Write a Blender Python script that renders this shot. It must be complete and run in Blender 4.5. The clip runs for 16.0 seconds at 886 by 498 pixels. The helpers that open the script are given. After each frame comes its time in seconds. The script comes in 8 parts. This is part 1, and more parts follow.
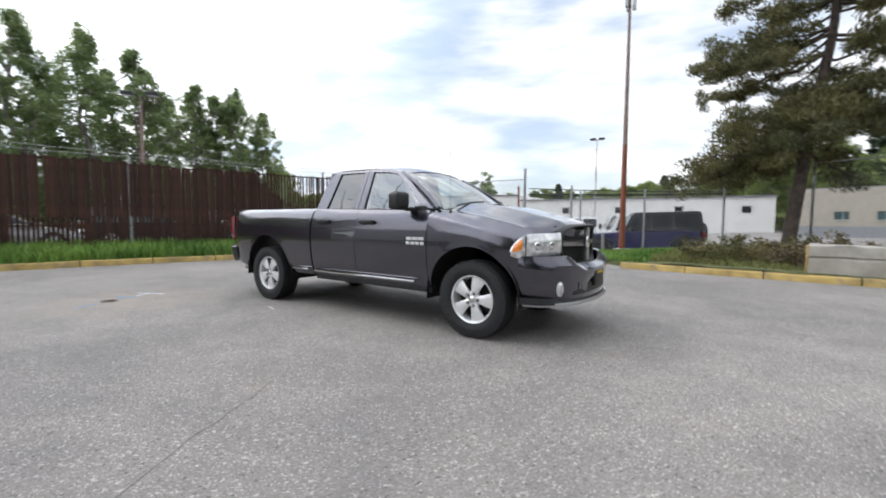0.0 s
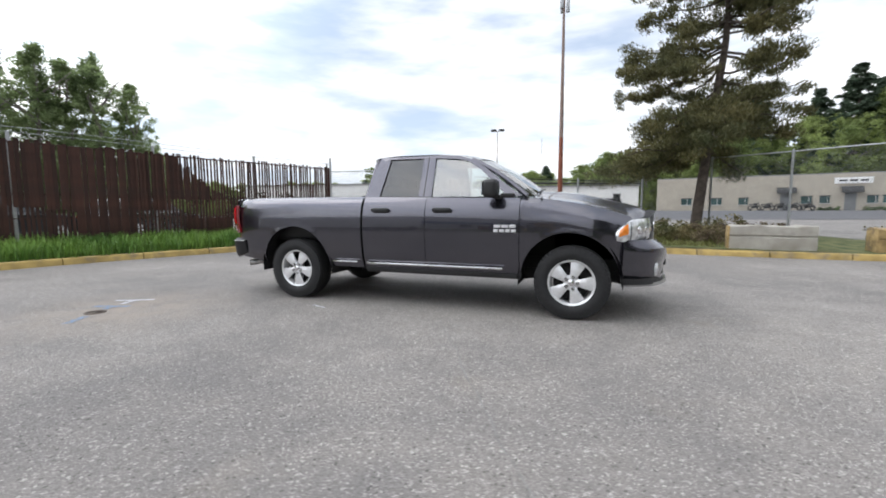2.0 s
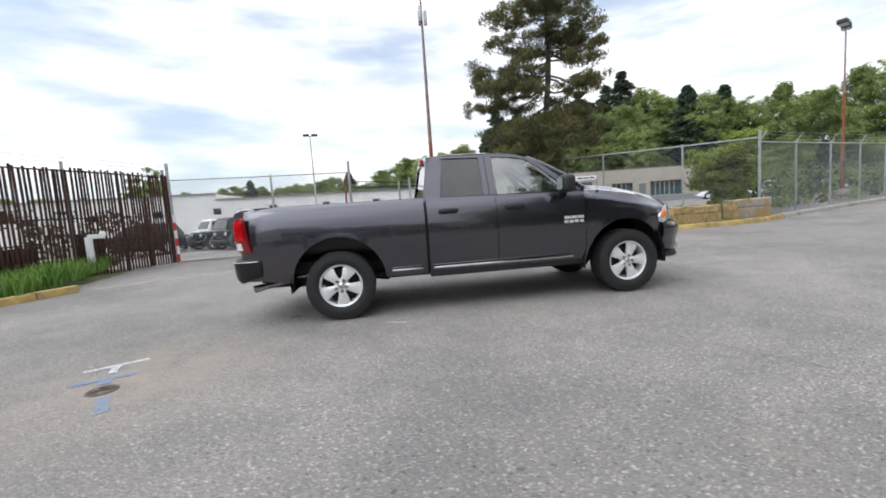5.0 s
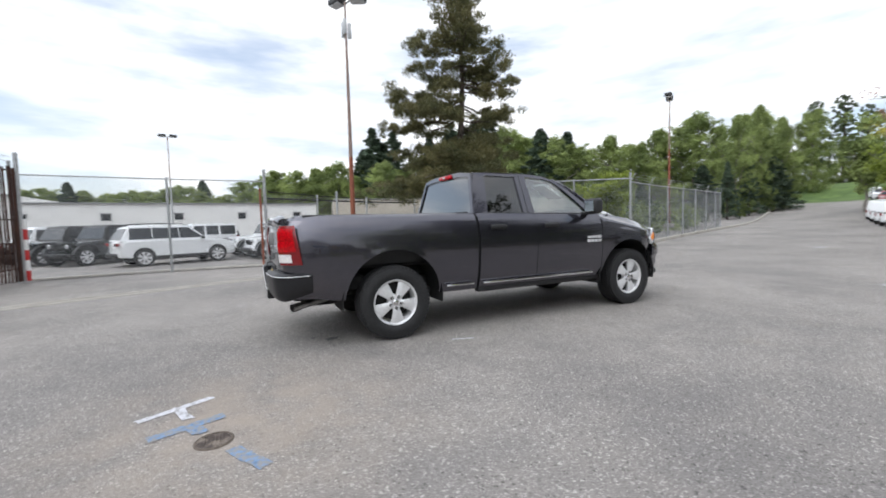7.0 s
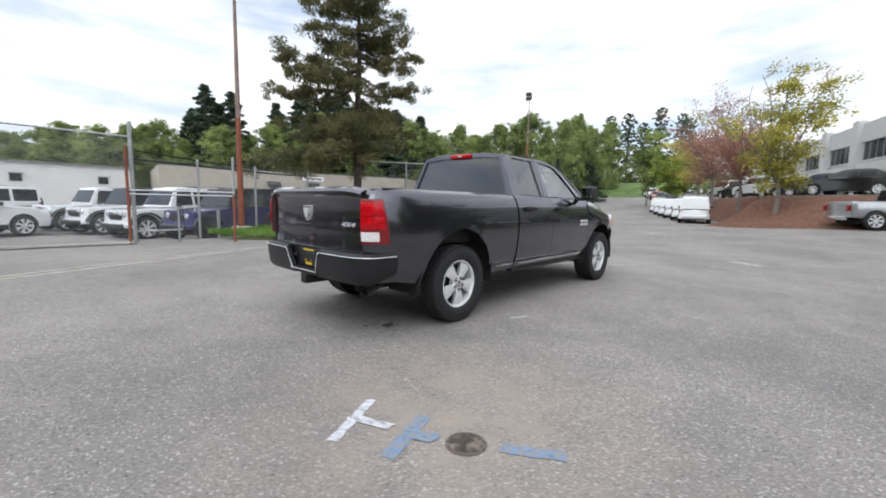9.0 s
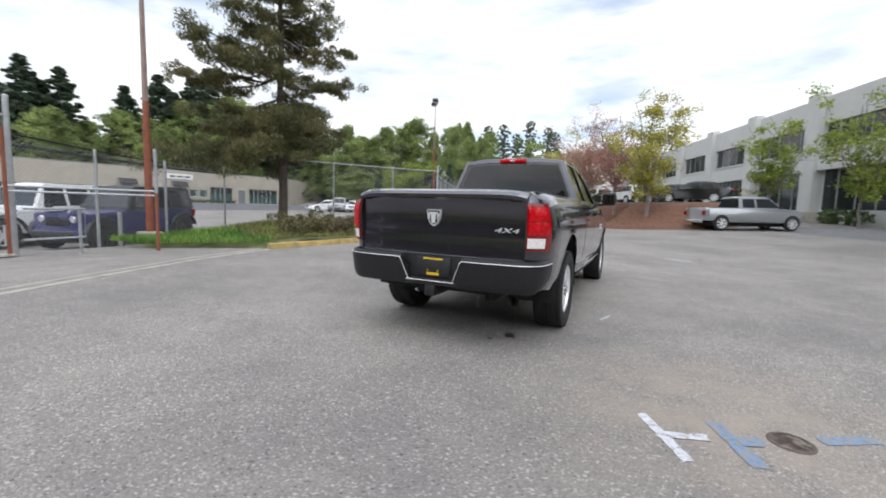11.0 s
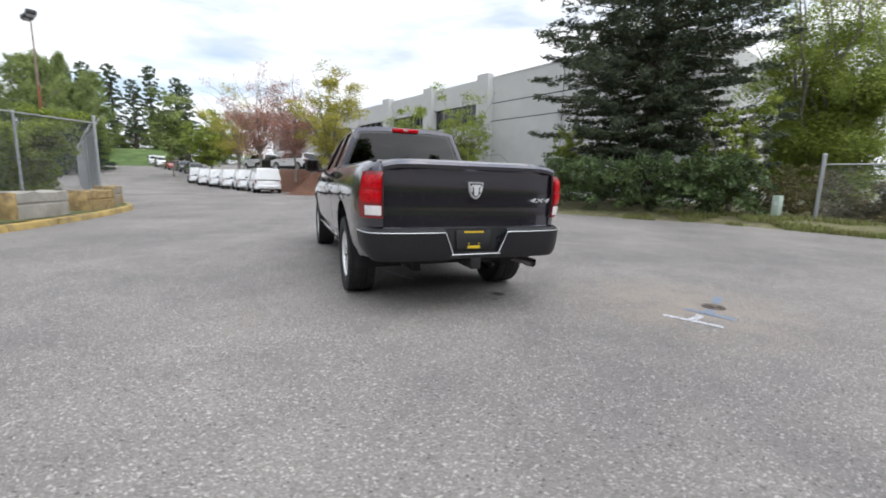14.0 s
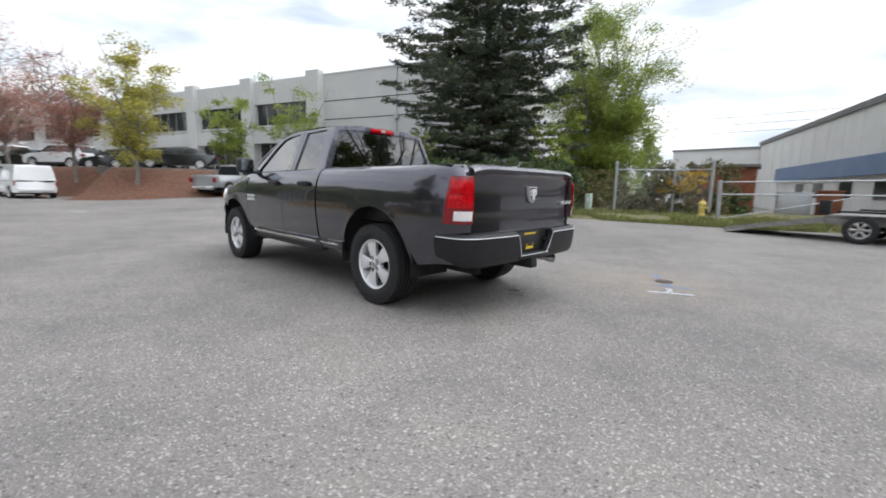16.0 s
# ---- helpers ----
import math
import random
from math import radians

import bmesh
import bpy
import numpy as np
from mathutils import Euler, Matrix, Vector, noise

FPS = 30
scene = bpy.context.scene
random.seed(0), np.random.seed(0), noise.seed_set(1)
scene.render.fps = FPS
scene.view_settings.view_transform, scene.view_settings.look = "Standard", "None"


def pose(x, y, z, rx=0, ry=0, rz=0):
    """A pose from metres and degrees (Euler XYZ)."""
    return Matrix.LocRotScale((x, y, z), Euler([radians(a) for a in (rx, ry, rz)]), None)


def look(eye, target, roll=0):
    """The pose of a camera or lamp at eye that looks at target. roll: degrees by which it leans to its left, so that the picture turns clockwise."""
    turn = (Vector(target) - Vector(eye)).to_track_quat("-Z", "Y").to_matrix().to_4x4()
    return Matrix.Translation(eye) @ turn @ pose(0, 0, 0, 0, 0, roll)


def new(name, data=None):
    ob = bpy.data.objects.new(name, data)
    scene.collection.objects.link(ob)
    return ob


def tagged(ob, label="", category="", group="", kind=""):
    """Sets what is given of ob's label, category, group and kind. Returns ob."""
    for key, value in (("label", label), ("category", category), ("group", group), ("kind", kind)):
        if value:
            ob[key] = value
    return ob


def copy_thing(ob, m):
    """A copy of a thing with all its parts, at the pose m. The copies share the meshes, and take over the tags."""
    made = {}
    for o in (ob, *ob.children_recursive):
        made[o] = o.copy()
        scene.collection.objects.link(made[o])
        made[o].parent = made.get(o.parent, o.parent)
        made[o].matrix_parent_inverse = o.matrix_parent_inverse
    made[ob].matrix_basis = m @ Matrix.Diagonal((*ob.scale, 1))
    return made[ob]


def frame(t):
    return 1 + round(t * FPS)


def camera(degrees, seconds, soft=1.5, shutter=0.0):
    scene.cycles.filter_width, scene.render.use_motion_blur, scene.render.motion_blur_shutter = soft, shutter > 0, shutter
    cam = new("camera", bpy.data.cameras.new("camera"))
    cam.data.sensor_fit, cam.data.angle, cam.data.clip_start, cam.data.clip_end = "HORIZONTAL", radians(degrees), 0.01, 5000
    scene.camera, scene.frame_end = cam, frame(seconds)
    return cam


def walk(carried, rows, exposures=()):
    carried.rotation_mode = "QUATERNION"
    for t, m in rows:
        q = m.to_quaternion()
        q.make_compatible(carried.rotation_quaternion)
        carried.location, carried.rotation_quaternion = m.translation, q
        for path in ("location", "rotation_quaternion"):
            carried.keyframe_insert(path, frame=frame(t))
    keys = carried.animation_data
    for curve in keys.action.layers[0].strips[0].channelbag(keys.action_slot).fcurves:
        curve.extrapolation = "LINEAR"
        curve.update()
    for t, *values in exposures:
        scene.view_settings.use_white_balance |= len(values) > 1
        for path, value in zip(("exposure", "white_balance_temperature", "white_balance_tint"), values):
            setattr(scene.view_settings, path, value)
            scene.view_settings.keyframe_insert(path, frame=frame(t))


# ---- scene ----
cam = camera(93.5, 16.0, soft=1.8, shutter=0.4)
PATH = [
    (0, (3.96, -4.571, 1.191), (2.813, -2.938, 1.059), 0.4),
    (0.5, (3.504, -4.869, 1.192), (2.53, -3.131, 1.012), -0.4),
    (1, (3.004, -5.131, 1.208), (2.046, -3.384, 1.041), 0.1),
    (1.5, (2.524, -5.386, 1.188), (1.775, -3.538, 1.034), -0.8),
    (2, (2.008, -5.551, 1.185), (1.325, -3.681, 0.997), -0.2),
    (2.5, (1.506, -5.731, 1.167), (1.06, -3.788, 1.006), -0.6),
    (3, (0.986, -5.806, 1.157), (0.671, -3.846, 0.912), -1.2),
    (3.5, (0.472, -5.914, 1.164), (0.293, -3.93, 0.984), -2.3),
    (3.7, (0.239, -5.966, 1.186), (0.163, -3.982, 0.945), -1.8),
    (5.8, (-2.033, -5.68, 1.237), (-1.526, -3.753, 1.071), -2.1),
    (6, (-2.246, -5.618, 1.252), (-1.65, -3.721, 1.035), -0.5),
    (6.5, (-2.76, -5.399, 1.256), (-2.126, -3.513, 1.049), -1.0),
    (7, (-3.264, -5.187, 1.244), (-2.39, -3.392, 1.118), -1.5),
    (7.5, (-3.745, -4.841, 1.25), (-2.741, -3.12, 1.073), -1.4),
    (8, (-4.209, -4.532, 1.245), (-3.068, -2.893, 1.131), -0.9),
    (8.2, (-4.394, -4.398, 1.269), (-3.174, -2.821, 1.109), -0.4),
    (10.3, (-5.892, -2.408, 1.179), (-4.185, -1.383, 0.992), 1.3),
    (10.5, (-6.003, -2.211, 1.194), (-4.264, -1.245, 0.989), 1.3),
    (11, (-6.199, -1.673, 1.197), (-4.409, -0.804, 1.001), 1.7),
    (11.5, (-6.409, -1.148, 1.188), (-4.509, -0.574, 0.935), 2.0),
    (12, (-6.485, -0.593, 1.177), (-4.545, -0.214, 0.874), 1.2),
    (12.5, (-6.548, -0.07, 1.172), (-4.563, -0.005, 0.937), 2.3),
    (13, (-6.506, 0.475, 1.159), (-4.535, 0.267, 0.892), 2.3),
    (13.5, (-6.416, 1.025, 1.163), (-4.483, 0.588, 0.894), 3.0),
    (14, (-6.274, 1.572, 1.164), (-4.43, 0.862, 0.854), 1.4),
    (14.5, (-6.034, 2.062, 1.175), (-4.252, 1.204, 0.877), 1.9),
    (15, (-5.788, 2.565, 1.181), (-4.151, 1.46, 0.866), 1.6),
    (15.5, (-5.423, 2.975, 1.179), (-3.88, 1.746, 0.849), 0.9),
    (16, (-5.086, 3.395, 1.157), (-3.711, 1.973, 0.867), 1.1),
]
walk(cam, [(t, look(eye, target, roll)) for t, eye, target, roll in PATH])

# ---- light and sky ----
world = bpy.data.worlds.new("sky")
scene.world = world
world.use_nodes = True
SUN_EL, SUN_AZ = radians(52), radians(200)


def build_sky(w):
    nt = w.node_tree
    nt.nodes.clear()
    N = lambda kind: nt.nodes.new(kind)
    out, bg = N("ShaderNodeOutputWorld"), N("ShaderNodeBackground")
    sky = N("ShaderNodeTexSky")
    sky.sky_type, sky.sun_disc = "NISHITA", False
    sky.sun_elevation, sky.sun_rotation = SUN_EL, radians(90) - SUN_AZ
    sky.dust_density = 2.0
    dim = N("ShaderNodeMix")
    dim.data_type, dim.blend_type = "RGBA", "MULTIPLY"
    dim.inputs[0].default_value = 1.0
    dim.inputs[7].default_value = (0.16, 0.16, 0.16, 1)
    nt.links.new(sky.outputs[0], dim.inputs[6])
    co, mp = N("ShaderNodeTexCoord"), N("ShaderNodeMapping")
    mp.inputs["Scale"].default_value = (1.7, 1.7, 7.5)
    mp.inputs["Rotation"].default_value = (0.0, 0.0, 0.6)
    big = N("ShaderNodeTexNoise")
    big.inputs["Scale"].default_value, big.inputs["Detail"].default_value, big.inputs["Roughness"].default_value = 1.35, 7.0, 0.55
    nt.links.new(co.outputs["Generated"], mp.inputs["Vector"])
    nt.links.new(mp.outputs[0], big.inputs["Vector"])
    ramp = N("ShaderNodeValToRGB")
    ramp.color_ramp.elements[0].position, ramp.color_ramp.elements[1].position = 0.36, 0.50
    ramp.color_ramp.elements[0].color, ramp.color_ramp.elements[1].color = (0.50, 0.50, 0.50, 1), (1, 1, 1, 1)
    dot = N("ShaderNodeVectorMath")
    dot.operation = "DOT_PRODUCT"
    dot.inputs[1].default_value = (-0.36, 0.80, 0.42)
    nt.links.new(co.outputs["Generated"], dot.inputs[0])
    bias = N("ShaderNodeMapRange")
    for i, v in enumerate((0.70, 0.97, 0.06, -0.045)):
        bias.inputs[i + 1].default_value = v
    nt.links.new(dot.outputs["Value"], bias.inputs[0])
    add = N("ShaderNodeMath")
    nt.links.new(big.outputs["Fac"], add.inputs[0])
    nt.links.new(bias.outputs[0], add.inputs[1])
    cover = N("ShaderNodeVectorMath")
    cover.operation = "DOT_PRODUCT"
    cover.inputs[1].default_value = (math.cos(SUN_AZ) * math.cos(SUN_EL), math.sin(SUN_AZ) * math.cos(SUN_EL), math.sin(SUN_EL))
    nt.links.new(co.outputs["Generated"], cover.inputs[0])
    veil_bias = N("ShaderNodeMapRange")
    for i, v in enumerate((0.5, 0.9, 0.0, 0.2)):
        veil_bias.inputs[i + 1].default_value = v
    nt.links.new(cover.outputs["Value"], veil_bias.inputs[0])
    total = N("ShaderNodeMath")
    nt.links.new(add.outputs[0], total.inputs[0])
    nt.links.new(veil_bias.outputs[0], total.inputs[1])
    nt.links.new(total.outputs[0], ramp.inputs[0])
    fine = N("ShaderNodeTexNoise")
    fine.inputs["Scale"].default_value, fine.inputs["Detail"].default_value = 2.6, 6.0
    nt.links.new(mp.outputs[0], fine.inputs["Vector"])
    shade = N("ShaderNodeValToRGB")
    shade.color_ramp.elements[0].position, shade.color_ramp.elements[1].position = 0.34, 0.63
    shade.color_ramp.elements[0].color, shade.color_ramp.elements[1].color = (0.63, 0.71, 0.83, 1), (1.05, 1.065, 1.095, 1)
    nt.links.new(fine.outputs["Fac"], shade.inputs[0])
    mix = N("ShaderNodeMix")
    mix.data_type = "RGBA"
    nt.links.new(ramp.outputs[0], mix.inputs[0])
    nt.links.new(dim.outputs[2], mix.inputs[6])
    nt.links.new(shade.outputs[0], mix.inputs[7])
    # the cloud cover is brightest round the veiled sun
    veil = N("ShaderNodeVectorMath")
    veil.operation = "DOT_PRODUCT"
    veil.inputs[1].default_value = (math.cos(SUN_AZ) * math.cos(SUN_EL), math.sin(SUN_AZ) * math.cos(SUN_EL), math.sin(SUN_EL))
    nt.links.new(co.outputs["Generated"], veil.inputs[0])
    glow = N("ShaderNodeMapRange")
    glow.interpolation_type = "SMOOTHSTEP"
    for i, v in enumerate((0.35, 1.0, 1.0, 2.2)):
        glow.inputs[i + 1].default_value = v
    nt.links.new(veil.outputs["Value"], glow.inputs[0])
    nt.links.new(mix.outputs[2], bg.inputs[0])
    nt.links.new(glow.outputs[0], bg.inputs[1])
    nt.links.new(bg.outputs[0], out.inputs[0])


build_sky(world)
sun = new("sun", bpy.data.lights.new("sun", "SUN"))
sun.data.energy, sun.data.angle, sun.data.color = 0.45, radians(35), (1.0, 0.98, 0.955)
sun.matrix_world = look((40 * math.cos(SUN_AZ) * math.cos(SUN_EL), 40 * math.sin(SUN_AZ) * math.cos(SUN_EL), 40 * math.sin(SUN_EL)), (0, 0, 0))
scene.view_settings.exposure = 0.36

# ---- materials ----


def material(name, color, rough=0.6, metal=0.0, vary=0.25, scale=8.0, bump=0.0, bump_scale=60.0, tint=None, coat=0.0, island=0.0,
             rand=0.0, trans=0.0, spec=0.5, stain=0.0, stain_color=(0.05, 0.04, 0.03), stain_scale=1.5, stain_range=(0.5, 0.72)):
    m = bpy.data.materials.new(name)
    m.use_nodes = True
    nt = m.node_tree
    b = nt.nodes["Principled BSDF"]
    N = lambda kind: nt.nodes.new(kind)
    b.inputs["Roughness"].default_value, b.inputs["Metallic"].default_value = rough, metal
    b.inputs["Specular IOR Level"].default_value = spec
    if coat:
        b.inputs["Coat Weight"].default_value, b.inputs["Coat Roughness"].default_value = coat, 0.012
    co = N("ShaderNodeTexCoord")
    n1 = N("ShaderNodeTexNoise")
    n1.inputs["Scale"].default_value, n1.inputs["Detail"].default_value = scale, 6
    nt.links.new(co.outputs["Object"], n1.inputs["Vector"])
    mix = N("ShaderNodeMix")
    mix.data_type = "RGBA"
    lo = tuple(c * (1 - vary) for c in color)
    hi = tuple(min(1, c * (1 + vary)) for c in (tint or color))
    mix.inputs[6].default_value, mix.inputs[7].default_value = (*lo, 1), (*hi, 1)
    ramp = N("ShaderNodeMapRange")
    ramp.inputs[1].default_value, ramp.inputs[2].default_value = 0.3, 0.7
    nt.links.new(n1.outputs["Fac"], ramp.inputs[0])
    nt.links.new(ramp.outputs[0], mix.inputs[0])
    last = mix.outputs[2]
    if stain:
        n2 = N("ShaderNodeTexNoise")
        n2.inputs["Scale"].default_value, n2.inputs["Detail"].default_value = stain_scale, 8
        nt.links.new(co.outputs["Object"], n2.inputs["Vector"])
        r2 = N("ShaderNodeMapRange")
        r2.inputs[1].default_value, r2.inputs[2].default_value, r2.inputs[4].default_value = *stain_range, stain
        nt.links.new(n2.outputs["Fac"], r2.inputs[0])
        m2 = N("ShaderNodeMix")
        m2.data_type = "RGBA"
        m2.inputs[7].default_value = (*stain_color, 1)
        nt.links.new(r2.outputs[0], m2.inputs[0])
        nt.links.new(last, m2.inputs[6])
        last = m2.outputs[2]
    if island or rand:
        if island:
            src = N("ShaderNodeNewGeometry").outputs["Random Per Island"]
        else:
            src = N("ShaderNodeObjectInfo").outputs["Random"]
        k = island or rand
        mr = N("ShaderNodeMapRange")
        mr.inputs[3].default_value, mr.inputs[4].default_value = 1 - k, 1 + k
        nt.links.new(src, mr.inputs[0])
        hs = N("ShaderNodeHueSaturation")
        nt.links.new(mr.outputs[0], hs.inputs["Value"])
        nt.links.new(last, hs.inputs["Color"])
        last = hs.outputs[0]
    nt.links.new(last, b.inputs["Base Color"])
    if trans:
        tr = N("ShaderNodeBsdfTranslucent")
        nt.links.new(last, tr.inputs[0])
        ms = N("ShaderNodeMixShader")
        ms.inputs[0].default_value = trans
        nt.links.new(b.outputs[0], ms.inputs[1])
        nt.links.new(tr.outputs[0], ms.inputs[2])
        nt.links.new(ms.outputs[0], nt.nodes["Material Output"].inputs[0])
    if bump:
        n3 = N("ShaderNodeTexNoise")
        n3.inputs["Scale"].default_value, n3.inputs["Detail"].default_value = bump_scale, 5
        nt.links.new(co.outputs["Object"], n3.inputs["Vector"])
        bp = N("ShaderNodeBump")
        bp.inputs["Strength"].default_value, bp.inputs["Distance"].default_value = bump, 0.02
        nt.links.new(n3.outputs["Fac"], bp.inputs["Height"])
        nt.links.new(bp.outputs[0], b.inputs["Normal"])
    return m


def glass_material(name, tint, ior=0.09, power=4.0):
    m = bpy.data.materials.new(name)
    m.use_nodes = True
    nt = m.node_tree
    nt.nodes.remove(nt.nodes["Principled BSDF"])
    tr, gl, fr, ms = (nt.nodes.new(k) for k in ("ShaderNodeBsdfTransparent", "ShaderNodeBsdfGlossy", "ShaderNodeLayerWeight", "ShaderNodeMixShader"))
    tr.inputs[0].default_value = (*tint, 1)
    gl.inputs["Roughness"].default_value = 0.01
    fr.inputs["Blend"].default_value = 0.5
    pw, ml = nt.nodes.new("ShaderNodeMath"), nt.nodes.new("ShaderNodeMath")
    pw.operation, ml.operation = "POWER", "MULTIPLY_ADD"
    pw.inputs[1].default_value, ml.inputs[1].default_value, ml.inputs[2].default_value = power, 0.85, ior
    nt.links.new(fr.outputs["Facing"], pw.inputs[0])
    nt.links.new(pw.outputs[0], ml.inputs[0])
    nt.links.new(ml.outputs[0], ms.inputs[0])
    nt.links.new(tr.outputs[0], ms.inputs[1])
    nt.links.new(gl.outputs[0], ms.inputs[2])
    nt.links.new(ms.outputs[0], nt.nodes["Material Output"].inputs[0])
    return m


def asphalt_material(name):
    """Worn asphalt: pale and dark chips in a grey binder, broad patches, faint seams and a dusty tone."""
    m = bpy.data.materials.new(name)
    m.use_nodes = True
    nt = m.node_tree
    b = nt.nodes["Principled BSDF"]
    N = lambda kind: nt.nodes.new(kind)
    co = N("ShaderNodeTexCoord")

    def noise_at(scale, detail, lo, hi, out_lo, out_hi, rough=0.55):
        n = N("ShaderNodeTexNoise")
        n.inputs["Scale"].default_value, n.inputs["Detail"].default_value, n.inputs["Roughness"].default_value = scale, detail, rough
        nt.links.new(co.outputs["Object"], n.inputs["Vector"])
        r = N("ShaderNodeMapRange")
        for i, v in enumerate((lo, hi, out_lo, out_hi)):
            r.inputs[i + 1].default_value = v
        nt.links.new(n.outputs["Fac"], r.inputs[0])
        return r.outputs[0]

    def mixed(fac, a, c, blend="MIX"):
        x = N("ShaderNodeMix")
        x.data_type, x.blend_type = "RGBA", blend
        for sock, v in ((0, fac), (6, a), (7, c)):
            if isinstance(v, tuple):
                x.inputs[sock].default_value = (*v, 1)
            elif isinstance(v, float):
                x.inputs[sock].default_value = v
            else:
                nt.links.new(v, x.inputs[sock])
        return x.outputs[2]

    vor = N("ShaderNodeTexVoronoi")
    vor.inputs["Scale"].default_value = 125
    nt.links.new(co.outputs["Object"], vor.inputs["Vector"])
    sep = N("ShaderNodeSeparateColor")
    nt.links.new(vor.outputs["Color"], sep.inputs[0])
    chip = N("ShaderNodeValToRGB")
    e = chip.color_ramp.elements
    e[0].position, e[0].color = 0.0, (0.176, 0.165, 0.159, 1)
    e[1].position, e[1].color = 0.55, (0.243, 0.229, 0.222, 1)
    for p, c in ((0.84, (0.272, 0.257, 0.249, 1)), (0.95, (0.345, 0.327, 0.317, 1)), (1.0, (0.50, 0.477, 0.46, 1))):
        x = e.new(p)
        x.color = c
    nt.links.new(sep.outputs[0], chip.inputs[0])
    far = N("ShaderNodeTexVoronoi")
    far.inputs["Scale"].default_value = 78
    nt.links.new(co.outputs["Object"], far.inputs["Vector"])
    sep2 = N("ShaderNodeSeparateColor")
    nt.links.new(far.outputs["Color"], sep2.inputs[0])
    r = N("ShaderNodeMapRange")
    for i, v in enumerate((0.962, 0.978, 0.0, 0.8)):
        r.inputs[i + 1].default_value = v
    nt.links.new(sep2.outputs[1], r.inputs[0])
    col = mixed(r.outputs[0], chip.outputs[0], (0.50, 0.48, 0.45))
    r = N("ShaderNodeMapRange")
    for i, v in enumerate((0.035, 0.018, 0.0, 0.75)):
        r.inputs[i + 1].default_value = v
    nt.links.new(sep2.outputs[1], r.inputs[0])
    col = mixed(r.outputs[0], col, (0.085, 0.08, 0.078))
    col = mixed(1.0, col, mixed(noise_at(0.35, 5, 0.35, 0.65, 0.0, 1.0), (0.78, 0.775, 0.77), (1.09, 1.07, 1.04)), "MULTIPLY")
    col = mixed(1.0, col, mixed(noise_at(2.2, 6, 0.35, 0.7, 0.0, 1.0), (0.90, 0.90, 0.90), (1.06, 1.05, 1.03)), "MULTIPLY")
    col = mixed(noise_at(0.9, 7, 0.62, 0.74, 0.0, 0.35), col, (0.24, 0.205, 0.165))
    # sandy dirt washed round the drain
    geo = N("ShaderNodeVectorMath")
    geo.operation = "DISTANCE"
    geo.inputs[1].default_value = (-3.30, -2.20, 0.0)
    nt.links.new(co.outputs["Object"], geo.inputs[0])
    near = N("ShaderNodeMapRange")
    for i, v in enumerate((0.15, 1.5, 1.0, 0.0)):
        near.inputs[i + 1].default_value = v
    nt.links.new(geo.outputs["Value"], near.inputs[0])
    both = N("ShaderNodeMath")
    both.operation = "MULTIPLY"
    nt.links.new(near.outputs[0], both.inputs[0])
    nt.links.new(noise_at(3.0, 6, 0.32, 0.60, 0.08, 0.75), both.inputs[1])
    col = mixed(both.outputs[0], col, (0.32, 0.268, 0.222))
    nt.links.new(col, b.inputs["Base Color"])
    b.inputs["Roughness"].default_value, b.inputs["Specular IOR Level"].default_value = 0.82, 0.3
    bp = N("ShaderNodeBump")
    bp.inputs["Strength"].default_value, bp.inputs["Distance"].default_value = 0.5, 0.006
    nt.links.new(vor.outputs["Distance"], bp.inputs["Height"])
    nt.links.new(bp.outputs[0], b.inputs["Normal"])
    return m


ASPHALT = asphalt_material("asphalt")
PAINT = material("granite_paint", (0.071, 0.069, 0.087), rough=0.235, metal=0.88, vary=0.12, scale=300, coat=1.0)
PAINT.node_tree.nodes["Principled BSDF"].inputs["Coat IOR"].default_value = 1.58
MATTE_GREY = material("bumper_grey", (0.015, 0.0148, 0.017), rough=0.42, vary=0.15, scale=30, spec=0.35)
PLASTIC = material("black_plastic", (0.016, 0.016, 0.017), rough=0.48, vary=0.25, scale=60, bump=0.15, bump_scale=400)
DARK = material("underbody_black", (0.012, 0.012, 0.012), rough=0.85, vary=0.3, scale=15)
RUBBER = material("tyre_rubber", (0.015, 0.015, 0.016), rough=0.72, vary=0.25, scale=30, bump=0.1, bump_scale=120)
ALLOY = material("painted_alloy", (0.79, 0.79, 0.80), rough=0.27, metal=0.35, vary=0.08, scale=40, coat=0.4)
BAR_GREY = material("satin_grey_trim", (0.42, 0.42, 0.43), rough=0.3, metal=0.6, vary=0.08, scale=60, coat=0.4)
CHROME = material("chrome", (0.78, 0.78, 0.79), rough=0.10, metal=1.0, vary=0.03)
MIRROR = material("tinted_mirror", (0.30, 0.34, 0.37), rough=0.02, metal=1.0, vary=0.02)
BRIGHT = material("bright_trim", (0.72, 0.72, 0.73), rough=0.28, metal=0.3, vary=0.05)
STEEL = material("exhaust_steel", (0.42, 0.41, 0.40), rough=0.3, metal=0.9, vary=0.25, scale=20)
SEAT = material("seat_fabric", (0.05, 0.05, 0.055), rough=0.9, vary=0.2, scale=200)
GLASS = glass_material("clear_glass", (0.72, 0.80, 0.78), 0.26)
REARGLASS = glass_material("dark_rear_glass", (0.010, 0.011, 0.012), 0.026, 1.5)
PRIVACY = glass_material("privacy_glass", (0.05, 0.055, 0.06), 0.10, 2.6)
RED = material("red_lens", (0.22, 0.003, 0.006), rough=0.14, vary=0.14, scale=40, coat=0.5)
REDCORE = material("bright_red_reflector", (0.46, 0.003, 0.008), rough=0.22, vary=0.45, scale=55, spec=0.2, coat=0.3)
CLEARLENS = material("clear_lens", (0.70, 0.71, 0.73), rough=0.14, metal=0.55, vary=0.40, scale=16, coat=1.0)
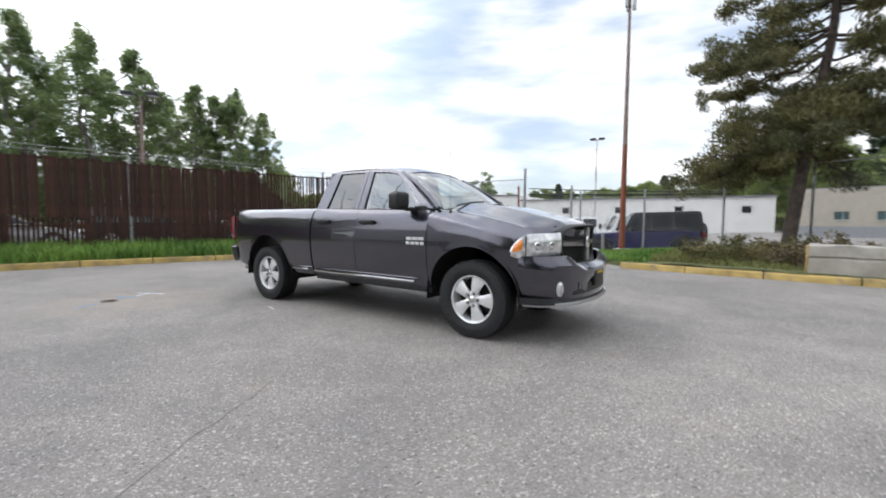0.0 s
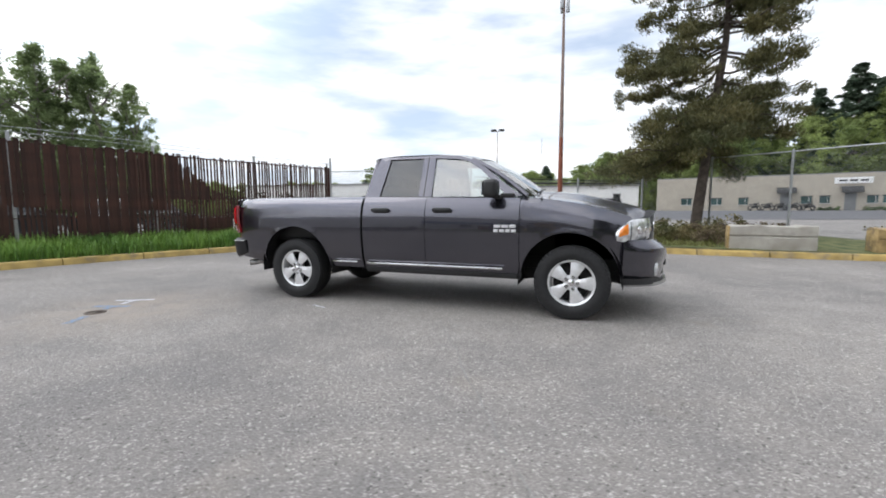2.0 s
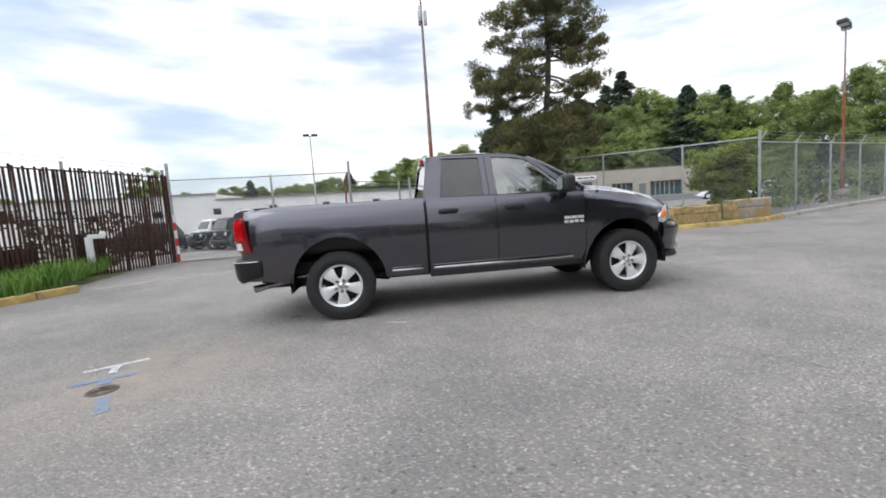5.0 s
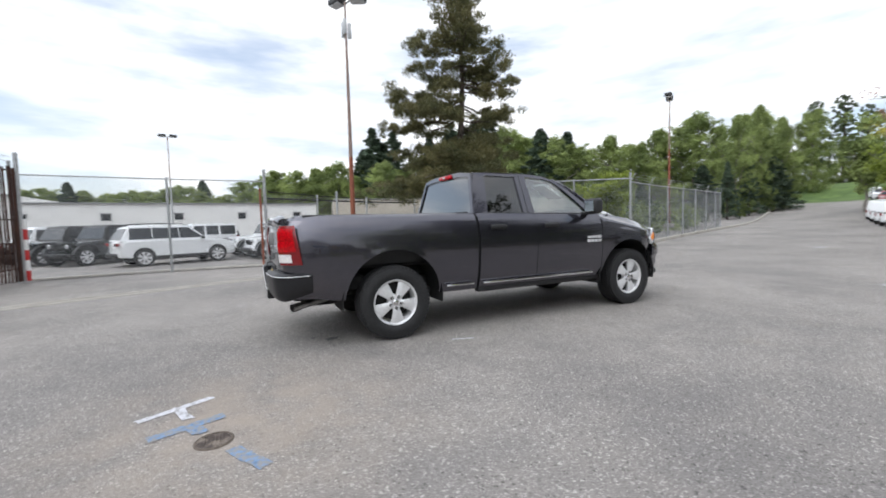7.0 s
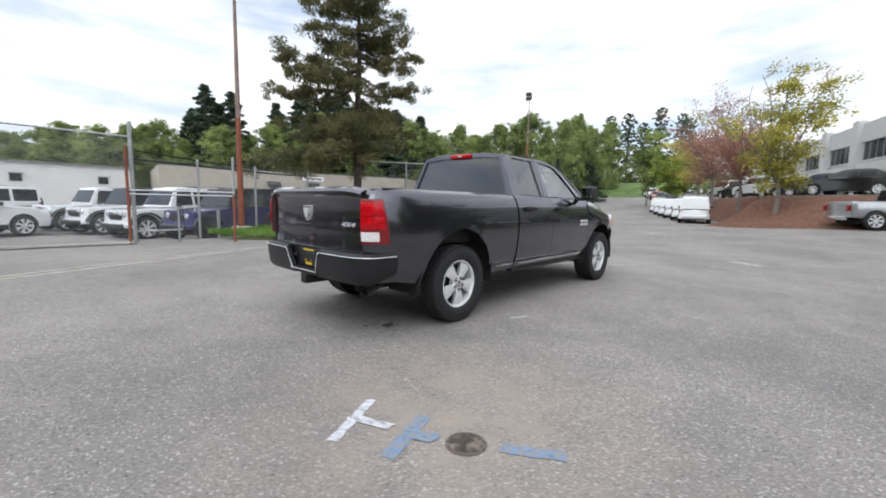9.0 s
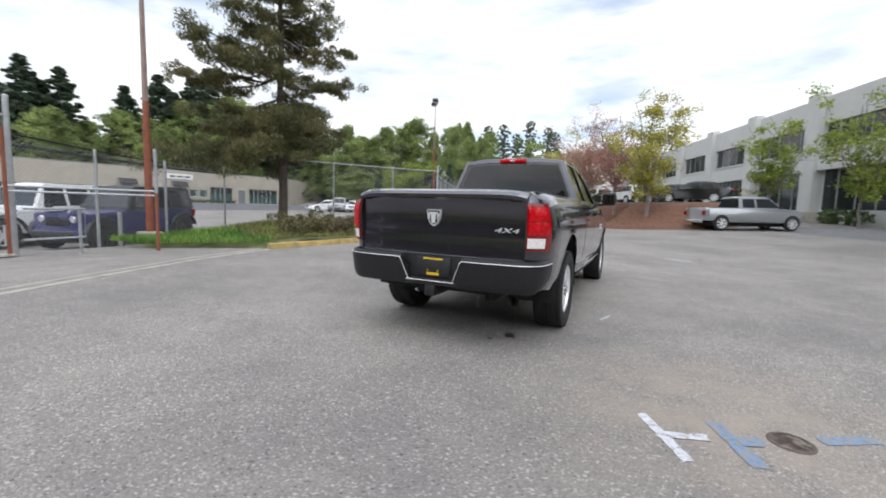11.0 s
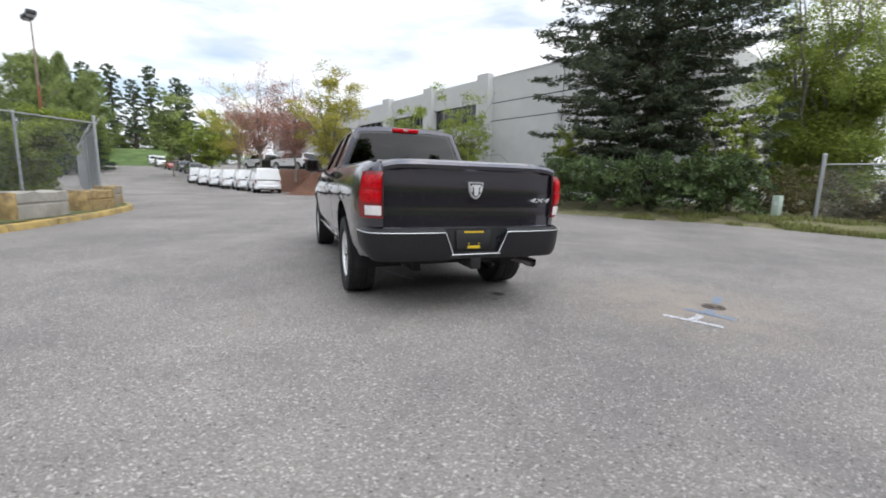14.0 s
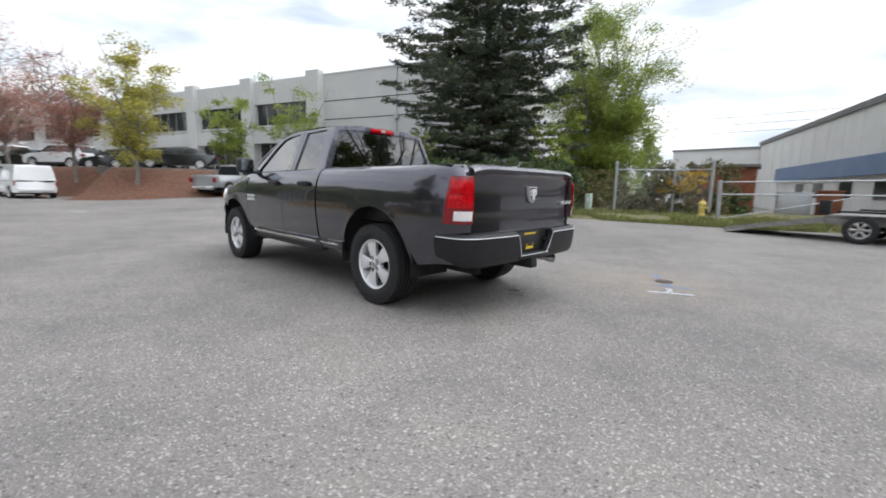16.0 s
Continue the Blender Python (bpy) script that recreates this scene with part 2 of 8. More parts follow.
WHITELENS = material("white_reversing_lens", (0.80, 0.76, 0.76), rough=0.15, vary=0.15, scale=60, coat=0.8)
AMBER = material("amber_lens", (0.75, 0.22, 0.03), rough=0.12, vary=0.2, scale=30, coat=1.0)
WHITE_PAINT = material("white_car_paint", (0.78, 0.79, 0.80), rough=0.28, vary=0.03, coat=1.0)
BLACK_PAINT = material("black_car_paint", (0.012, 0.013, 0.016), rough=0.25, vary=0.1, coat=1.0)
BLUE_PAINT = material("blue_violet_car_paint", (0.028, 0.027, 0.13), rough=0.3, metal=0.3, vary=0.08, coat=1.0)
GREY_PAINT = material("dark_grey_car_paint", (0.032, 0.034, 0.038), rough=0.28, metal=0.7, vary=0.05, coat=1.0)
SILVER_PAINT = material("silver_car_paint", (0.34, 0.35, 0.365), rough=0.28, metal=0.45, vary=0.05, coat=1.0)
RED_PAINT = material("red_car_paint", (0.35, 0.02, 0.02), rough=0.3, vary=0.05, coat=1.0)
YELLOW = material("faded_yellow_paint", (0.42, 0.30, 0.105), rough=0.85, vary=0.3, scale=3, bump=0.35, stain=0.9, stain_color=(0.19, 0.16, 0.12), stain_scale=3.5)
CONCRETE = material("weathered_concrete", (0.36, 0.34, 0.30), rough=0.9, vary=0.15, scale=6, bump=0.4, stain=0.6, stain_color=(0.16, 0.14, 0.11), stain_scale=3)
WALL = material("painted_concrete_wall", (0.50, 0.50, 0.485), rough=0.85, vary=0.05, scale=1.2, bump=0.1, stain=0.15, stain_color=(0.35, 0.34, 0.32), stain_scale=0.6)
TAN_WALL = material("tan_block_wall", (0.40, 0.36, 0.30), rough=0.9, vary=0.08, scale=2, bump=0.1, stain=0.2, stain_color=(0.25, 0.22, 0.18), stain_scale=0.5)
WHITE_WALL = material("white_metal_wall", (0.70, 0.695, 0.68), rough=0.6, vary=0.05, scale=1, stain=0.2, stain_color=(0.5, 0.48, 0.45), stain_scale=0.4)
BLUE_BAND = material("blue_painted_band", (0.15, 0.22, 0.36), rough=0.6, vary=0.08, scale=1)
DOORGREY = material("grey_roller_door", (0.17, 0.175, 0.18), rough=0.5, vary=0.12, scale=3)
ROOF = material("grey_roofing", (0.20, 0.20, 0.20), rough=0.9, vary=0.15, scale=2)
SHOPGLASS = material("teal_shop_glass", (0.045, 0.085, 0.085), rough=0.08, vary=0.3, scale=1.2, coat=0.6)
FORECOURT = material("dark_forecourt_asphalt", (0.105, 0.105, 0.112), rough=0.9, vary=0.25, scale=3, bump=0.2)
PANE = material("dark_window_pane", (0.018, 0.021, 0.025), rough=0.08, vary=0.2, scale=0.5, spec=0.45)
RUST = material("rusty_slat", (0.048, 0.020, 0.0135), rough=0.85, vary=0.4, scale=2.5, rand=0.3, bump=0.3, bump_scale=25, stain=0.6, stain_color=(0.03, 0.018, 0.014), stain_scale=2)
REDPOLE = material("rusted_red_pole", (0.24, 0.075, 0.042), rough=0.8, vary=0.3, scale=4, bump=0.2, stain=0.4, stain_color=(0.12, 0.05, 0.03), stain_scale=4)
GALV = material("galvanised_steel", (0.42, 0.43, 0.44), rough=0.45, metal=0.6, vary=0.15, scale=12)
WIRE = material("fence_wire", (0.20, 0.205, 0.21), rough=0.5, metal=0.5, vary=0.1)
CABLE = material("black_cable", (0.01, 0.01, 0.01), rough=0.7, vary=0.1)
BARK = material("pine_bark", (0.072, 0.056, 0.046), rough=0.95, vary=0.45, scale=7, bump=0.9, bump_scale=18)
GREYBARK = material("grey_bark", (0.20, 0.18, 0.16), rough=0.95, vary=0.35, scale=9, bump=0.6, bump_scale=25)
NEEDLE = material("pine_needles", (0.088, 0.106, 0.044), rough=0.7, vary=0.35, scale=0.9, tint=(0.135, 0.120, 0.050), island=0.35, trans=0.3)
SPRUCE = material("spruce_needles", (0.042, 0.066, 0.040), rough=0.7, vary=0.35, scale=0.8, tint=(0.062, 0.078, 0.038), island=0.4, trans=0.15)
FOREST = material("forest_leaves", (0.165, 0.235, 0.075), rough=0.7, vary=0.4, scale=0.22, tint=(0.26, 0.31, 0.105), island=0.35, rand=0, trans=0.4)
DARKFIR = material("dark_fir_needles", (0.070, 0.102, 0.064), rough=0.75, vary=0.4, scale=0.4, island=0.35, trans=0.25)
PINEFAR = material("far_pine_needles", (0.105, 0.140, 0.075), rough=0.75, vary=0.4, scale=0.4, island=0.35, trans=0.3)
POPLAR = material("poplar_leaves", (0.19, 0.265, 0.115), rough=0.7, vary=0.35, scale=0.4, tint=(0.25, 0.31, 0.145), island=0.3, trans=0.6)
SPRING = material("spring_leaves", (0.19, 0.265, 0.045), rough=0.65, vary=0.3, scale=0.7, tint=(0.28, 0.33, 0.065), island=0.35, trans=0.45)
OLIVELEAF = material("yellow_green_leaves", (0.35, 0.34, 0.06), rough=0.65, vary=0.3, scale=0.8, tint=(0.43, 0.39, 0.085), island=0.35, trans=0.45)
REDLEAF = material("reddish_blossom_leaves", (0.37, 0.185, 0.155), rough=0.7, vary=0.35, scale=0.6, tint=(0.39, 0.21, 0.155), island=0.4, trans=0.3)
HEDGE = material("ivy_leaves", (0.042, 0.074, 0.026), rough=0.6, vary=0.4, scale=1.4, tint=(0.082, 0.122, 0.036), island=0.45, trans=0.15)
SHRUB = material("olive_shrub_leaves", (0.085, 0.105, 0.035), rough=0.7, vary=0.4, scale=1.2, tint=(0.16, 0.13, 0.06), island=0.45, trans=0.2)
DRYBRUSH = material("dry_brush", (0.15, 0.115, 0.07), rough=0.9, vary=0.3, scale=2, island=0.4, trans=0.2)
DARKBRUSH = material("dark_brush_leaves", (0.040, 0.034, 0.022), rough=0.9, vary=0.35, scale=1.5, tint=(0.045, 0.050, 0.024), island=0.4, trans=0.1)
BROOM = material("yellow_broom_flowers", (0.55, 0.36, 0.02), rough=0.7, vary=0.2, scale=4, island=0.3, trans=0.3)
DRYGRASS = material("dry_verge_grass", (0.25, 0.225, 0.085), rough=0.8, vary=0.35, scale=1.2, tint=(0.17, 0.20, 0.06), island=0.4, trans=0.3)
GRASS = material("grass_blades", (0.115, 0.26, 0.040), rough=0.7, vary=0.35, scale=0.9, tint=(0.16, 0.26, 0.05), island=0.4, trans=0.3)
LAWN = material("lawn_grass", (0.060, 0.115, 0.03), rough=0.9, vary=0.4, scale=0.35, tint=(0.10, 0.15, 0.04), bump=0.5, bump_scale=6)
DRYTURF = material("dirt_and_dead_grass", (0.17, 0.135, 0.085), rough=0.95, vary=0.35, scale=4, tint=(0.16, 0.16, 0.07), bump=0.7, bump_scale=25)
TURF = material("turf_soil", (0.060, 0.095, 0.022), rough=0.95, vary=0.4, scale=3, tint=(0.11, 0.11, 0.045), bump=0.6, bump_scale=30)
MULCH = material("red_bark_mulch", (0.145, 0.068, 0.042), rough=0.95, vary=0.45, scale=9, bump=0.9, bump_scale=22, stain=0.5, stain_color=(0.08, 0.05, 0.03), stain_scale=3)
WHITE_MARK = material("white_spray_paint", (0.50, 0.50, 0.53), rough=0.85, vary=0.2, scale=30, stain=1.0, stain_color=(0.235, 0.226, 0.223), stain_scale=26, stain_range=(0.50, 0.68))
FAINT_MARK = material("worn_white_paint", (0.40, 0.40, 0.41), rough=0.9, vary=0.2, scale=20, stain=1.0, stain_color=(0.228, 0.22, 0.217), stain_scale=12, stain_range=(0.42, 0.58))
BLUE_MARK = material("blue_spray_paint", (0.135, 0.215, 0.34), rough=0.85, vary=0.3, scale=25, stain=1.0, stain_color=(0.222, 0.222, 0.228), stain_scale=34, stain_range=(0.40, 0.58))
IRON = material("rusted_cast_iron", (0.070, 0.054, 0.046), rough=0.85, metal=0.1, stain=0.8, stain_color=(0.24, 0.20, 0.165), stain_scale=9, stain_range=(0.5, 0.62), vary=0.4, scale=20, bump=0.4)
OIL = material("oil_stain", (0.02, 0.019, 0.018), rough=0.5, vary=0.3, scale=20)
PLATE_YELLOW = material("dealer_plate_yellow", (0.62, 0.42, 0.02), rough=0.5, vary=0.05)
HYDRANT = material("hydrant_yellow_paint", (0.55, 0.42, 0.11), rough=0.5, vary=0.15, scale=12)
WOOD = material("rusty_red_siding", (0.22, 0.075, 0.035), rough=0.8, vary=0.3, scale=2, stain=0.3)
PLANKGREY = material("weathered_deck", (0.22, 0.21, 0.20), rough=0.85, vary=0.3, scale=6)
LAMPGLASS = material("lamp_lens", (0.55, 0.56, 0.58), rough=0.2, vary=0.1)
SIGNRED = material("red_reflective", (0.50, 0.03, 0.03), rough=0.4, vary=0.1)
SIGNWHITE = material("white_sign", (0.75, 0.75, 0.74), rough=0.5, vary=0.05)

# ---- mesh helpers ----


def finish(bm, name, mat, smooth=True, angle=38):
    me = bpy.data.meshes.new(name)
    bm.to_mesh(me)
    bm.free()
    me.materials.append(mat)
    if smooth:
        me.polygons.foreach_set("use_smooth", [True] * len(me.polygons))
        me.set_sharp_from_angle(angle=radians(angle))
    return me


def part(name, bm, mat, parent=None, label="", smooth=True, angle=38):
    ob = new(name, finish(bm, name, mat, smooth, angle))
    if parent is not None:
        ob.parent = parent
    if label:
        ob["label"] = label
    return ob


def empty(name, m, label, category, group="", kind=""):
    ob = new(name)
    ob.matrix_world = m
    ob.empty_display_size = 0.1
    return tagged(ob, label, category, group, kind)


def rbox(bm, c, s, bevel=0.0, m=None, seg=2):
    ret = bmesh.ops.create_cube(bm, size=1.0, matrix=(m or Matrix()) @ Matrix.LocRotScale(c, None, s))
    vs = ret["verts"]
    if bevel:
        es = list({e for v in vs for e in v.link_edges})
        bmesh.ops.bevel(bm, geom=es, offset=bevel, segments=seg, profile=0.5, affect="EDGES")
    return vs


def lathe(bm, prof, n, m=None, close=False):
    """Turn (radius, along) pairs round the local y axis."""
    m = m or Matrix()
    rings = []
    for k in range(n):
        a = 2 * math.pi * k / n
        rings.append([bm.verts.new(m @ Vector((r * math.cos(a), y, r * math.sin(a)))) for r, y in prof])
    cnt = len(prof)
    for k in range(n):
        p, q = rings[k], rings[(k + 1) % n]
        for i in range(cnt if close else cnt - 1):
            j = (i + 1) % cnt
            bm.faces.new((p[i], p[j], q[j], q[i]))


def tube(bm, pts, r, n=8, caps=True):
    """A tube along points; r is one radius or one for each point."""
    pts = [Vector(p) for p in pts]
    rs = r if isinstance(r, (list, tuple)) else [r] * len(pts)
    rings = []
    for i, p in enumerate(pts):
        d = (pts[min(i + 1, len(pts) - 1)] - pts[max(i - 1, 0)]).normalized()
        a = d.cross(Vector((0, 0, 1)) if abs(d.z) < 0.9 else Vector((1, 0, 0))).normalized()
        b = d.cross(a)
        rings.append([bm.verts.new(p + rs[i] * (math.cos(t) * a + math.sin(t) * b)) for t in (2 * math.pi * k / n for k in range(n))])
    for u, v in zip(rings, rings[1:]):
        for k in range(n):
            bm.faces.new((u[k], v[k], v[(k + 1) % n], u[(k + 1) % n]))
    if caps:
        bm.faces.new(rings[0])
        bm.faces.new(rings[-1][::-1])


def prism(bm, a, b):
    """A solid between two like polygons."""
    va, vb = [bm.verts.new(p) for p in a], [bm.verts.new(p) for p in b]
    bm.faces.new(va)
    bm.faces.new(vb[::-1])
    n = len(va)
    for i in range(n):
        j = (i + 1) % n
        bm.faces.new((va[i], vb[i], vb[j], va[j]))


def grid(bm, fn, us, vs, flip=False):
    rows = [[bm.verts.new(fn(u, v)) for v in vs] for u in us]
    for r, q in zip(rows, rows[1:]):
        for i in range(len(vs) - 1):
            f = (r[i], q[i], q[i + 1], r[i + 1])
            bm.faces.new(f[::-1] if flip else f)
    return rows


def span(a, b, n):
    return [a + (b - a) * i / (n - 1) for i in range(n)]


def lerp_table(tab, x):
    if x <= tab[0][0]:
        return tab[0][1]
    for (x0, y0), (x1, y1) in zip(tab, tab[1:]):
        if x <= x1:
            return y0 + (y1 - y0) * (x - x0) / (x1 - x0)
    return tab[-1][1]


def smooth_step(x):
    x = min(1.0, max(0.0, x))
    return x * x * (3 - 2 * x)


def thick(ob, t, offset=-1.0):
    """Give a sheet its thickness; the open rim stays a crisp edge."""
    me = ob.data
    count = [0] * len(me.edges)
    for poly in me.polygons:
        for li in poly.loop_indices:
            count[me.loops[li].edge_index] += 1
    for edge in me.edges:
        if count[edge.index] < 2:
            edge.use_edge_sharp = True
    md = ob.modifiers.new("thickness", "SOLIDIFY")
    md.thickness, md.offset = t, offset
    return ob


def ground_z(x, y):
    """Height of the ground: level round the truck, rising along the road, the fenced lot a little lower."""
    s = min(x, 40.0) - 7.0
    slope = 0.012 + 0.021 * smooth_step((0.5 - y) / 6.0)
    rise = slope * (s + math.sqrt(s * s + 9.0)) / 2 - 0.006
    far = min(95.0, max(0.0, x - 34.0))
    rise += 0.056 * far * smooth_step(far / 25)
    if x < -12:
        rise = min(rise, 0.0)
    low = -0.28 * smooth_step((y - 9.6) / 4.0) * smooth_step((5.0 - x) / 6.0)
    return rise + low

# ---- the pickup truck ----


def wheel(parent, x, y, r_tyre=0.400, width=0.275, rim_r=0.243, spokes=5, rim_mat=None, name="wheel", detail=True, turn=0.0):
    """A wheel with its outer face towards +y for y > 0: tyre, rim with broad spokes, cap, nuts and brake disc."""
    side = 1 if y > 0 else -1
    hub = new(name)
    hub.parent = parent
    hub.empty_display_size = 0.1
    hub.matrix_local = Matrix.Translation((x, y, r_tyre)) @ Matrix.Diagonal((1, side, 1, 1))
    w = width / 2
    bm = bmesh.new()
    prof = [(rim_r, -w * 0.78), (rim_r + 0.03, -w * 0.93), (r_tyre - 0.075, -w), (r_tyre - 0.022, -w * 0.93), (r_tyre - 0.004, -w * 0.80)]
    for g in (-0.45, -0.15, 0.15, 0.45):
        prof += [(r_tyre, w * (g - 0.11)), (r_tyre, w * (g + 0.11)), (r_tyre - 0.011, w * (g + 0.115)), (r_tyre - 0.011, w * (g + 0.185))]
    prof += [(r_tyre - 0.004, w * 0.80), (r_tyre - 0.022, w * 0.93), (r_tyre - 0.05, w * 0.985), (r_tyre - 0.075, w), (r_tyre - 0.082, w * 1.012),
             (rim_r + 0.03, w * 0.95), (rim_r + 0.008, w * 0.84), (rim_r, w * 0.78)]
    lathe(bm, prof, 56 if detail else 28)
    if detail:
        for k in range(56):
            a = 2 * math.pi * k / 56
            for s in (-1, 1):
                m = Matrix.Rotation(-a, 4, "Y") @ Matrix.Translation((r_tyre - 0.020, s * w * 0.885, 0))
                rbox(bm, (0, 0, 0), (0.026, w * 0.15, 0.026), 0.0, m)
    part("tyre", bm, RUBBER, hub)
    rim_mat = rim_mat or ALLOY
    bm = bmesh.new()
    lathe(bm, [(rim_r - 0.012, -w * 0.75), (rim_r - 0.03, -w * 0.2), (rim_r - 0.024, w * 0.5), (rim_r - 0.014, w * 0.80), (rim_r + 0.002, w * 0.86), (rim_r + 0.008, w * 0.80)], 48)
    face = w * 0.66
    for k in range(spokes):
        a = 2 * math.pi * k / spokes + radians(turn)
        m = Matrix.Rotation(-a, 4, "Y")
        wide = 1.0 if detail else 0.62
        steps = [(0.045, 0.030, 0.002), (0.085, 0.041 * wide, 0.010), (0.15, 0.060 * wide, 0.008), (rim_r - 0.016, 0.083 * wide, -0.004)]
        for lo, hi in zip(steps, steps[1:]):
            a4 = [m @ Vector(p) for p in ((lo[0], face + lo[2], -lo[1]), (lo[0], face + lo[2] + 0.012, -lo[1] * 0.45), (lo[0], face + lo[2] + 0.012, lo[1] * 0.45), (lo[0], face + lo[2], lo[1]),
                                          (lo[0], face - 0.035, lo[1] * 0.8), (lo[0], face - 0.035, -lo[1] * 0.8))]
            b4 = [m @ Vector(p) for p in ((hi[0], face + hi[2], -hi[1]), (hi[0], face + hi[2] + 0.012, -hi[1] * 0.45), (hi[0], face + hi[2] + 0.012, hi[1] * 0.45), (hi[0], face + hi[2], hi[1]),
                                          (hi[0], face - 0.035, hi[1] * 0.8), (hi[0], face - 0.035, -hi[1] * 0.8))]
            prism(bm, a4, b4)
    lathe(bm, [(0.0, face + 0.006), (0.072, face + 0.006), (0.082, face + 0.001), (0.086, face - 0.04), (0.0, face - 0.04)], 30)
    part("rim", bm, rim_mat, hub, angle=30)
    bm = bmesh.new()
    lathe(bm, [(0.0, -0.02), (rim_r - 0.045, -0.02), (rim_r - 0.045, 0.012), (0.0, 0.012)], 32)
    part("brake_disc", bm, DARK, hub)
    if detail:
        bm = bmesh.new()
        lathe(bm, [(0.0, face + 0.030), (0.024, face + 0.028), (0.034, face + 0.022), (0.036, face + 0.010)], 24)
        part("centre_cap", bm, CHROME, hub)
        for k in range(spokes):
            a = 2 * math.pi * k / spokes + radians(turn)
            m = Matrix.Rotation(-a, 4, "Y") @ Matrix.Translation((0.066, 0, 0))
            # dark disc on the spoke face in place of the shaded nut hole
            bm = bmesh.new()
            lathe(bm, [(0.0, face + 0.0225), (0.017, face + 0.0225), (0.018, face + 0.010)], 12, m)
            seat = part("nut_seat", bm, DARK, hub)
            bm = bmesh.new()
            lathe(bm, [(0.0, face + 0.032), (0.008, face + 0.032), (0.0105, face + 0.026), (0.0105, face + 0.010)], 6, m)
            part("wheel_nut", bm, STEEL, seat)
    return hub


BODY_TUCK = [(0.40, 0.095), (0.48, 0.070), (0.56, 0.046), (0.63, 0.026), (0.65, 0.025), (0.80, 0.008), (0.90, 0.0), (0.98, 0.0), (1.06, 0.003), (1.13, 0.011), (1.19, 0.024), (1.24, 0.041), (1.285, 0.062), (1.32, 0.083), (1.345, 0.100), (1.375, 0.125)]


def plan_point(tab, s):
    """Point and outward normal at the share s of a plan line of (x, y) pairs (smoothly interpolated)."""
    n = len(tab) - 1
    f = min(max(s, 0.0), 1.0) * n
    i = min(int(f), n - 1)
    t = f - i
    p0, p1, p2, p3 = (Vector(tab[max(0, min(n, i + k))]) for k in (-1, 0, 1, 2))
    p = 0.5 * (2 * p1 + (p2 - p0) * t + (2 * p0 - 5 * p1 + 4 * p2 - p3) * t * t + (3 * p1 - p0 - 3 * p2 + p3) * t ** 3)
    d = 0.5 * ((p2 - p0) + 2 * (2 * p0 - 5 * p1 + 4 * p2 - p3) * t + 3 * (3 * p1 - p0 - 3 * p2 + p3) * t * t)
    d.normalize()
    return p, Vector((-d.y, d.x)) if d.x > 0 else Vector((d.y, -d.x)) if d.x < 0 else Vector((math.copysign(1, p.x), 0))


def side_panel(name, mat, parent, side, cols, zb, zt, tuck, rows=14, flare=None, label=""):
    """A body panel: columns of (x, y, nx, ny), from zb(x) up to zt(x), pulled in by tuck(x, z)."""
    bm = bmesh.new()
    grid_rows = []
    for x, y, nx, ny in cols:
        col = []
        lo, hi = zb(x), zt(x)
        for k in range(rows):
            z = lo + (hi - lo) * k / (rows - 1)
            t = tuck(x, z) - (flare(x, z) if flare else 0)
            col.append(bm.verts.new((x - nx * t, side * (y - ny * t), z)))
        grid_rows.append(col)
    for a, b in zip(grid_rows, grid_rows[1:]):
        for i in range(rows - 1):
            f = (a[i], b[i], b[i + 1], a[i + 1])
            bm.faces.new(f)
    bmesh.ops.recalc_face_normals(bm, faces=bm.faces)
    probe = bm.faces[len(bm.faces) // 2]
    if probe.normal.y * side < 0:
        bmesh.ops.reverse_faces(bm, faces=bm.faces)
    return thick(part(name, bm, mat, parent, label, angle=50), 0.018)


def arch_columns(x0, x1, cx, r, y=1.0, n=26, extra=10):
    """Columns along x with more of them round a wheel arch."""
    xs = set(round(v, 4) for v in span(x0, x1, extra))
    xs |= set(round(cx + r * math.cos(math.pi * k / n), 4) for k in range(n + 1))
    xs |= {round(cx - r - 0.004, 4), round(cx + r + 0.004, 4)}
    lo, hi = min(x0, x1), max(x0, x1)
    return [(x, y, 0.0, 1.0) for x in sorted(v for v in xs if lo <= v <= hi)]


def arch_bottom(x, cx, cz, r, base):
    d = abs(x - cx)
    return max(base, cz + math.sqrt(max(0.0, r * r - d * d))) if d < r else base


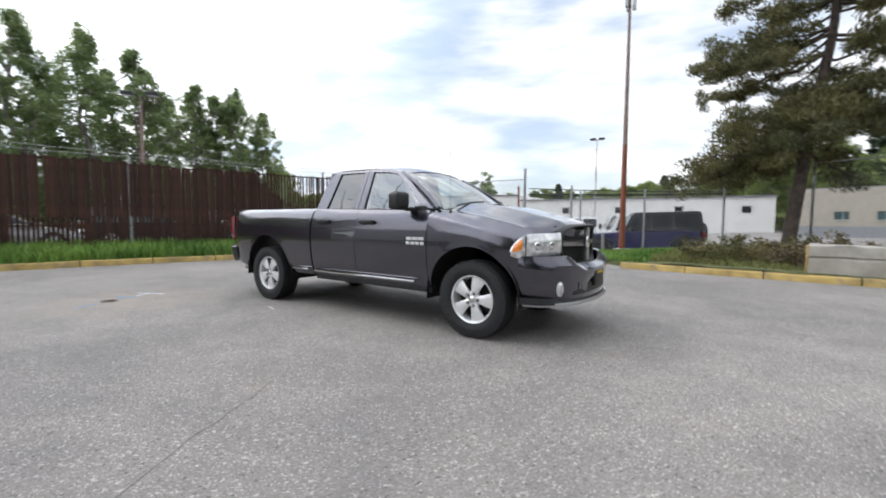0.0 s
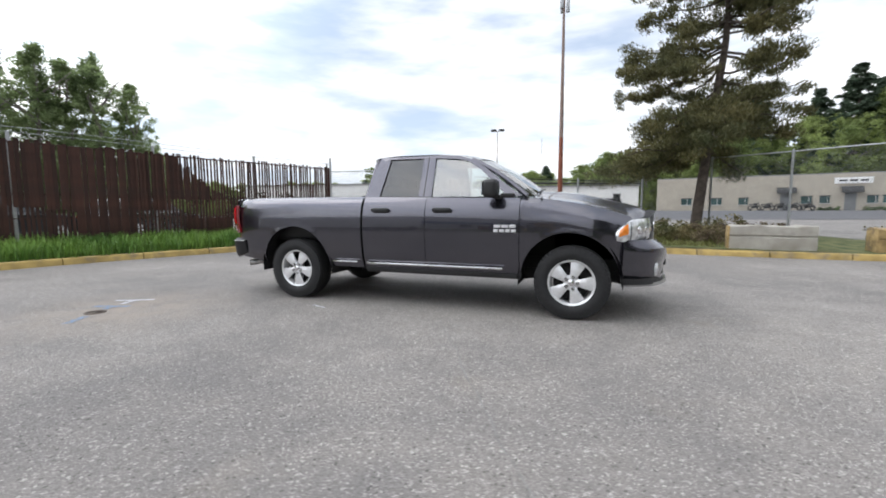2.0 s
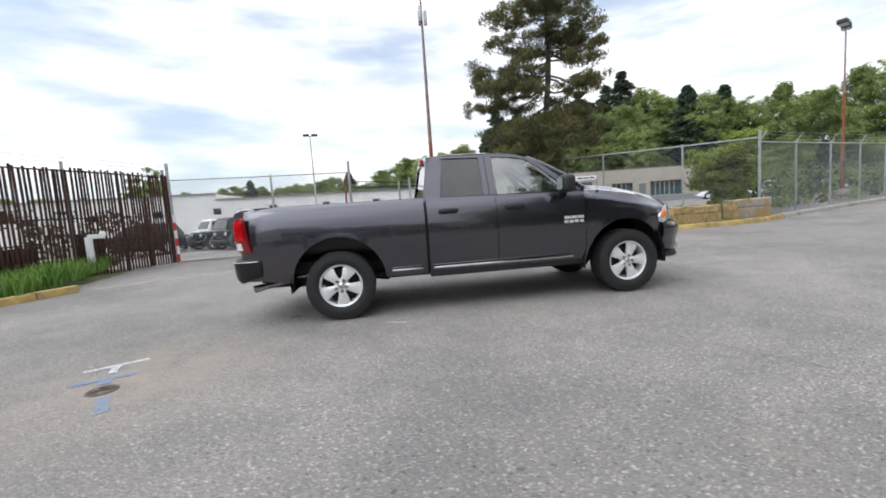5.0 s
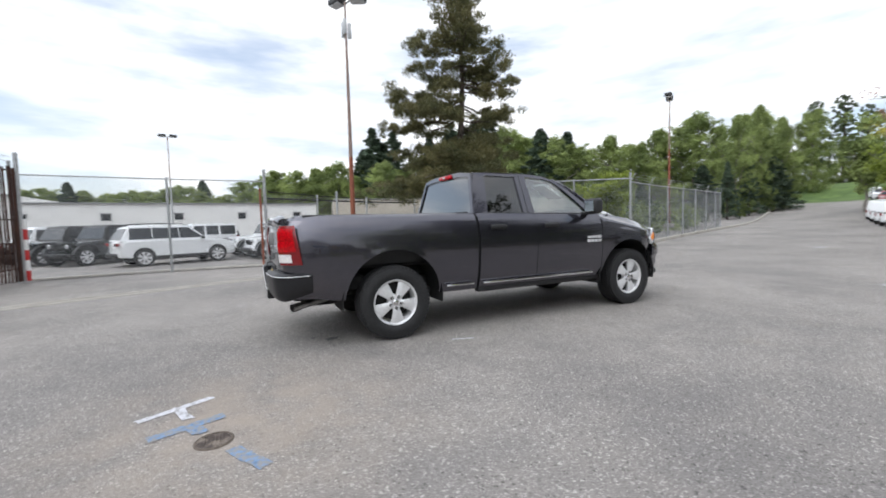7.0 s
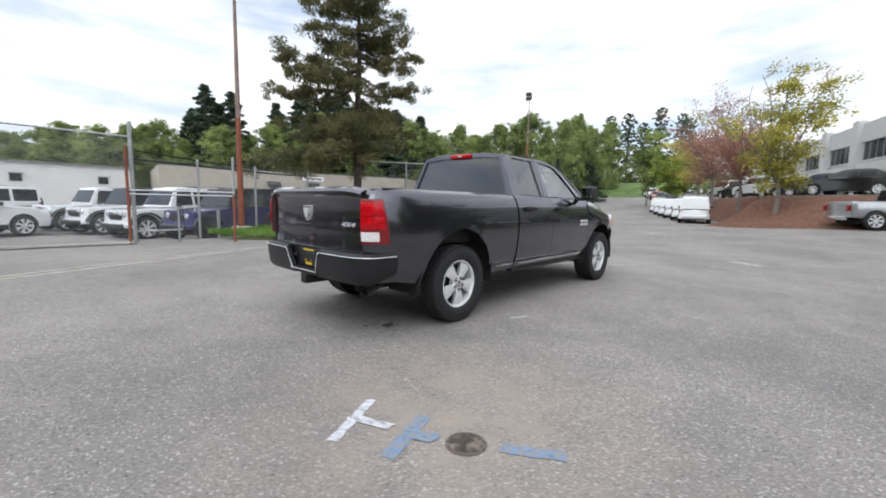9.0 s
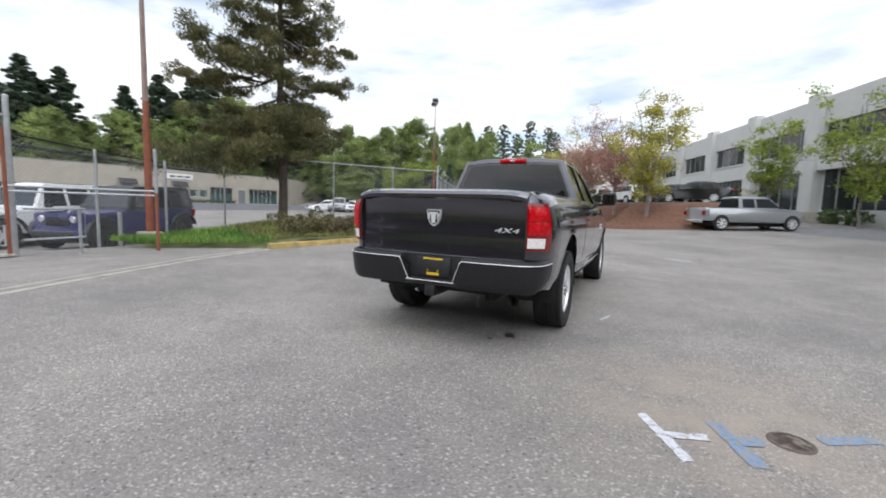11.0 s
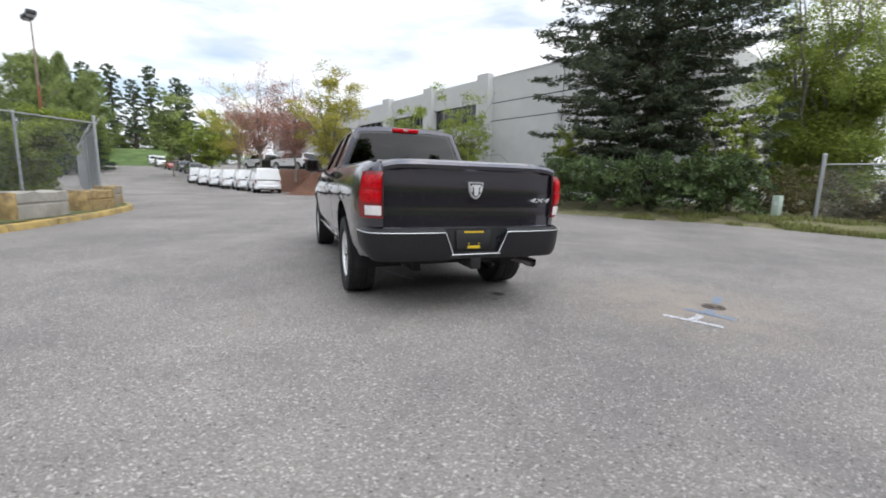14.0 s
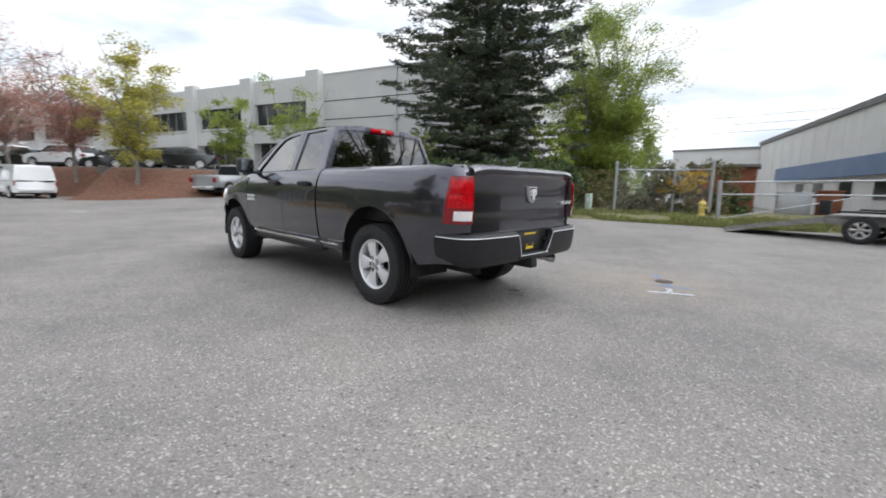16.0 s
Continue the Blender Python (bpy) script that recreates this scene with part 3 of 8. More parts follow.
def build_truck():
    t = empty("pickup_truck", pose(0, 0, 0), "dark granite-grey four-door pickup truck parked on worn asphalt", "pickup truck")
    P = lambda n, bm, m, lab="", **k: part(n, bm, m, t, lab, **k)
    base_tuck = lambda x, z: lerp_table(BODY_TUCK, z)
    RA, FA = (-1.785, 0.435, 0.535), (1.755, 0.425, 0.515)

    hood_half = lambda x: 0.850 - 0.075 * smooth_step((x - 1.8) / 0.65)

    def flare_of(arch):
        cx, cz, r = arch
        return lambda x, z: 0.004 * math.exp(-((math.hypot(x - cx, z - cz) - r) / 0.035) ** 2) if z > cz - 0.1 else 0.0

    for side in (1, -1):
        # box side with the rounded rear corner
        cols = arch_columns(-2.45, -0.760, RA[0], RA[2])
        corner = [(-2.45, 1.0), (-2.60, 0.985), (-2.73, 0.952), (-2.82, 0.911), (-2.873, 0.862), (-2.90, 0.808)]
        extra = []
        for k in range(1, 15):
            p, n = plan_point(corner, k / 14)
            n = Vector((-0.25, 1)).normalized() if n.length == 0 else n
            if n.y < 0:
                n = -n
            if p.x < -2.8 and n.x > 0:
                n = Vector((-n.x, n.y))
            extra.append((p.x, p.y, n.x, n.y))
        cols = extra[::-1] + cols
        box_tuck = lambda x, z: base_tuck(x, z) + 0.045 * smooth_step((z - 1.315) / 0.037)
        side_panel("box_side", PAINT, t, side, cols, lambda x: arch_bottom(x, *RA, 0.455 if x > -2.2 else 0.47 + 0.05 * smooth_step((-2.3 - x) / 0.4)), lambda x: 1.352, box_tuck, 24, flare_of(RA))
        # doors and fender
        dcols = lambda a, b: [(x, 1.0, 0.0, 1.0) for x in span(a, b, 14)]
        sill = lambda x: 0.470
        belt = lambda x: 1.345 - 0.018 * (x + 0.7)
        side_panel("rear_door", PAINT, t, side, dcols(-0.728, 0.107), sill, belt, base_tuck, 18)
        side_panel("front_door", PAINT, t, side, dcols(0.114, 1.224), sill, belt, base_tuck, 18)

        def fender_top(x):
            return lerp_table([(1.2, 1.325), (1.5, 1.300), (1.85, 1.245), (2.15, 1.175), (2.36, 1.105)], x)

        def fender_tuck(x, z):
            crease = 1.262 - 0.215 * (x - 1.22)
            top = fender_top(x)
            y_plan = 1.0 - 0.11 * smooth_step((x - 1.95) / 0.50) ** 1.3
            at_crease = lerp_table(BODY_TUCK, min(crease, 1.13)) + 0.016
            if z <= crease:
                return lerp_table(BODY_TUCK, min(z, 1.13)) + 0.016 * smooth_step((z - crease + 0.12) / 0.12)
            k = min(1.0, (z - crease) / max(0.02, top - crease))
            return at_crease + (y_plan - hood_half(x) - at_crease) * k ** 0.85

        fcols = []
        for x, y, nx, ny in arch_columns(1.232, 2.36, FA[0], FA[2]):
            fcols.append((x, 1.0 - 0.11 * smooth_step((x - 1.95) / 0.50) ** 1.3, 0.0, 1.0))
        side_panel("front_fender", PAINT, t, side, fcols, lambda x: arch_bottom(x, *FA, 0.46), fender_top, fender_tuck, 22, flare_of(FA))
        # rocker, chrome strip
        bm = bmesh.new()
        rbox(bm, (0.26, side * 0.868, 0.437), (1.98, 0.10, 0.070), 0.02)
        P("rocker_panel", bm, PLASTIC)
        bm = bmesh.new()
        rbox(bm, (0.18, side * 0.979, 0.522), (1.74, 0.022, 0.026), 0.008)
        P("chrome_strip", bm, CHROME, "thin bright strip along the lower doors")
        bm = bmesh.new()
        rbox(bm, (-1.00, side * 0.979, 0.528), (0.36, 0.022, 0.022), 0.008)
        P("chrome_strip", bm, CHROME, "short bright strip on the lower box side")
        # door handles
        for hx in (-0.475, 0.33):
            bm = bmesh.new()
            rbox(bm, (hx, side * 1.010, 1.182), (0.235, 0.030, 0.042), 0.014)
            rbox(bm, (hx, side * 0.992, 1.178), (0.20, 0.024, 0.062), 0.010)
            P("door_handle", bm, PLASTIC, "black door handle")
        # mirror
        bm = bmesh.new()
        rbox(bm, (0.98, side * 0.965, 1.325), (0.10, 0.16, 0.045), 0.02)
        rbox(bm, (0.940, side * 1.113, 1.412), (0.160, 0.210, 0.200), 0.05, seg=4)
        rbox(bm, (1.08, side * 0.905, 1.335), (0.16, 0.04, 0.06), 0.015)
        mir = P("mirror", bm, PLASTIC, "black door mirror")
        bm = bmesh.new()
        rbox(bm, (0.8575, side * 1.113, 1.412), (0.006, 0.150, 0.140), 0.0)
        part("mirror_glass", bm, MIRROR, mir, "tinted mirror glass")
        # model badge as plain chrome bars
        badge = bmesh.new()
        for i, w in enumerate((0.075, 0.075, 0.075)):
            rbox(badge, (0.965 + 0.085 * i + 0.02, side * 1.002, 1.000), (w, 0.010, 0.034), 0.003)
        for i in range(4):
            rbox(badge, (0.955 + 0.066 * i + 0.015, side * 1.002, 0.950), (0.052, 0.010, 0.034), 0.003)
        P("badge", badge, BRIGHT, "chrome badge bars on the front door")
        # side window frames on the leaning greenhouse
        gy = lambda z: 0.882 - 0.40 * max(0.0, z - 1.33) - 0.12 * max(0.0, z - 1.72)

        def poly(bm, pts, out=0.0, depth=0.05):
            a = [(x, side * (gy(z) + out), z) for x, z in pts]
            b = [(x, side * (gy(z) + out - depth), z) for x, z in pts]
            prism(bm, a, b)

        bm = bmesh.new()
        roofline = [(-0.62, 1.855), (-0.40, 1.868), (0.15, 1.862), (0.45, 1.832), (0.62, 1.775), (0.80, 1.665), (1.02, 1.490), (1.235, 1.335)]
        inner = [(1.060, 1.345), (0.93, 1.475), (0.72, 1.665), (0.57, 1.765), (0.42, 1.795), (0.15, 1.815), (-0.47, 1.825)]
        poly(bm, roofline + inner + [(-0.55, 1.80)], 0.0)
        P("roof_rail", bm, PAINT, angle=25)
        bm = bmesh.new()
        poly(bm, [(-0.735, 1.33), (-0.70, 1.60), (-0.62, 1.855), (-0.55, 1.80), (-0.475, 1.815), (-0.545, 1.36), (-0.53, 1.33)], 0.0)
        P("rear_pillar", bm, PAINT, angle=25)
        bm = bmesh.new()
        poly(bm, [(-0.015, 1.33), (-0.015, 1.815), (0.145, 1.815), (0.155, 1.33)], 0.002)
        P("centre_pillar", bm, PAINT, angle=25)
        bm = bmesh.new()
        poly(bm, [(0.050, 1.33), (0.050, 1.83), (0.060, 1.83), (0.060, 1.33)], 0.004, 0.01)
        P("door_seam", bm, PLASTIC)
        bm = bmesh.new()
        bm.faces.new([bm.verts.new((x, side * (gy(z) - 0.018), z)) for x, z in [(-0.54, 1.335), (-0.47, 1.82), (-0.015, 1.815), (-0.015, 1.335)]])
        P("rear_side_window", bm, PRIVACY, "dark tinted side glass", smooth=False)
        bm = bmesh.new()
        bm.faces.new([bm.verts.new((x, side * (gy(z) - 0.018), z)) for x, z in [(0.15, 1.325), (0.15, 1.81), (0.42, 1.79), (0.57, 1.76), (0.72, 1.66), (0.93, 1.47), (1.055, 1.340), (1.04, 1.318)]])
        P("front_side_window", bm, GLASS, "clear side glass", smooth=False)
        bm = bmesh.new()
        poly(bm, [(-0.545, 1.330), (-0.545, 1.350), (1.06, 1.330), (1.06, 1.312)], 0.006, 0.02)
        P("belt_seal", bm, PLASTIC)
        # wheel housing
        for (cx, cz, r), nm in ((RA, "rear"), (FA, "front")):
            bm = bmesh.new()
            grid(bm, lambda a, y: (cx + (r + 0.03) * math.cos(a), side * y, cz + (r + 0.03) * math.sin(a)), span(-0.15, math.pi + 0.15, 20), (0.50, 0.75, 0.965))
            grid(bm, lambda a, q: (cx + q * (r + 0.03) * math.cos(a), side * 0.50, cz + q * (r + 0.03) * math.sin(a)), span(-0.15, math.pi + 0.15, 20), (0.0, 0.5, 1.0))
            P("wheel_housing", bm, DARK)

    # roof, with the back of the cab
    def roof_pt(u, v):
        x = -0.665 + 1.30 * u
        half = 0.662 - 0.015 * abs(u - 0.4)
        y = v * half
        side_z = lerp_table([(-0.665, 1.848), (-0.40, 1.866), (0.15, 1.860), (0.45, 1.832), (0.635, 1.765)], x)
        crown = lerp_table([(-0.665, 0.032), (-0.5, 0.048), (0.2, 0.052), (0.45, 0.056), (0.635, 0.062)], x)
        return (x + 0.07 * u * (1 - v * v), y, side_z + crown * (1 - abs(v) ** 2.6))

    bm = bmesh.new()
    grid(bm, roof_pt, span(0, 1, 18), span(-1, 1, 25))
    thick(P("roof", bm, PAINT), 0.03)
    bm = bmesh.new()

    def wind(u, v):
        y = v * (0.650 + 0.185 * u)
        x = 0.630 + 0.66 * u + (0.07 + 0.10 * u) * (1 - v * v)
        z = 1.768 - 0.435 * u + 0.056 * (1 - v * v) * (1 - 0.5 * u) + 0.035 * math.sin(math.pi * u)
        return (x, y, z)

    grid(bm, wind, span(0, 1, 12), span(-0.985, 0.985, 20))
    P("windscreen", bm, GLASS, "clear windscreen")
    for s in (1, -1):
        bm = bmesh.new()
        tube(bm, [Vector(wind(u, s * 1.0)) + Vector((0, s * 0.012, 0.002)) for u in span(-0.03, 1.0, 9)], 0.030, 8)
        P("windscreen_pillar", bm, PAINT)
    # stickers and wipers
    bm = bmesh.new()
    for y0, y1, u0, u1 in ((-0.52, -0.42, 0.10, 0.22), (-0.30, 0.02, 0.16, 0.60)):
        grid(bm, lambda u, y: Vector(wind(u, y / (0.650 + 0.185 * u))) - Vector((0.012, 0, 0.012)), (u0, (u0 + u1) / 2, u1), (y0, (y0 + y1) / 2, y1))
    P("window_sticker", bm, SIGNWHITE, "white paper stickers inside the windscreen")
    for s, y0 in ((1, -0.62), (1, 0.02)):
        bm = bmesh.new()
        tube(bm, [Vector(wind(0.985, y0 / 0.83)) + Vector((0.02, 0, 0.02)), Vector(wind(0.93, (y0 + 0.28) / 0.83)) + Vector((0.012, 0, 0.02)), Vector(wind(0.90, (y0 + 0.56) / 0.83)) + Vector((0.012, 0, 0.016))], 0.010, 6)
        P("wiper", bm, PLASTIC)
    # cab back
    bm = bmesh.new()
    back = lambda y, z: (-0.742 + 0.165 * (z - 1.33) - 0.0 * y, y, z)
    ring_out = [(-0.88, 0.52), (-0.890, 1.30), (-0.668, 1.845), (-0.38, 1.885), (0.38, 1.885), (0.668, 1.845), (0.890, 1.30), (0.88, 0.52)]
    ring_in = [(-0.815, 1.20), (-0.795, 1.40), (-0.632, 1.806), (-0.35, 1.828), (0.35, 1.828), (0.632, 1.806), (0.795, 1.40), (0.815, 1.20)]
    vo = [bm.verts.new(back(*p)) for p in ring_out]
    vi = [bm.verts.new(back(*p)) for p in ring_in]
    for i in range(len(vo)):
        j = (i + 1) % len(vo)
        bm.faces.new((vo[i], vo[j], vi[j], vi[i]))
    bmesh.ops.recalc_face_normals(bm, faces=bm.faces)
    thick(P("cab_back", bm, PAINT, smooth=False), 0.03, 0.0)
    bm = bmesh.new()
    bm.faces.new([bm.verts.new(Vector(back(*p)) + Vector((0.004, 0, 0))) for p in ring_in])
    pane = P("rear_window", bm, REARGLASS, "dark tinted rear window", smooth=False)
    bm = bmesh.new()
    edge_in = [(0.955 * y, 1.52 + (z - 1.52) * 0.93) for y, z in ring_in]
    vo = [bm.verts.new(Vector(back(*p)) + Vector((0.001, 0, 0))) for p in ring_in]
    vi = [bm.verts.new(Vector(back(*p)) + Vector((0.001, 0, 0))) for p in edge_in]
    for i in range(len(vo)):
        j = (i + 1) % len(vo)
        bm.faces.new((vo[i], vo[j], vi[j], vi[i]))
    bmesh.ops.recalc_face_normals(bm, faces=bm.faces)
    part("window_border", bm, BLACK_PAINT, pane, "black border of the glass", smooth=False)
    # added dark blocks that stand in for shade in the gap between cab and box
    for s in (1, -1):
        bm = bmesh.new()
        prism(bm, [(-0.775, s * (1.0 - lerp_table(BODY_TUCK, z) - 0.035), z) for z in span(0.47, 1.34, 9)] + [(-0.775, s * 0.7, 1.34), (-0.775, s * 0.7, 0.47)],
              [(-0.715, s * (1.0 - lerp_table(BODY_TUCK, z) - 0.035), z) for z in span(0.47, 1.34, 9)] + [(-0.715, s * 0.7, 1.34), (-0.715, s * 0.7, 0.47)])
        P("gap_filler", bm, DARK)
    bm = bmesh.new()
    rbox(bm, (-0.672, 0, 1.852), (0.050, 0.36, 0.056), 0.014)
    brake = P("brake_lamp", bm, REDCORE, "red high brake lamp on the roof edge")
    bm = bmesh.new()
    rbox(bm, (-0.698, 0, 1.852), (0.01, 0.060, 0.026), 0.003)
    part("cargo_lamp", bm, CLEARLENS, brake)
    # hood
    hood_edge = lambda x: lerp_table([(1.2, 1.325), (1.5, 1.300), (1.85, 1.245), (2.15, 1.175), (2.36, 1.105)], x)
    hood_mid = lambda x: lerp_table([(1.25, 1.395), (1.6, 1.388), (1.84, 1.366), (2.16, 1.292), (2.40, 1.235), (2.56, 1.180), (2.62, 1.145)], x)

    def hood_pt(u, v):
        front = 2.62 - 0.29 * abs(v) ** 2.4
        x0 = 1.255 + 0.16 * (1 - v * v)
        x = x0 + (front - x0) * u
        half = hood_half(x) + 0.004
        a = abs(v)
        e = hood_edge(min(x, 2.36)) - 0.03 * smooth_step((x - 2.3) / 0.2)
        shape = 1 - smooth_step((a - 0.42) / 0.58) * 0.85 - 0.15 * a
        z = e + (hood_mid(x) - e) * shape + 0.014 * math.exp(-((a - 0.48) / 0.07) ** 2) * (1 - u * 0.5)
        return (x, v * half, z - 0.035 * smooth_step((u - 0.93) / 0.07))

    bm = bmesh.new()
    grid(bm, hood_pt, span(0, 1, 26), span(-1, 1, 41))
    thick(P("hood", bm, PAINT, angle=60), 0.02)
    bm = bmesh.new()
    grid(bm, lambda v, k: (lambda p: (p[0] - 0.012 - 0.05 * k, p[1] * (1 - 0.01 * k), p[2] - 0.012 - 0.085 * k))(hood_pt(1.0, v)), span(-1, 1, 41), (0, 0.3, 0.65, 1.0))
    P("header_panel", bm, PAINT)
    bm = bmesh.new()
    grid(bm, lambda u, v: (1.17 + 0.14 * u + 0.17 * (1 - v * v), v * 0.86, 1.318 + 0.04 * (1 - v * v) - 0.01 * u), (0, 0.5, 1), span(-1, 1, 13))
    P("cowl", bm, PLASTIC)
    # grille, headlamps, bumper
    nose = lambda y, x0=2.63, k=0.27: x0 - k * (abs(y) / 0.8) ** 2.2
    bm = bmesh.new()
    outer = lambda a: (0.56 * math.copysign(abs(math.cos(a)) ** 0.55, math.cos(a)), 0.965 + 0.205 * math.copysign(abs(math.sin(a)) ** 0.55, math.sin(a)))
    rows = []
    for a in (2 * math.pi * k / 48 for k in range(48)):
        y, z = outer(a)
        rows.append([bm.verts.new((nose(y * q) + d, y * q, 0.965 + (z - 0.965) * q)) for q, d in ((1.02, -0.05), (1.0, 0.03), (0.96, 0.045), (0.91, 0.03), (0.89, -0.05))])
    for i in range(48):
        r, q = rows[i], rows[(i + 1) % 48]
        for k in range(4):
            bm.faces.new((r[k], r[k + 1], q[k + 1], q[k]))
    bmesh.ops.recalc_face_normals(bm, faces=bm.faces)
    grille = P("grille", bm, PLASTIC, "black grille surround with a cross bar")
    bm = bmesh.new()
    grid(bm, lambda y, z: (nose(y) - 0.055, y, z), span(-0.52, 0.52, 9), (0.77, 0.965, 1.15))
    part("grille_mesh", bm, DARK, grille)
    bm = bmesh.new()
    prism(bm, [(nose(-0.5) + 0.03, -0.5, 0.955), (nose(0) + 0.035, 0, 0.940), (nose(0.5) + 0.03, 0.5, 0.955), (nose(0.5) + 0.03, 0.5, 0.995), (nose(0) + 0.035, 0, 1.0), (nose(-0.5) + 0.03, -0.5, 0.995)],
          [(nose(-0.5) - 0.05, -0.5, 0.955), (nose(0) - 0.04, 0, 0.945), (nose(0.5) - 0.05, 0.5, 0.955), (nose(0.5) - 0.05, 0.5, 1.0), (nose(0) - 0.04, 0, 1.01), (nose(-0.5) - 0.05, -0.5, 1.0)])
    part("cross_bar", bm, BAR_GREY, grille)
    bm = bmesh.new()
    rbox(bm, (nose(0) + 0.012, 0, 0.965), (0.05, 0.07, 0.36), 0.015)
    part("upright_bar", bm, BAR_GREY, grille)
    bm = bmesh.new()
    lathe(bm, [(0, 0.012), (0.06, 0.010), (0.075, 0.0), (0.075, -0.01)], 20, Matrix.Translation((nose(0) + 0.03, 0, 0.985)) @ Matrix.Rotation(radians(-90), 4, "Z"))
    part("emblem", bm, CHROME, grille)
    for side in (1, -1):
        lamp_line = [(2.215, 0.957), (2.30, 0.940), (2.385, 0.885), (2.445, 0.785), (2.505, 0.665), (2.550, 0.565)]

        def lamp_pt(s, k, out):
            p, n = plan_point(lamp_line, s)
            n = Vector((0.8, 0.6)) if n.length == 0 else n
            if n.x < 0:
                n = Vector((-n.x, n.y))
            top = lerp_table([(0, 0.925), (0.16, 1.02), (0.32, 1.072), (1.0, 1.088)], s)
            low = lerp_table([(0, 0.875), (0.12, 0.855), (1.0, 0.872)], s)
            z = low + (top - low) * k
            o = out + 0.018 * math.sin(math.pi * k) - 0.05 * max(0, z - 0.98) * (1 if s < 0.7 else 0.3)
            return (p.x + n.x * o, side * (p.y + n.y * o), z)

        bm = bmesh.new()
        grid(bm, lambda s, k: lamp_pt(s, k, -0.010), span(0, 1, 16), span(0, 1, 9))
        lamp = P("headlamp", bm, CLEARLENS, "clear headlamp with amber corner")
        thick(lamp, 0.03, 0.0)
        bm = bmesh.new()
        grid(bm, lambda s, k: lamp_pt(s, k, 0.008), span(0.06, 0.24, 6), span(0.38, 0.93, 6))
        part("amber_reflector", bm, AMBER, lamp)
        for q, kk, rr in ((0.50, 0.48, 0.040), (0.76, 0.46, 0.034)):
            bm = bmesh.new()
            c = Vector(lamp_pt(q, kk, 0.006))
            lathe(bm, [(0.0, 0.010), (rr * 0.8, 0.008), (rr, 0.0), (rr * 1.1, -0.01)], 16, Matrix.Translation(c) @ Matrix.Rotation(radians(-90 + side * 42), 4, "Z"))
            part("lamp_bowl", bm, CHROME, lamp)
        for q in (0.30,):
            bm = bmesh.new()
            tube(bm, [lamp_pt(q, k, 0.004) for k in span(0.04, 0.96, 6)], 0.006, 5)
            part("lamp_divider", bm, PLASTIC, lamp)
        bm = bmesh.new()
        tube(bm, [lamp_pt(q, 0.0, -0.004) for q in span(0, 1, 10)] + [lamp_pt(1, k, -0.004) for k in (0.3, 0.7, 1.0)], 0.009, 5)
        part("lamp_seal", bm, PLASTIC, lamp)
    # front bumper: painted top, black middle with intake, lip
    half = [(2.790, 0.0), (2.782, 0.22), (2.752, 0.45), (2.692, 0.66), (2.600, 0.81), (2.475, 0.905), (2.360, 0.947), (2.288, 0.958)]
    bplan = lambda y, x0=2.790: x0 - 2.790 + lerp_table([(b, a) for a, b in half], abs(y))
    ys = span(-0.955, 0.955, 41)
    bm = bmesh.new()

    def bump_front(s, z):
        p, n = plan_point(half, abs(s))
        n = Vector((abs(n.x), abs(n.y)))
        o = 0.10 * smooth_step((z - 0.78) / 0.09) * max(0.15, n.x) + 0.03 * smooth_step((0.72 - z) / 0.10) + 0.05 * smooth_step((0.55 - z) / 0.12) * n.y
        z = 0.435 + (z - 0.435) * (1 - 0.19 * (1 - smooth_step((p.y - 0.36) / 0.24)))
        return (p.x - n.x * o, math.copysign(1, s) * (p.y - n.y * o), z)

    grid(bm, bump_front, span(-1, 1, 49), (0.435, 0.462, 0.49, 0.52, 0.55, 0.62, 0.665, 0.70, 0.78, 0.82, 0.85, 0.868))
    thick(P("front_bumper", bm, PAINT), 0.02)
    bm = bmesh.new()
    grid(bm, lambda y, z: (bplan(y) - 0.045 + 0.02 * smooth_step((0.48 - z) / 0.08), y * 0.985, z), ys, (0.405, 0.42, 0.45, 0.47))
    thick(P("front_fascia", bm, PLASTIC), 0.02)
    bm = bmesh.new()
    grid(bm, lambda y, z: (bplan(y, 2.785) + 0.012 * math.sin((z - 0.36) * 40), y * 0.94, z - 0.01 * (abs(y) / 0.95) ** 3), ys, (0.392, 0.405, 0.418, 0.428))
    thick(P("front_lip", bm, BAR_GREY), 0.03)
    bm = bmesh.new()
    grid(bm, lambda y, z: (bplan(y) - 0.028, y, z), span(-0.56, 0.56, 15), (0.485, 0.52, 0.60, 0.655))
    thick(P("lower_intake", bm, PLASTIC, "black mesh intake in the bumper"), 0.02)
    for s in (1, -1):
        bm = bmesh.new()
        y = s * 0.735
        lathe(bm, [(0, 0.012), (0.045, 0.010), (0.058, 0.0), (0.058, -0.03)], 18, Matrix.Translation((bplan(0.735) - 0.022, y, 0.555)) @ Matrix.Rotation(radians(-90 + s * 32), 4, "Z") @ Matrix.Diagonal((0.7, 1, 1.25, 1)))
        P("fog_lamp", bm, CLEARLENS)
    bm = bmesh.new()
    rbox(bm, (2.775, 0, 0.615), (0.03, 0.31, 0.155), 0.008)
    plate = P("front_plate", bm, PLASTIC, "black dealer plate on the bumper")
    bm = bmesh.new()
    rbox(bm, (2.792, 0, 0.672), (0.004, 0.20, 0.020), 0)
    part("plate_bar", bm, PLATE_YELLOW, plate)
    # bed
    bm = bmesh.new()
    for s in (1, -1):
        rbox(bm, (-1.80, s * 0.795, 1.06), (1.98, 0.03, 0.56), 0.006)
        rbox(bm, (-1.70, s * 0.66, 0.93), (0.95, 0.24, 0.26), 0.05)
    rbox(bm, (-1.82, 0, 0.80), (2.04, 1.62, 0.03), 0.006)
    rbox(bm, (-0.815, 0, 1.05), (0.04, 1.70, 0.60), 0.01)
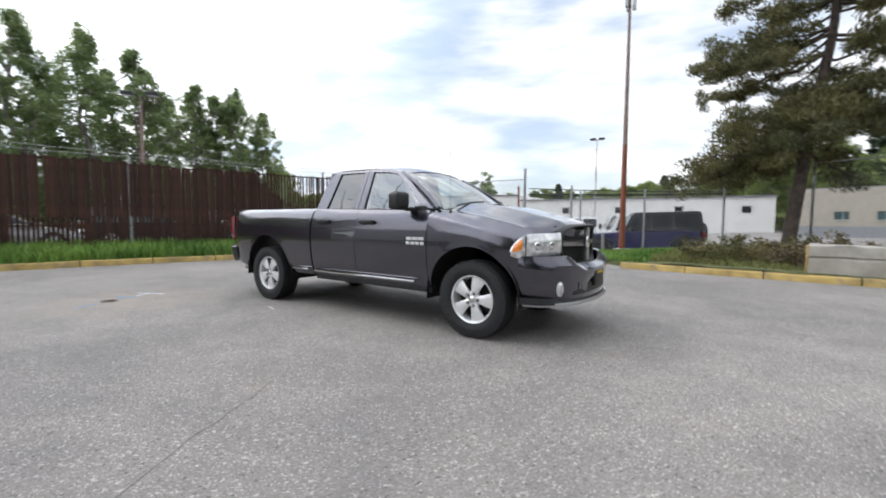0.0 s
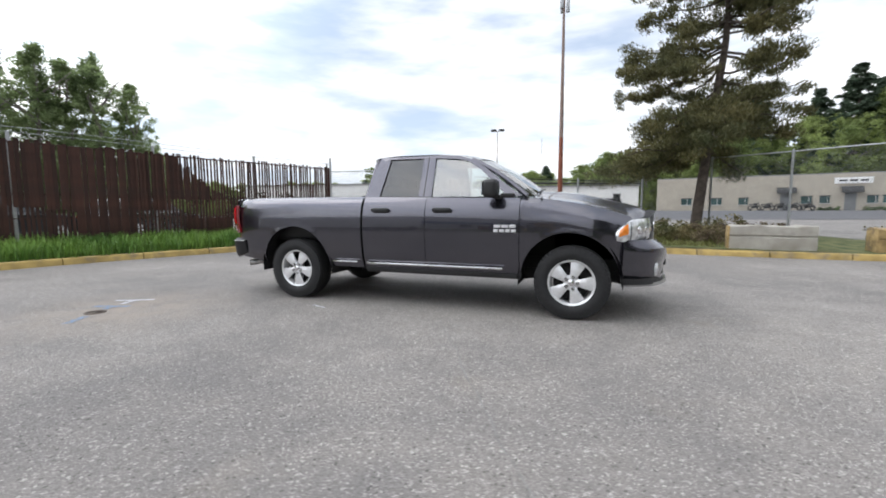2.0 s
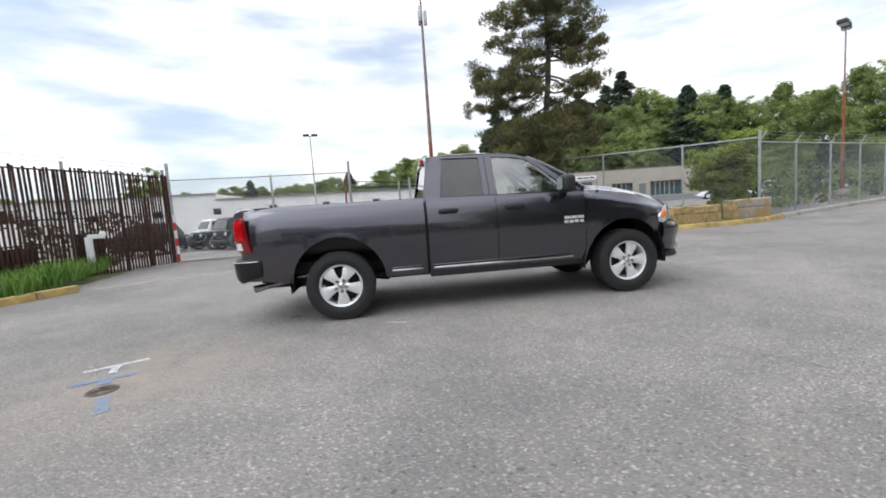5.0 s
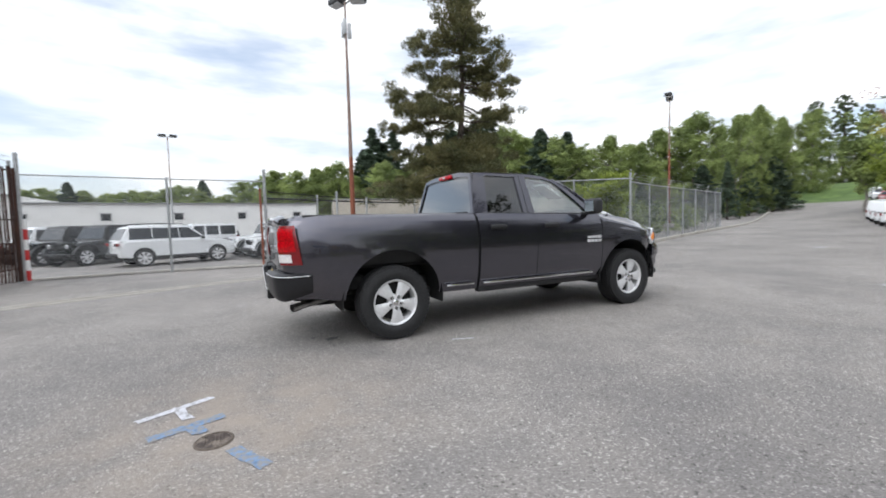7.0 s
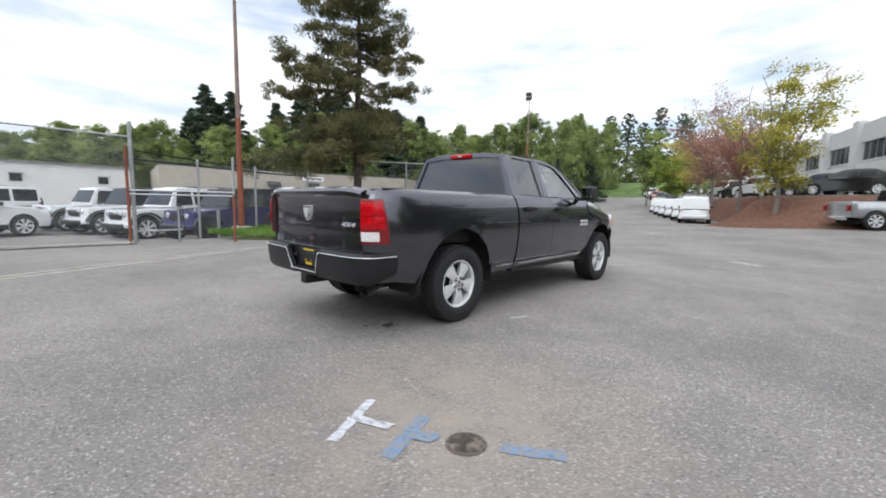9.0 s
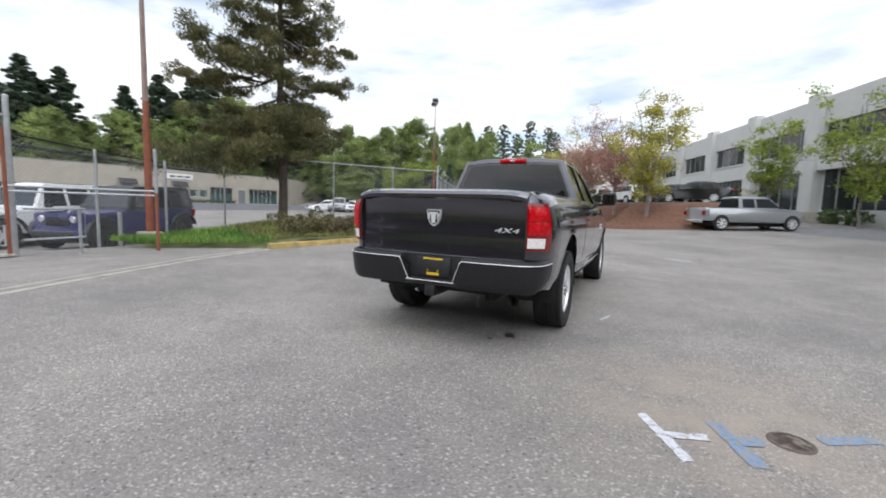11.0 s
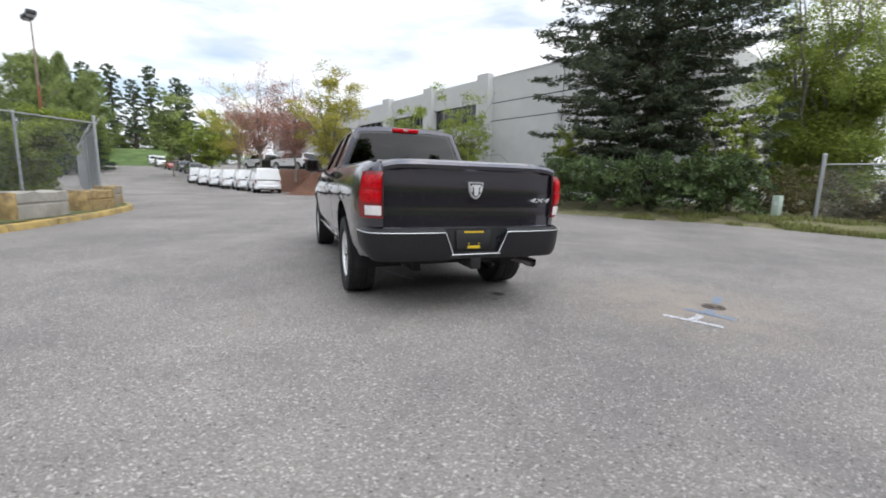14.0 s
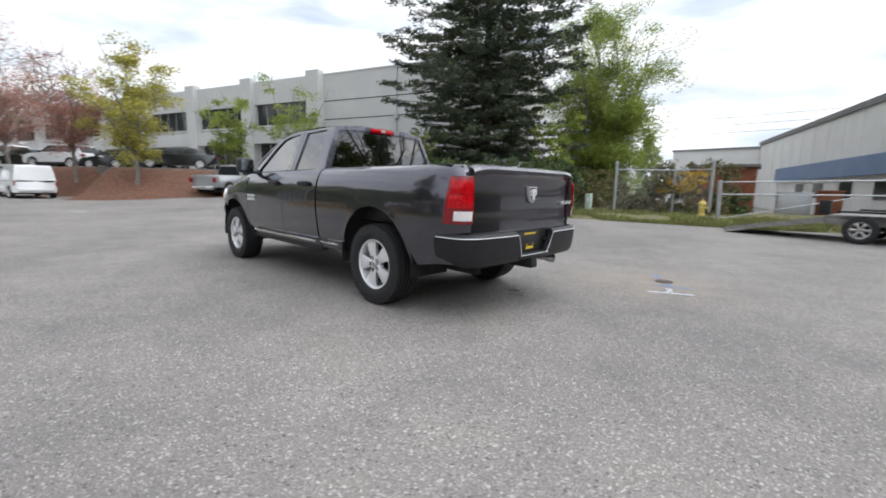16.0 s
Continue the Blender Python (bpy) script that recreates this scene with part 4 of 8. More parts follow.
    P("bed_liner", bm, PLASTIC)
    for s in (1, -1):
        bm = bmesh.new()
        rbox(bm, (-1.75, s * 0.815, 1.348), (1.89, 0.070, 0.016), 0.007)
        P("bed_rail_cap", bm, PLASTIC, "black cap along the bed rail")
    bm = bmesh.new()
    rbox(bm, (-0.815, 0, 1.358), (0.06, 1.62, 0.02), 0.008)
    P("bed_front_cap", bm, PLASTIC)
    # tailgate with a lip along the top
    tg = [(-2.926, 0.785), (-2.922, 0.80), (-2.927, 0.95), (-2.929, 0.995), (-2.9275, 1.003), (-2.930, 1.245), (-2.938, 1.262), (-2.966, 1.288), (-2.970, 1.318), (-2.952, 1.344), (-2.90, 1.362), (-2.86, 1.350), (-2.86, 0.785)]
    bm = bmesh.new()
    ysq = span(-0.815, 0.815, 23)
    rows = [[bm.verts.new((x + 0.040 * (abs(y) / 0.8) ** 4 if i < 11 else x, y, z - (0.030 * (abs(y) / 0.815) ** 10 if 6 < i < 12 else 0))) for i, (x, z) in enumerate(tg)] for y in ysq]
    for r, q in zip(rows, rows[1:]):
        for i in range(len(tg)):
            j = (i + 1) % len(tg)
            bm.faces.new((r[i], r[j], q[j], q[i]))
    bm.faces.new(rows[0])
    bm.faces.new(rows[-1][::-1])
    bmesh.ops.recalc_face_normals(bm, faces=bm.faces)
    gate = P("tailgate", bm, PAINT, angle=30)
    bm = bmesh.new()
    shield = [(0.0, -0.080), (0.036, -0.056), (0.060, -0.005), (0.068, 0.066), (-0.068, 0.066), (-0.060, -0.005), (-0.036, -0.056)]
    prism(bm, [(-2.958, y, 1.115 + z) for y, z in shield], [(-2.93, y, 1.115 + z) for y, z in shield])
    emb = part("emblem", bm, BRIGHT, gate, "chrome shield emblem on black ground")
    bm = bmesh.new()
    prism(bm, [(-2.961, 0.87 * y, 1.117 + 0.85 * z) for y, z in shield], [(-2.957, 0.87 * y, 1.117 + 0.85 * z) for y, z in shield])
    part("emblem_ground", bm, PLASTIC, emb)
    bm = bmesh.new()
    snout = [(-0.016, -0.050), (0.016, -0.050), (0.024, 0.020), (0.044, 0.046), (-0.044, 0.046), (-0.024, 0.020)]
    prism(bm, [(-2.968, y, 1.115 + z) for y, z in snout], [(-2.958, y, 1.115 + z) for y, z in snout])
    for q in (1, -1):
        horn = [(q * 0.034, 0.040), (q * 0.056, 0.030), (q * 0.046, -0.012), (q * 0.032, -0.016), (q * 0.038, 0.012)]
        prism(bm, [(-2.966, y, 1.115 + z) for y, z in horn], [(-2.958, y, 1.115 + z) for y, z in horn])
    bmesh.ops.recalc_face_normals(bm, faces=bm.faces)
    part("emblem_relief", bm, BRIGHT, emb)
    fc = bpy.data.curves.new("lettering", "FONT")
    fc.body, fc.size, fc.extrude, fc.align_x, fc.shear = "4X4", 0.092, 0.004, "CENTER", 0.25
    tmp = new("lettering_source", fc)
    bpy.context.view_layer.update()
    me = bpy.data.meshes.new_from_object(tmp.evaluated_get(bpy.context.evaluated_depsgraph_get()))
    bpy.data.objects.remove(tmp)
    me.materials.clear()
    me.materials.append(BRIGHT)
    letters = new("lettering", me)
    letters.parent = gate
    letters.matrix_local = Matrix.Translation((-2.943, -0.655, 1.010)) @ Matrix.Rotation(radians(-90), 4, "Z") @ Matrix.Rotation(radians(90), 4, "X") @ Matrix.Diagonal((1.30, 0.60, 1, 1))
    letters["label"] = "chrome 4X4 lettering"
    # tail lamps
    for side in (1, -1):
        line = [(-2.732, 0.950), (-2.780, 0.931), (-2.828, 0.904), (-2.870, 0.862), (-2.898, 0.806)]

        def tail_pt(s, k, out, s_lo=0.0):
            p, n = plan_point(line, s)
            n = Vector((-abs(n.x), abs(n.y)))
            shift = 0.02 * (1 - k) * (1 - s)
            z = 0.872 + 0.375 * k
            o = out + 0.016 * math.sin(math.pi * k) ** 0.5
            return (p.x + shift * 0.6 + n.x * o - 0.035 * k * (1 - s) * 0 - 0.05 * k * (1 - s), side * (p.y + n.y * o - 0.045 * max(0.0, k - 0.55) * (1 - s)), z)

        bm = bmesh.new()
        grid(bm, lambda s, k: tail_pt(s, k, 0.006), span(0, 1, 14), span(0, 1, 12))
        lamp = P("tail_lamp", bm, RED, "red tail lamp with a clear reversing lens")
        thick(lamp, 0.03, 0.0)
        for k0, k1 in ((0.34, 0.615), (0.635, 0.93)):
            bm = bmesh.new()
            grid(bm, lambda s, k: tail_pt(s, k, 0.0225 + 0.004 * math.sin(math.pi * (k - k0) / (k1 - k0))), span(0.16, 0.93, 9), span(k0, k1, 7))
            thick(part("red_reflector", bm, REDCORE, lamp), 0.006)
        bm = bmesh.new()
        grid(bm, lambda s, k: tail_pt(s, k, 0.0225), span(0.40, 0.945, 7), span(0.06, 0.27, 6))
        thick(part("reversing_lens", bm, WHITELENS, lamp), 0.006)
        bm = bmesh.new()
        tube(bm, [tail_pt(1.0, k, 0.004) for k in span(0, 1, 8)], 0.009, 6)
        tube(bm, [tail_pt(s, 1.0, 0.004) for s in span(0, 1, 8)], 0.009, 6)
        part("lamp_rim", bm, PLASTIC, lamp)
    # rear bumper
    rplan = [(-2.64, 0.958), (-2.73, 0.952), (-2.83, 0.930), (-2.905, 0.882), (-2.962, 0.79), (-2.985, 0.62), (-2.995, 0.45), (-3.0, 0.30)]
    for side in (1, -1):
        bm = bmesh.new()

        def bump_pt(s, k):
            p, n = plan_point(rplan, s)
            n = Vector((-abs(n.x), abs(n.y)))
            z = 0.520 + 0.245 * k
            o = -0.02 * (1 - smooth_step(k / 0.15)) - 0.03 * smooth_step((k - 0.93) / 0.07) - 0.03 * (1 - k) * (1 - k)
            y = p.y + n.y * o
            y -= 0.10 * (1 - k) * smooth_step((s - 0.80) / 0.2) * 1.0
            return (p.x + n.x * o, side * y, z + 0.07 * (1 - k) * (1 - smooth_step(s / 0.45)))

        grid(bm, bump_pt, span(0, 1, 28), (0, 0.03, 0.10, 0.2, 0.5, 0.8, 0.92, 0.96, 1.0))
        thick(P("rear_bumper", bm, MATTE_GREY, "dark grey painted steel rear bumper"), 0.05, 0.0)
        # bright tube laid on to draw the highlight of the bumper edge
        bm = bmesh.new()
        tube(bm, [Vector(bump_pt(s, 0.93)) + Vector((-0.026 * smooth_step(s / 0.4), side * 0.026 * (1 - smooth_step((s - 0.3) / 0.3)), 0.006)) for s in span(0.05, 0.985, 18)] + [Vector(bump_pt(1.0, k)) + Vector((-0.026, 0, 0)) for k in (0.9, 0.6, 0.3, 0.12)], 0.0038, 6)
        P("bumper_edge", bm, BRIGHT, "highlight of the bumper edge, laid on as a bright line")
        bm = bmesh.new()
        rbox(bm, (-2.86, side * 0.56, 0.768), (0.20, 0.46, 0.014), 0.005)
        P("step_pad", bm, PLASTIC)
    bm = bmesh.new()
    prism(bm, [(-2.925, y, z) for y, z in ((-0.40, 0.785), (0.40, 0.785), (0.33, 0.56), (-0.33, 0.56))], [(-2.88, y, z) for y, z in ((-0.40, 0.785), (0.40, 0.785), (0.33, 0.56), (-0.33, 0.56))])
    rbox(bm, (-2.955, 0, 0.545), (0.10, 0.50, 0.045), 0.012)
    P("bumper_recess", bm, PLASTIC)
    # same laid-on highlight below the plate recess
    bm = bmesh.new()
    tube(bm, [(-3.016, -0.235, 0.562), (-3.016, 0.235, 0.562)], 0.0038, 6)
    P("bumper_edge", bm, BRIGHT)
    for y in (0.27, -0.27):
        bm = bmesh.new()
        lathe(bm, [(0, -0.004), (0.022, -0.004), (0.030, 0.006), (0.030, -0.02)], 14, Matrix.Translation((-2.935, y, 0.69)) @ Matrix.Rotation(radians(90), 4, "Z"))
        P("lock_cover", bm, PLASTIC)
    bm = bmesh.new()
    rbox(bm, (-2.938, 0, 0.678), (0.016, 0.335, 0.170), 0.005)
    plate = P("rear_plate", bm, PLASTIC, "black dealer plate frame with yellow print")
    for z, w, h in ((0.748, 0.19, 0.016), (0.614, 0.12, 0.024)):
        bm = bmesh.new()
        rbox(bm, (-2.948, 0, z), (0.004, w, h), 0)
        part("plate_bar", bm, PLATE_YELLOW, plate, "bar of unreadable yellow print")
    for y in (0.05, -0.05):
        bm = bmesh.new()
        lathe(bm, [(0, -0.002), (0.008, -0.002), (0.008, 0.006)], 8, Matrix.Translation((-2.95, y, 0.645)) @ Matrix.Rotation(radians(90), 4, "Z"))
        part("plate_bolt", bm, PLATE_YELLOW, plate)
    # hitch, exhaust, underbody
    bm = bmesh.new()
    rbox(bm, (-2.86, 0, 0.475), (0.30, 0.10, 0.10), 0.012)
    rbox(bm, (-2.72, 0, 0.49), (0.12, 1.05, 0.09), 0.01)
    P("tow_hitch", bm, DARK)
    bm = bmesh.new()
    tube(bm, [(-1.0, -0.42, 0.47), (-1.5, -0.45, 0.50), (-2.25, -0.52, 0.50), (-2.50, -0.58, 0.45), (-2.78, -0.70, 0.415)], 0.038, 12, False)
    tube(bm, [(-2.74, -0.685, 0.418), (-2.82, -0.72, 0.410)], 0.044, 12, False)
    P("exhaust_pipe", bm, STEEL)
    bm = bmesh.new()
    rbox(bm, (0.0, 0, 0.56), (5.2, 1.10, 0.14), 0.02)
    for s in (1, -1):
        rbox(bm, (-0.2, s * 0.45, 0.44), (5.0, 0.08, 0.14), 0.01)
    rbox(bm, (-1.0, 0.30, 0.42), (1.0, 0.36, 0.18), 0.04)
    rbox(bm, (0.9, 0, 0.40), (1.2, 0.5, 0.16), 0.05)
    rbox(bm, (0.25, 0, 0.62), (1.95, 1.74, 0.20), 0.02)
    rbox(bm, (2.0, 0, 0.80), (0.9, 1.0, 0.42), 0.02)
    rbox(bm, (-2.4, 0, 0.62), (0.7, 1.5, 0.14), 0.02)
    for s in (1, -1):
        tube(bm, [(-2.6, s * 0.58, 0.50), (-1.785, s * 0.58, 0.36), (-1.0, s * 0.58, 0.48)], 0.035, 6)
    tube(bm, [(-1.785, -0.80, 0.40), (-1.785, 0.80, 0.40)], 0.06, 10)
    tube(bm, [(1.785, -0.80, 0.40), (1.785, 0.80, 0.40)], 0.05, 10)
    lathe(bm, [(0, -0.16), (0.10, -0.13), (0.16, 0), (0.10, 0.13), (0, 0.16)], 14, Matrix.Translation((-1.785, 0.05, 0.40)))
    P("underbody", bm, DARK)
    # cabin
    bm = bmesh.new()
    rbox(bm, (0.95, 0, 1.15), (0.40, 1.60, 0.34), 0.06)
    rbox(bm, (0.25, 0, 0.80), (1.85, 1.70, 0.04), 0.01)
    P("dashboard", bm, SEAT)
    for x, y, w in ((0.20, 0.40, 0.54), (0.20, -0.40, 0.54), (-0.34, 0.0, 1.40)):
        bm = bmesh.new()
        rbox(bm, (x + 0.12, y, 0.98), (0.52, w, 0.16), 0.05)
        rbox(bm, (x - 0.16, y, 1.25), (0.16, w, 0.56), 0.06, Matrix.Translation((x, 0, 0.9)) @ Matrix.Rotation(radians(-9), 4, "Y") @ Matrix.Translation((-x, 0, -0.9)))
        for d in ((0.0,) if w < 1 else (-0.42, 0.42)):
            rbox(bm, (x - 0.20, y + d, 1.56), (0.10, 0.26, 0.15), 0.04)
        P("seat", bm, SEAT)
    bm = bmesh.new()
    prof = [(0.19 + 0.016 * math.cos(a), 0.016 * math.sin(a)) for a in (2 * math.pi * k / 8 for k in range(8))]
    sm = Matrix.Translation((0.66, 0.40, 1.22)) @ Matrix.Rotation(radians(22), 4, "Y") @ Matrix.Rotation(radians(90), 4, "Z")
    lathe(bm, prof, 24, sm, True)
    rbox(bm, (0, 0, 0), (0.36, 0.02, 0.05), 0, sm)
    P("steering_wheel", bm, PLASTIC)
    # aerial
    bm = bmesh.new()
    tube(bm, [(1.45, -0.868, 1.27), (1.45, -0.862, 1.315)], [0.016, 0.010], 8)
    tube(bm, [(1.45, -0.862, 1.31), (1.435, -0.855, 1.95)], 0.0018, 5)
    P("aerial", bm, PLASTIC)
    for x, y, turn in ((1.785, 0.848, 10), (1.785, -0.848, 0), (-1.785, 0.848, 0), (-1.785, -0.848, -13)):
        wheel(t, x, y, turn=turn)
    return t


build_truck()

# ---- ground and the large structure ----


def build_ground():
    xs = [-1500, -700, -350, -180, -100, -60, -40] + [-30 + 1.5 * i for i in range(61)] + [64, 70, 80, 95, 115, 140, 180, 260, 420, 800, 1500]
    bm = bmesh.new()
    grid(bm, lambda x, y: (x, y, ground_z(x, y)), xs, [-1500, -700, -350, -180, -100, -60, -45] + [-36 + 1.5 * i for i in range(53)] + [46, 55, 70, 100, 180, 350, 700, 1500])
    ob = part("ground", bm, ASPHALT)
    tagged(ob, "worn grey asphalt lot with pale stone chips", "ground", kind="structure")


build_ground()


def along(pts, step):
    """Points at even steps along a smooth plan line."""
    out, n = [], len(pts) - 1
    dense = []
    for i in range(n):
        p0, p1, p2, p3 = (Vector(pts[max(0, min(n, i + k))]) for k in (-1, 0, 1, 2))
        for k in range(24):
            t = k / 24
            dense.append(0.5 * (2 * p1 + (p2 - p0) * t + (2 * p0 - 5 * p1 + 4 * p2 - p3) * t * t + (3 * p1 - p0 - 3 * p2 + p3) * t ** 3))
    dense.append(Vector(pts[-1]))
    acc, target = 0.0, 0.0
    for a, b in zip(dense, dense[1:]):
        d = (b - a).length
        while target <= acc + d + 1e-9 and d > 0:
            out.append(a + (b - a) * ((target - acc) / d))
            target += step
        acc += d
    return out


def kerb(name, pts, mat, label, height=0.14, width=0.16, inward=1, gap=0.012, length=1.5):
    """A kerb cast in lengths, each with a rounded nose and worn ends."""
    root = empty(name, pose(0, 0, 0), label, "kerb", kind="structure")
    line = along(pts, 0.25)
    per = max(2, round(length / 0.25))
    for a in range(0, len(line) - 1, per):
        seg = line[a:a + per + 1]
        if len(seg) < 2:
            continue
        bm = bmesh.new()
        rings = []
        for i, p in enumerate(seg):
            d = (seg[min(i + 1, len(seg) - 1)] - seg[max(i - 1, 0)]).normalized()
            n = Vector((-d.y, d.x)) * inward
            q = p + d * (gap if i == 0 else -gap if i == len(seg) - 1 else 0)
            wob = 0.012 * noise.noise(Vector((q.x * 1.7, q.y * 1.7, 3.0)))
            g = ground_z(q.x, q.y)
            prof = [(0.0, -0.06), (0.012 + wob, height * 0.72), (0.035 + wob, height + wob), (width, height + 0.01 + wob), (width, -0.06)]
            rings.append([bm.verts.new((q.x + n.x * o, q.y + n.y * o, g + z)) for o, z in prof])
        for r, s in zip(rings, rings[1:]):
            for i in range(4):
                bm.faces.new((r[i], s[i], s[i + 1], r[i + 1]))
        bm.faces.new(rings[0])
        bm.faces.new(rings[-1][::-1])
        bmesh.ops.recalc_face_normals(bm, faces=bm.faces)
        part("kerb_stone", bm, mat, root)
    return root


KERB_LEFT = [(-12.1, -13.0), (-10.4, -6.0), (-9.65, -3.0), (-9.0, 0.0), (-8.3, 2.0), (-7.55, 3.8)]
KERB_RIGHT = [(1.5, 7.02), (3.0, 6.86), (5.0, 6.60), (7.2, 6.34), (9.6, 6.24), (11.2, 6.45), (12.6, 7.1)]
KERB_ROAD = [(12.6, 7.1), (18.0, 9.3), (26.0, 12.3), (36.0, 15.8), (60.0, 25.0), (110.0, 44.0)]
kerb("kerb_left", KERB_LEFT, YELLOW, "faded yellow-painted kerb below a grass verge", inward=1)
kerb("kerb_right", KERB_RIGHT, YELLOW, "faded yellow-painted concrete kerb, chipped and dirty", inward=1)
kerb("kerb_road", KERB_ROAD, CONCRETE, "grey concrete kerb along the road fence", inward=1, length=3.0)


def ribbon(name, pts, width, mat, label, z=0.006, category="gutter", kind="structure"):
    bm = bmesh.new()
    line = along(pts, 0.3)
    rows = []
    for i, p in enumerate(line):
        d = (line[min(i + 1, len(line) - 1)] - line[max(i - 1, 0)]).normalized()
        n = Vector((-d.y, d.x))
        w = width * (1 + 0.12 * noise.noise(Vector((p.x * 2, p.y * 2, 1))))
        rows.append([bm.verts.new((p.x + n.x * o, p.y + n.y * o, ground_z(p.x + n.x * o, p.y + n.y * o) + zz)) for o, zz in ((-w / 2, z - 0.03), (-w / 2 + 0.01, z), (w / 2 - 0.01, z), (w / 2, z - 0.03))])
    for r, q in zip(rows, rows[1:]):
        for i in range(3):
            bm.faces.new((r[i], q[i], q[i + 1], r[i + 1]))
    return tagged(part(name, bm, mat), label, category, kind=kind)


GUTTER = [(-7.55, 3.8), (-6.05, 4.48), (-4.1, 5.28), (-2.1, 6.05), (-0.3, 6.64), (1.5, 7.02)]
GUTTER_B = [(x - 0.10, y + 0.26) for x, y in GUTTER]
ribbon("gutter_strip", GUTTER, 0.13, CONCRETE, "pale flush concrete strip across the driveway mouth", 0.012)
ribbon("gutter_strip", GUTTER_B, 0.10, CONCRETE, "second pale flush concrete strip across the driveway", 0.012)
ribbon("lot_edge", [(-8.2, 9.35), (-5.2, 9.75), (-2.4, 9.5)], 0.30, CONCRETE, "broken concrete threshold under the lot fence", 0.05)


def patch(name, outline_fn, us, vs, mat, label, category, kind="structure"):
    bm = bmesh.new()
    grid(bm, outline_fn, us, vs)
    return tagged(part(name, bm, mat), label, category, kind=kind)


FENCE_LEFT = [(-8.3, 9.05), (-9.05, 6.8), (-9.85, 4.8), (-10.65, 2.2), (-11.2, -0.3), (-11.7, -3.0), (-12.6, -7.0), (-14.0, -12.5)]


def left_verge():
    a = along(KERB_LEFT[::-1], 0.5)
    b = along([(-8.1, 8.4)] + [(x - 1.4, y) for x, y in FENCE_LEFT[1:]], 0.5)
    n = min(len(a), len(b))
    a = [a[round(i * (len(a) - 1) / (n - 1))] for i in range(n)]
    b = [b[round(i * (len(b) - 1) / (n - 1))] for i in range(n)]

    def pt(i, v):
        i = int(i)
        q = a[i] + (b[i] - a[i]) * v + (Vector((-0.14, 0.05)) * (1 - v))
        return (q.x, q.y, ground_z(q.x, q.y) + 0.13 + 0.10 * smooth_step(v * 2) + 0.05 * noise.noise(Vector((q.x, q.y, 0))) - 0.34 * (1 - smooth_step(i / 4.0)))
    patch("grass_verge", pt, range(n), span(0, 1, 9), TURF, "grass verge between kerb and rusty slat fence", "verge")
    return a, b


VERGE_A, VERGE_B = left_verge()


def bed_height(x, y):
    """Planting bed between the right kerb and the fence, mounded round the pine."""
    d = math.hypot((x - 5.4) / 3.6, (y - 10.6) / 2.6)
    return 0.13 + 0.42 * math.exp(-d * d) + 0.04 * noise.noise(Vector((x * 0.9, y * 0.9, 2)))


def right_bed():
    a = along(KERB_RIGHT, 0.5)
    top = [(-0.6, 9.6), (1.0, 11.0), (3.0, 11.45), (6.0, 12.6), (8.6, 11.4), (10.8, 9.2), (12.9, 7.8)]
    b = along(top, 0.5)
    n = len(a)
    b = [b[round(i * (len(b) - 1) / (n - 1))] for i in range(n)]

    def pt(i, v):
        i = int(i)
        q = a[i] + (b[i] - a[i]) * v + Vector((0, 0.14)) * (1 - v)
        edge = smooth_step((1 - v) * 5)
        edge *= smooth_step(i * 0.5 / 1.0) * 0.98 + 0.02
        return (q.x, q.y, ground_z(q.x, q.y) - 0.05 * (1 - edge) + bed_height(q.x, q.y) * edge)
    patch("planting_bed", pt, range(n), span(0, 1, 13), TURF, "grassy planting bed round the pine tree", "planting bed")


right_bed()


ISLE_O, ISLE_U, ISLE_V = Vector((22.0, -0.9)), Vector((0.91, -0.41)), Vector((0.41, 0.91))
LOT_Z = 2.05


def mulch_height(x, y):
    """Height of the mulch over the road: a long slope up to the parking lot behind it."""
    r = Vector((x, y)) - ISLE_O
    u, v = r.dot(ISLE_U), r.dot(ISLE_V)
    side = smooth_step((3.2 - v) / 1.5) * smooth_step((v + 4.3) / 0.8)
    up = 0.12 + (LOT_Z - 0.14 - ground_z(x, y)) * smooth_step((u + 0.3) / 4.6)
    return up * side * smooth_step(u / 0.3 + 0.3)


def mulch_island():
    def pt(u, v):
        p = ISLE_O + ISLE_U * u + ISLE_V * v
        return (p.x, p.y, ground_z(p.x, p.y) + mulch_height(p.x, p.y) - 0.03 + 0.05 * noise.noise(Vector((p.x, p.y, 5))))
    patch("mulch_island", pt, span(-0.1, 6.0, 36), span(-4.2, 3.2, 31), MULCH, "raised island of red-brown bark mulch", "planting island")

    # bank between the vans and the upper lot
    def bank(s, k):
        p = Vector((26.3, 0.75)) + Vector((0.927, 0.375)) * s + Vector((0.375, -0.927)) * (1.9 * k)
        return (p.x, p.y, ground_z(p.x, p.y) - 0.03 + (LOT_Z + 0.02 - ground_z(p.x, p.y)) * smooth_step(k * 1.05) * smooth_step(s / 1.6) + 0.04 * noise.noise(Vector((p.x, p.y, 8))))
    patch("mulch_bank", bank, span(0, 20, 21), span(0, 1, 9), MULCH, "mulched bank beside the row of vans", "planting island")
    # upper lot behind the island
    bm = bmesh.new()
    top = [(24.1, -5.6), (26.1, -2.0), (28.6, -0.4), (45.5, 6.9), (47.0, -4.0), (37.0, -8.5), (26.5, -9.0)]
    prism(bm, [(x, y, LOT_Z) for x, y in top], [(x, y, -0.5) for x, y in top])
    tagged(part("upper_lot", bm, ASPHALT, smooth=False), "raised asphalt parking deck behind the island", "parking lot", kind="structure")


mulch_island()


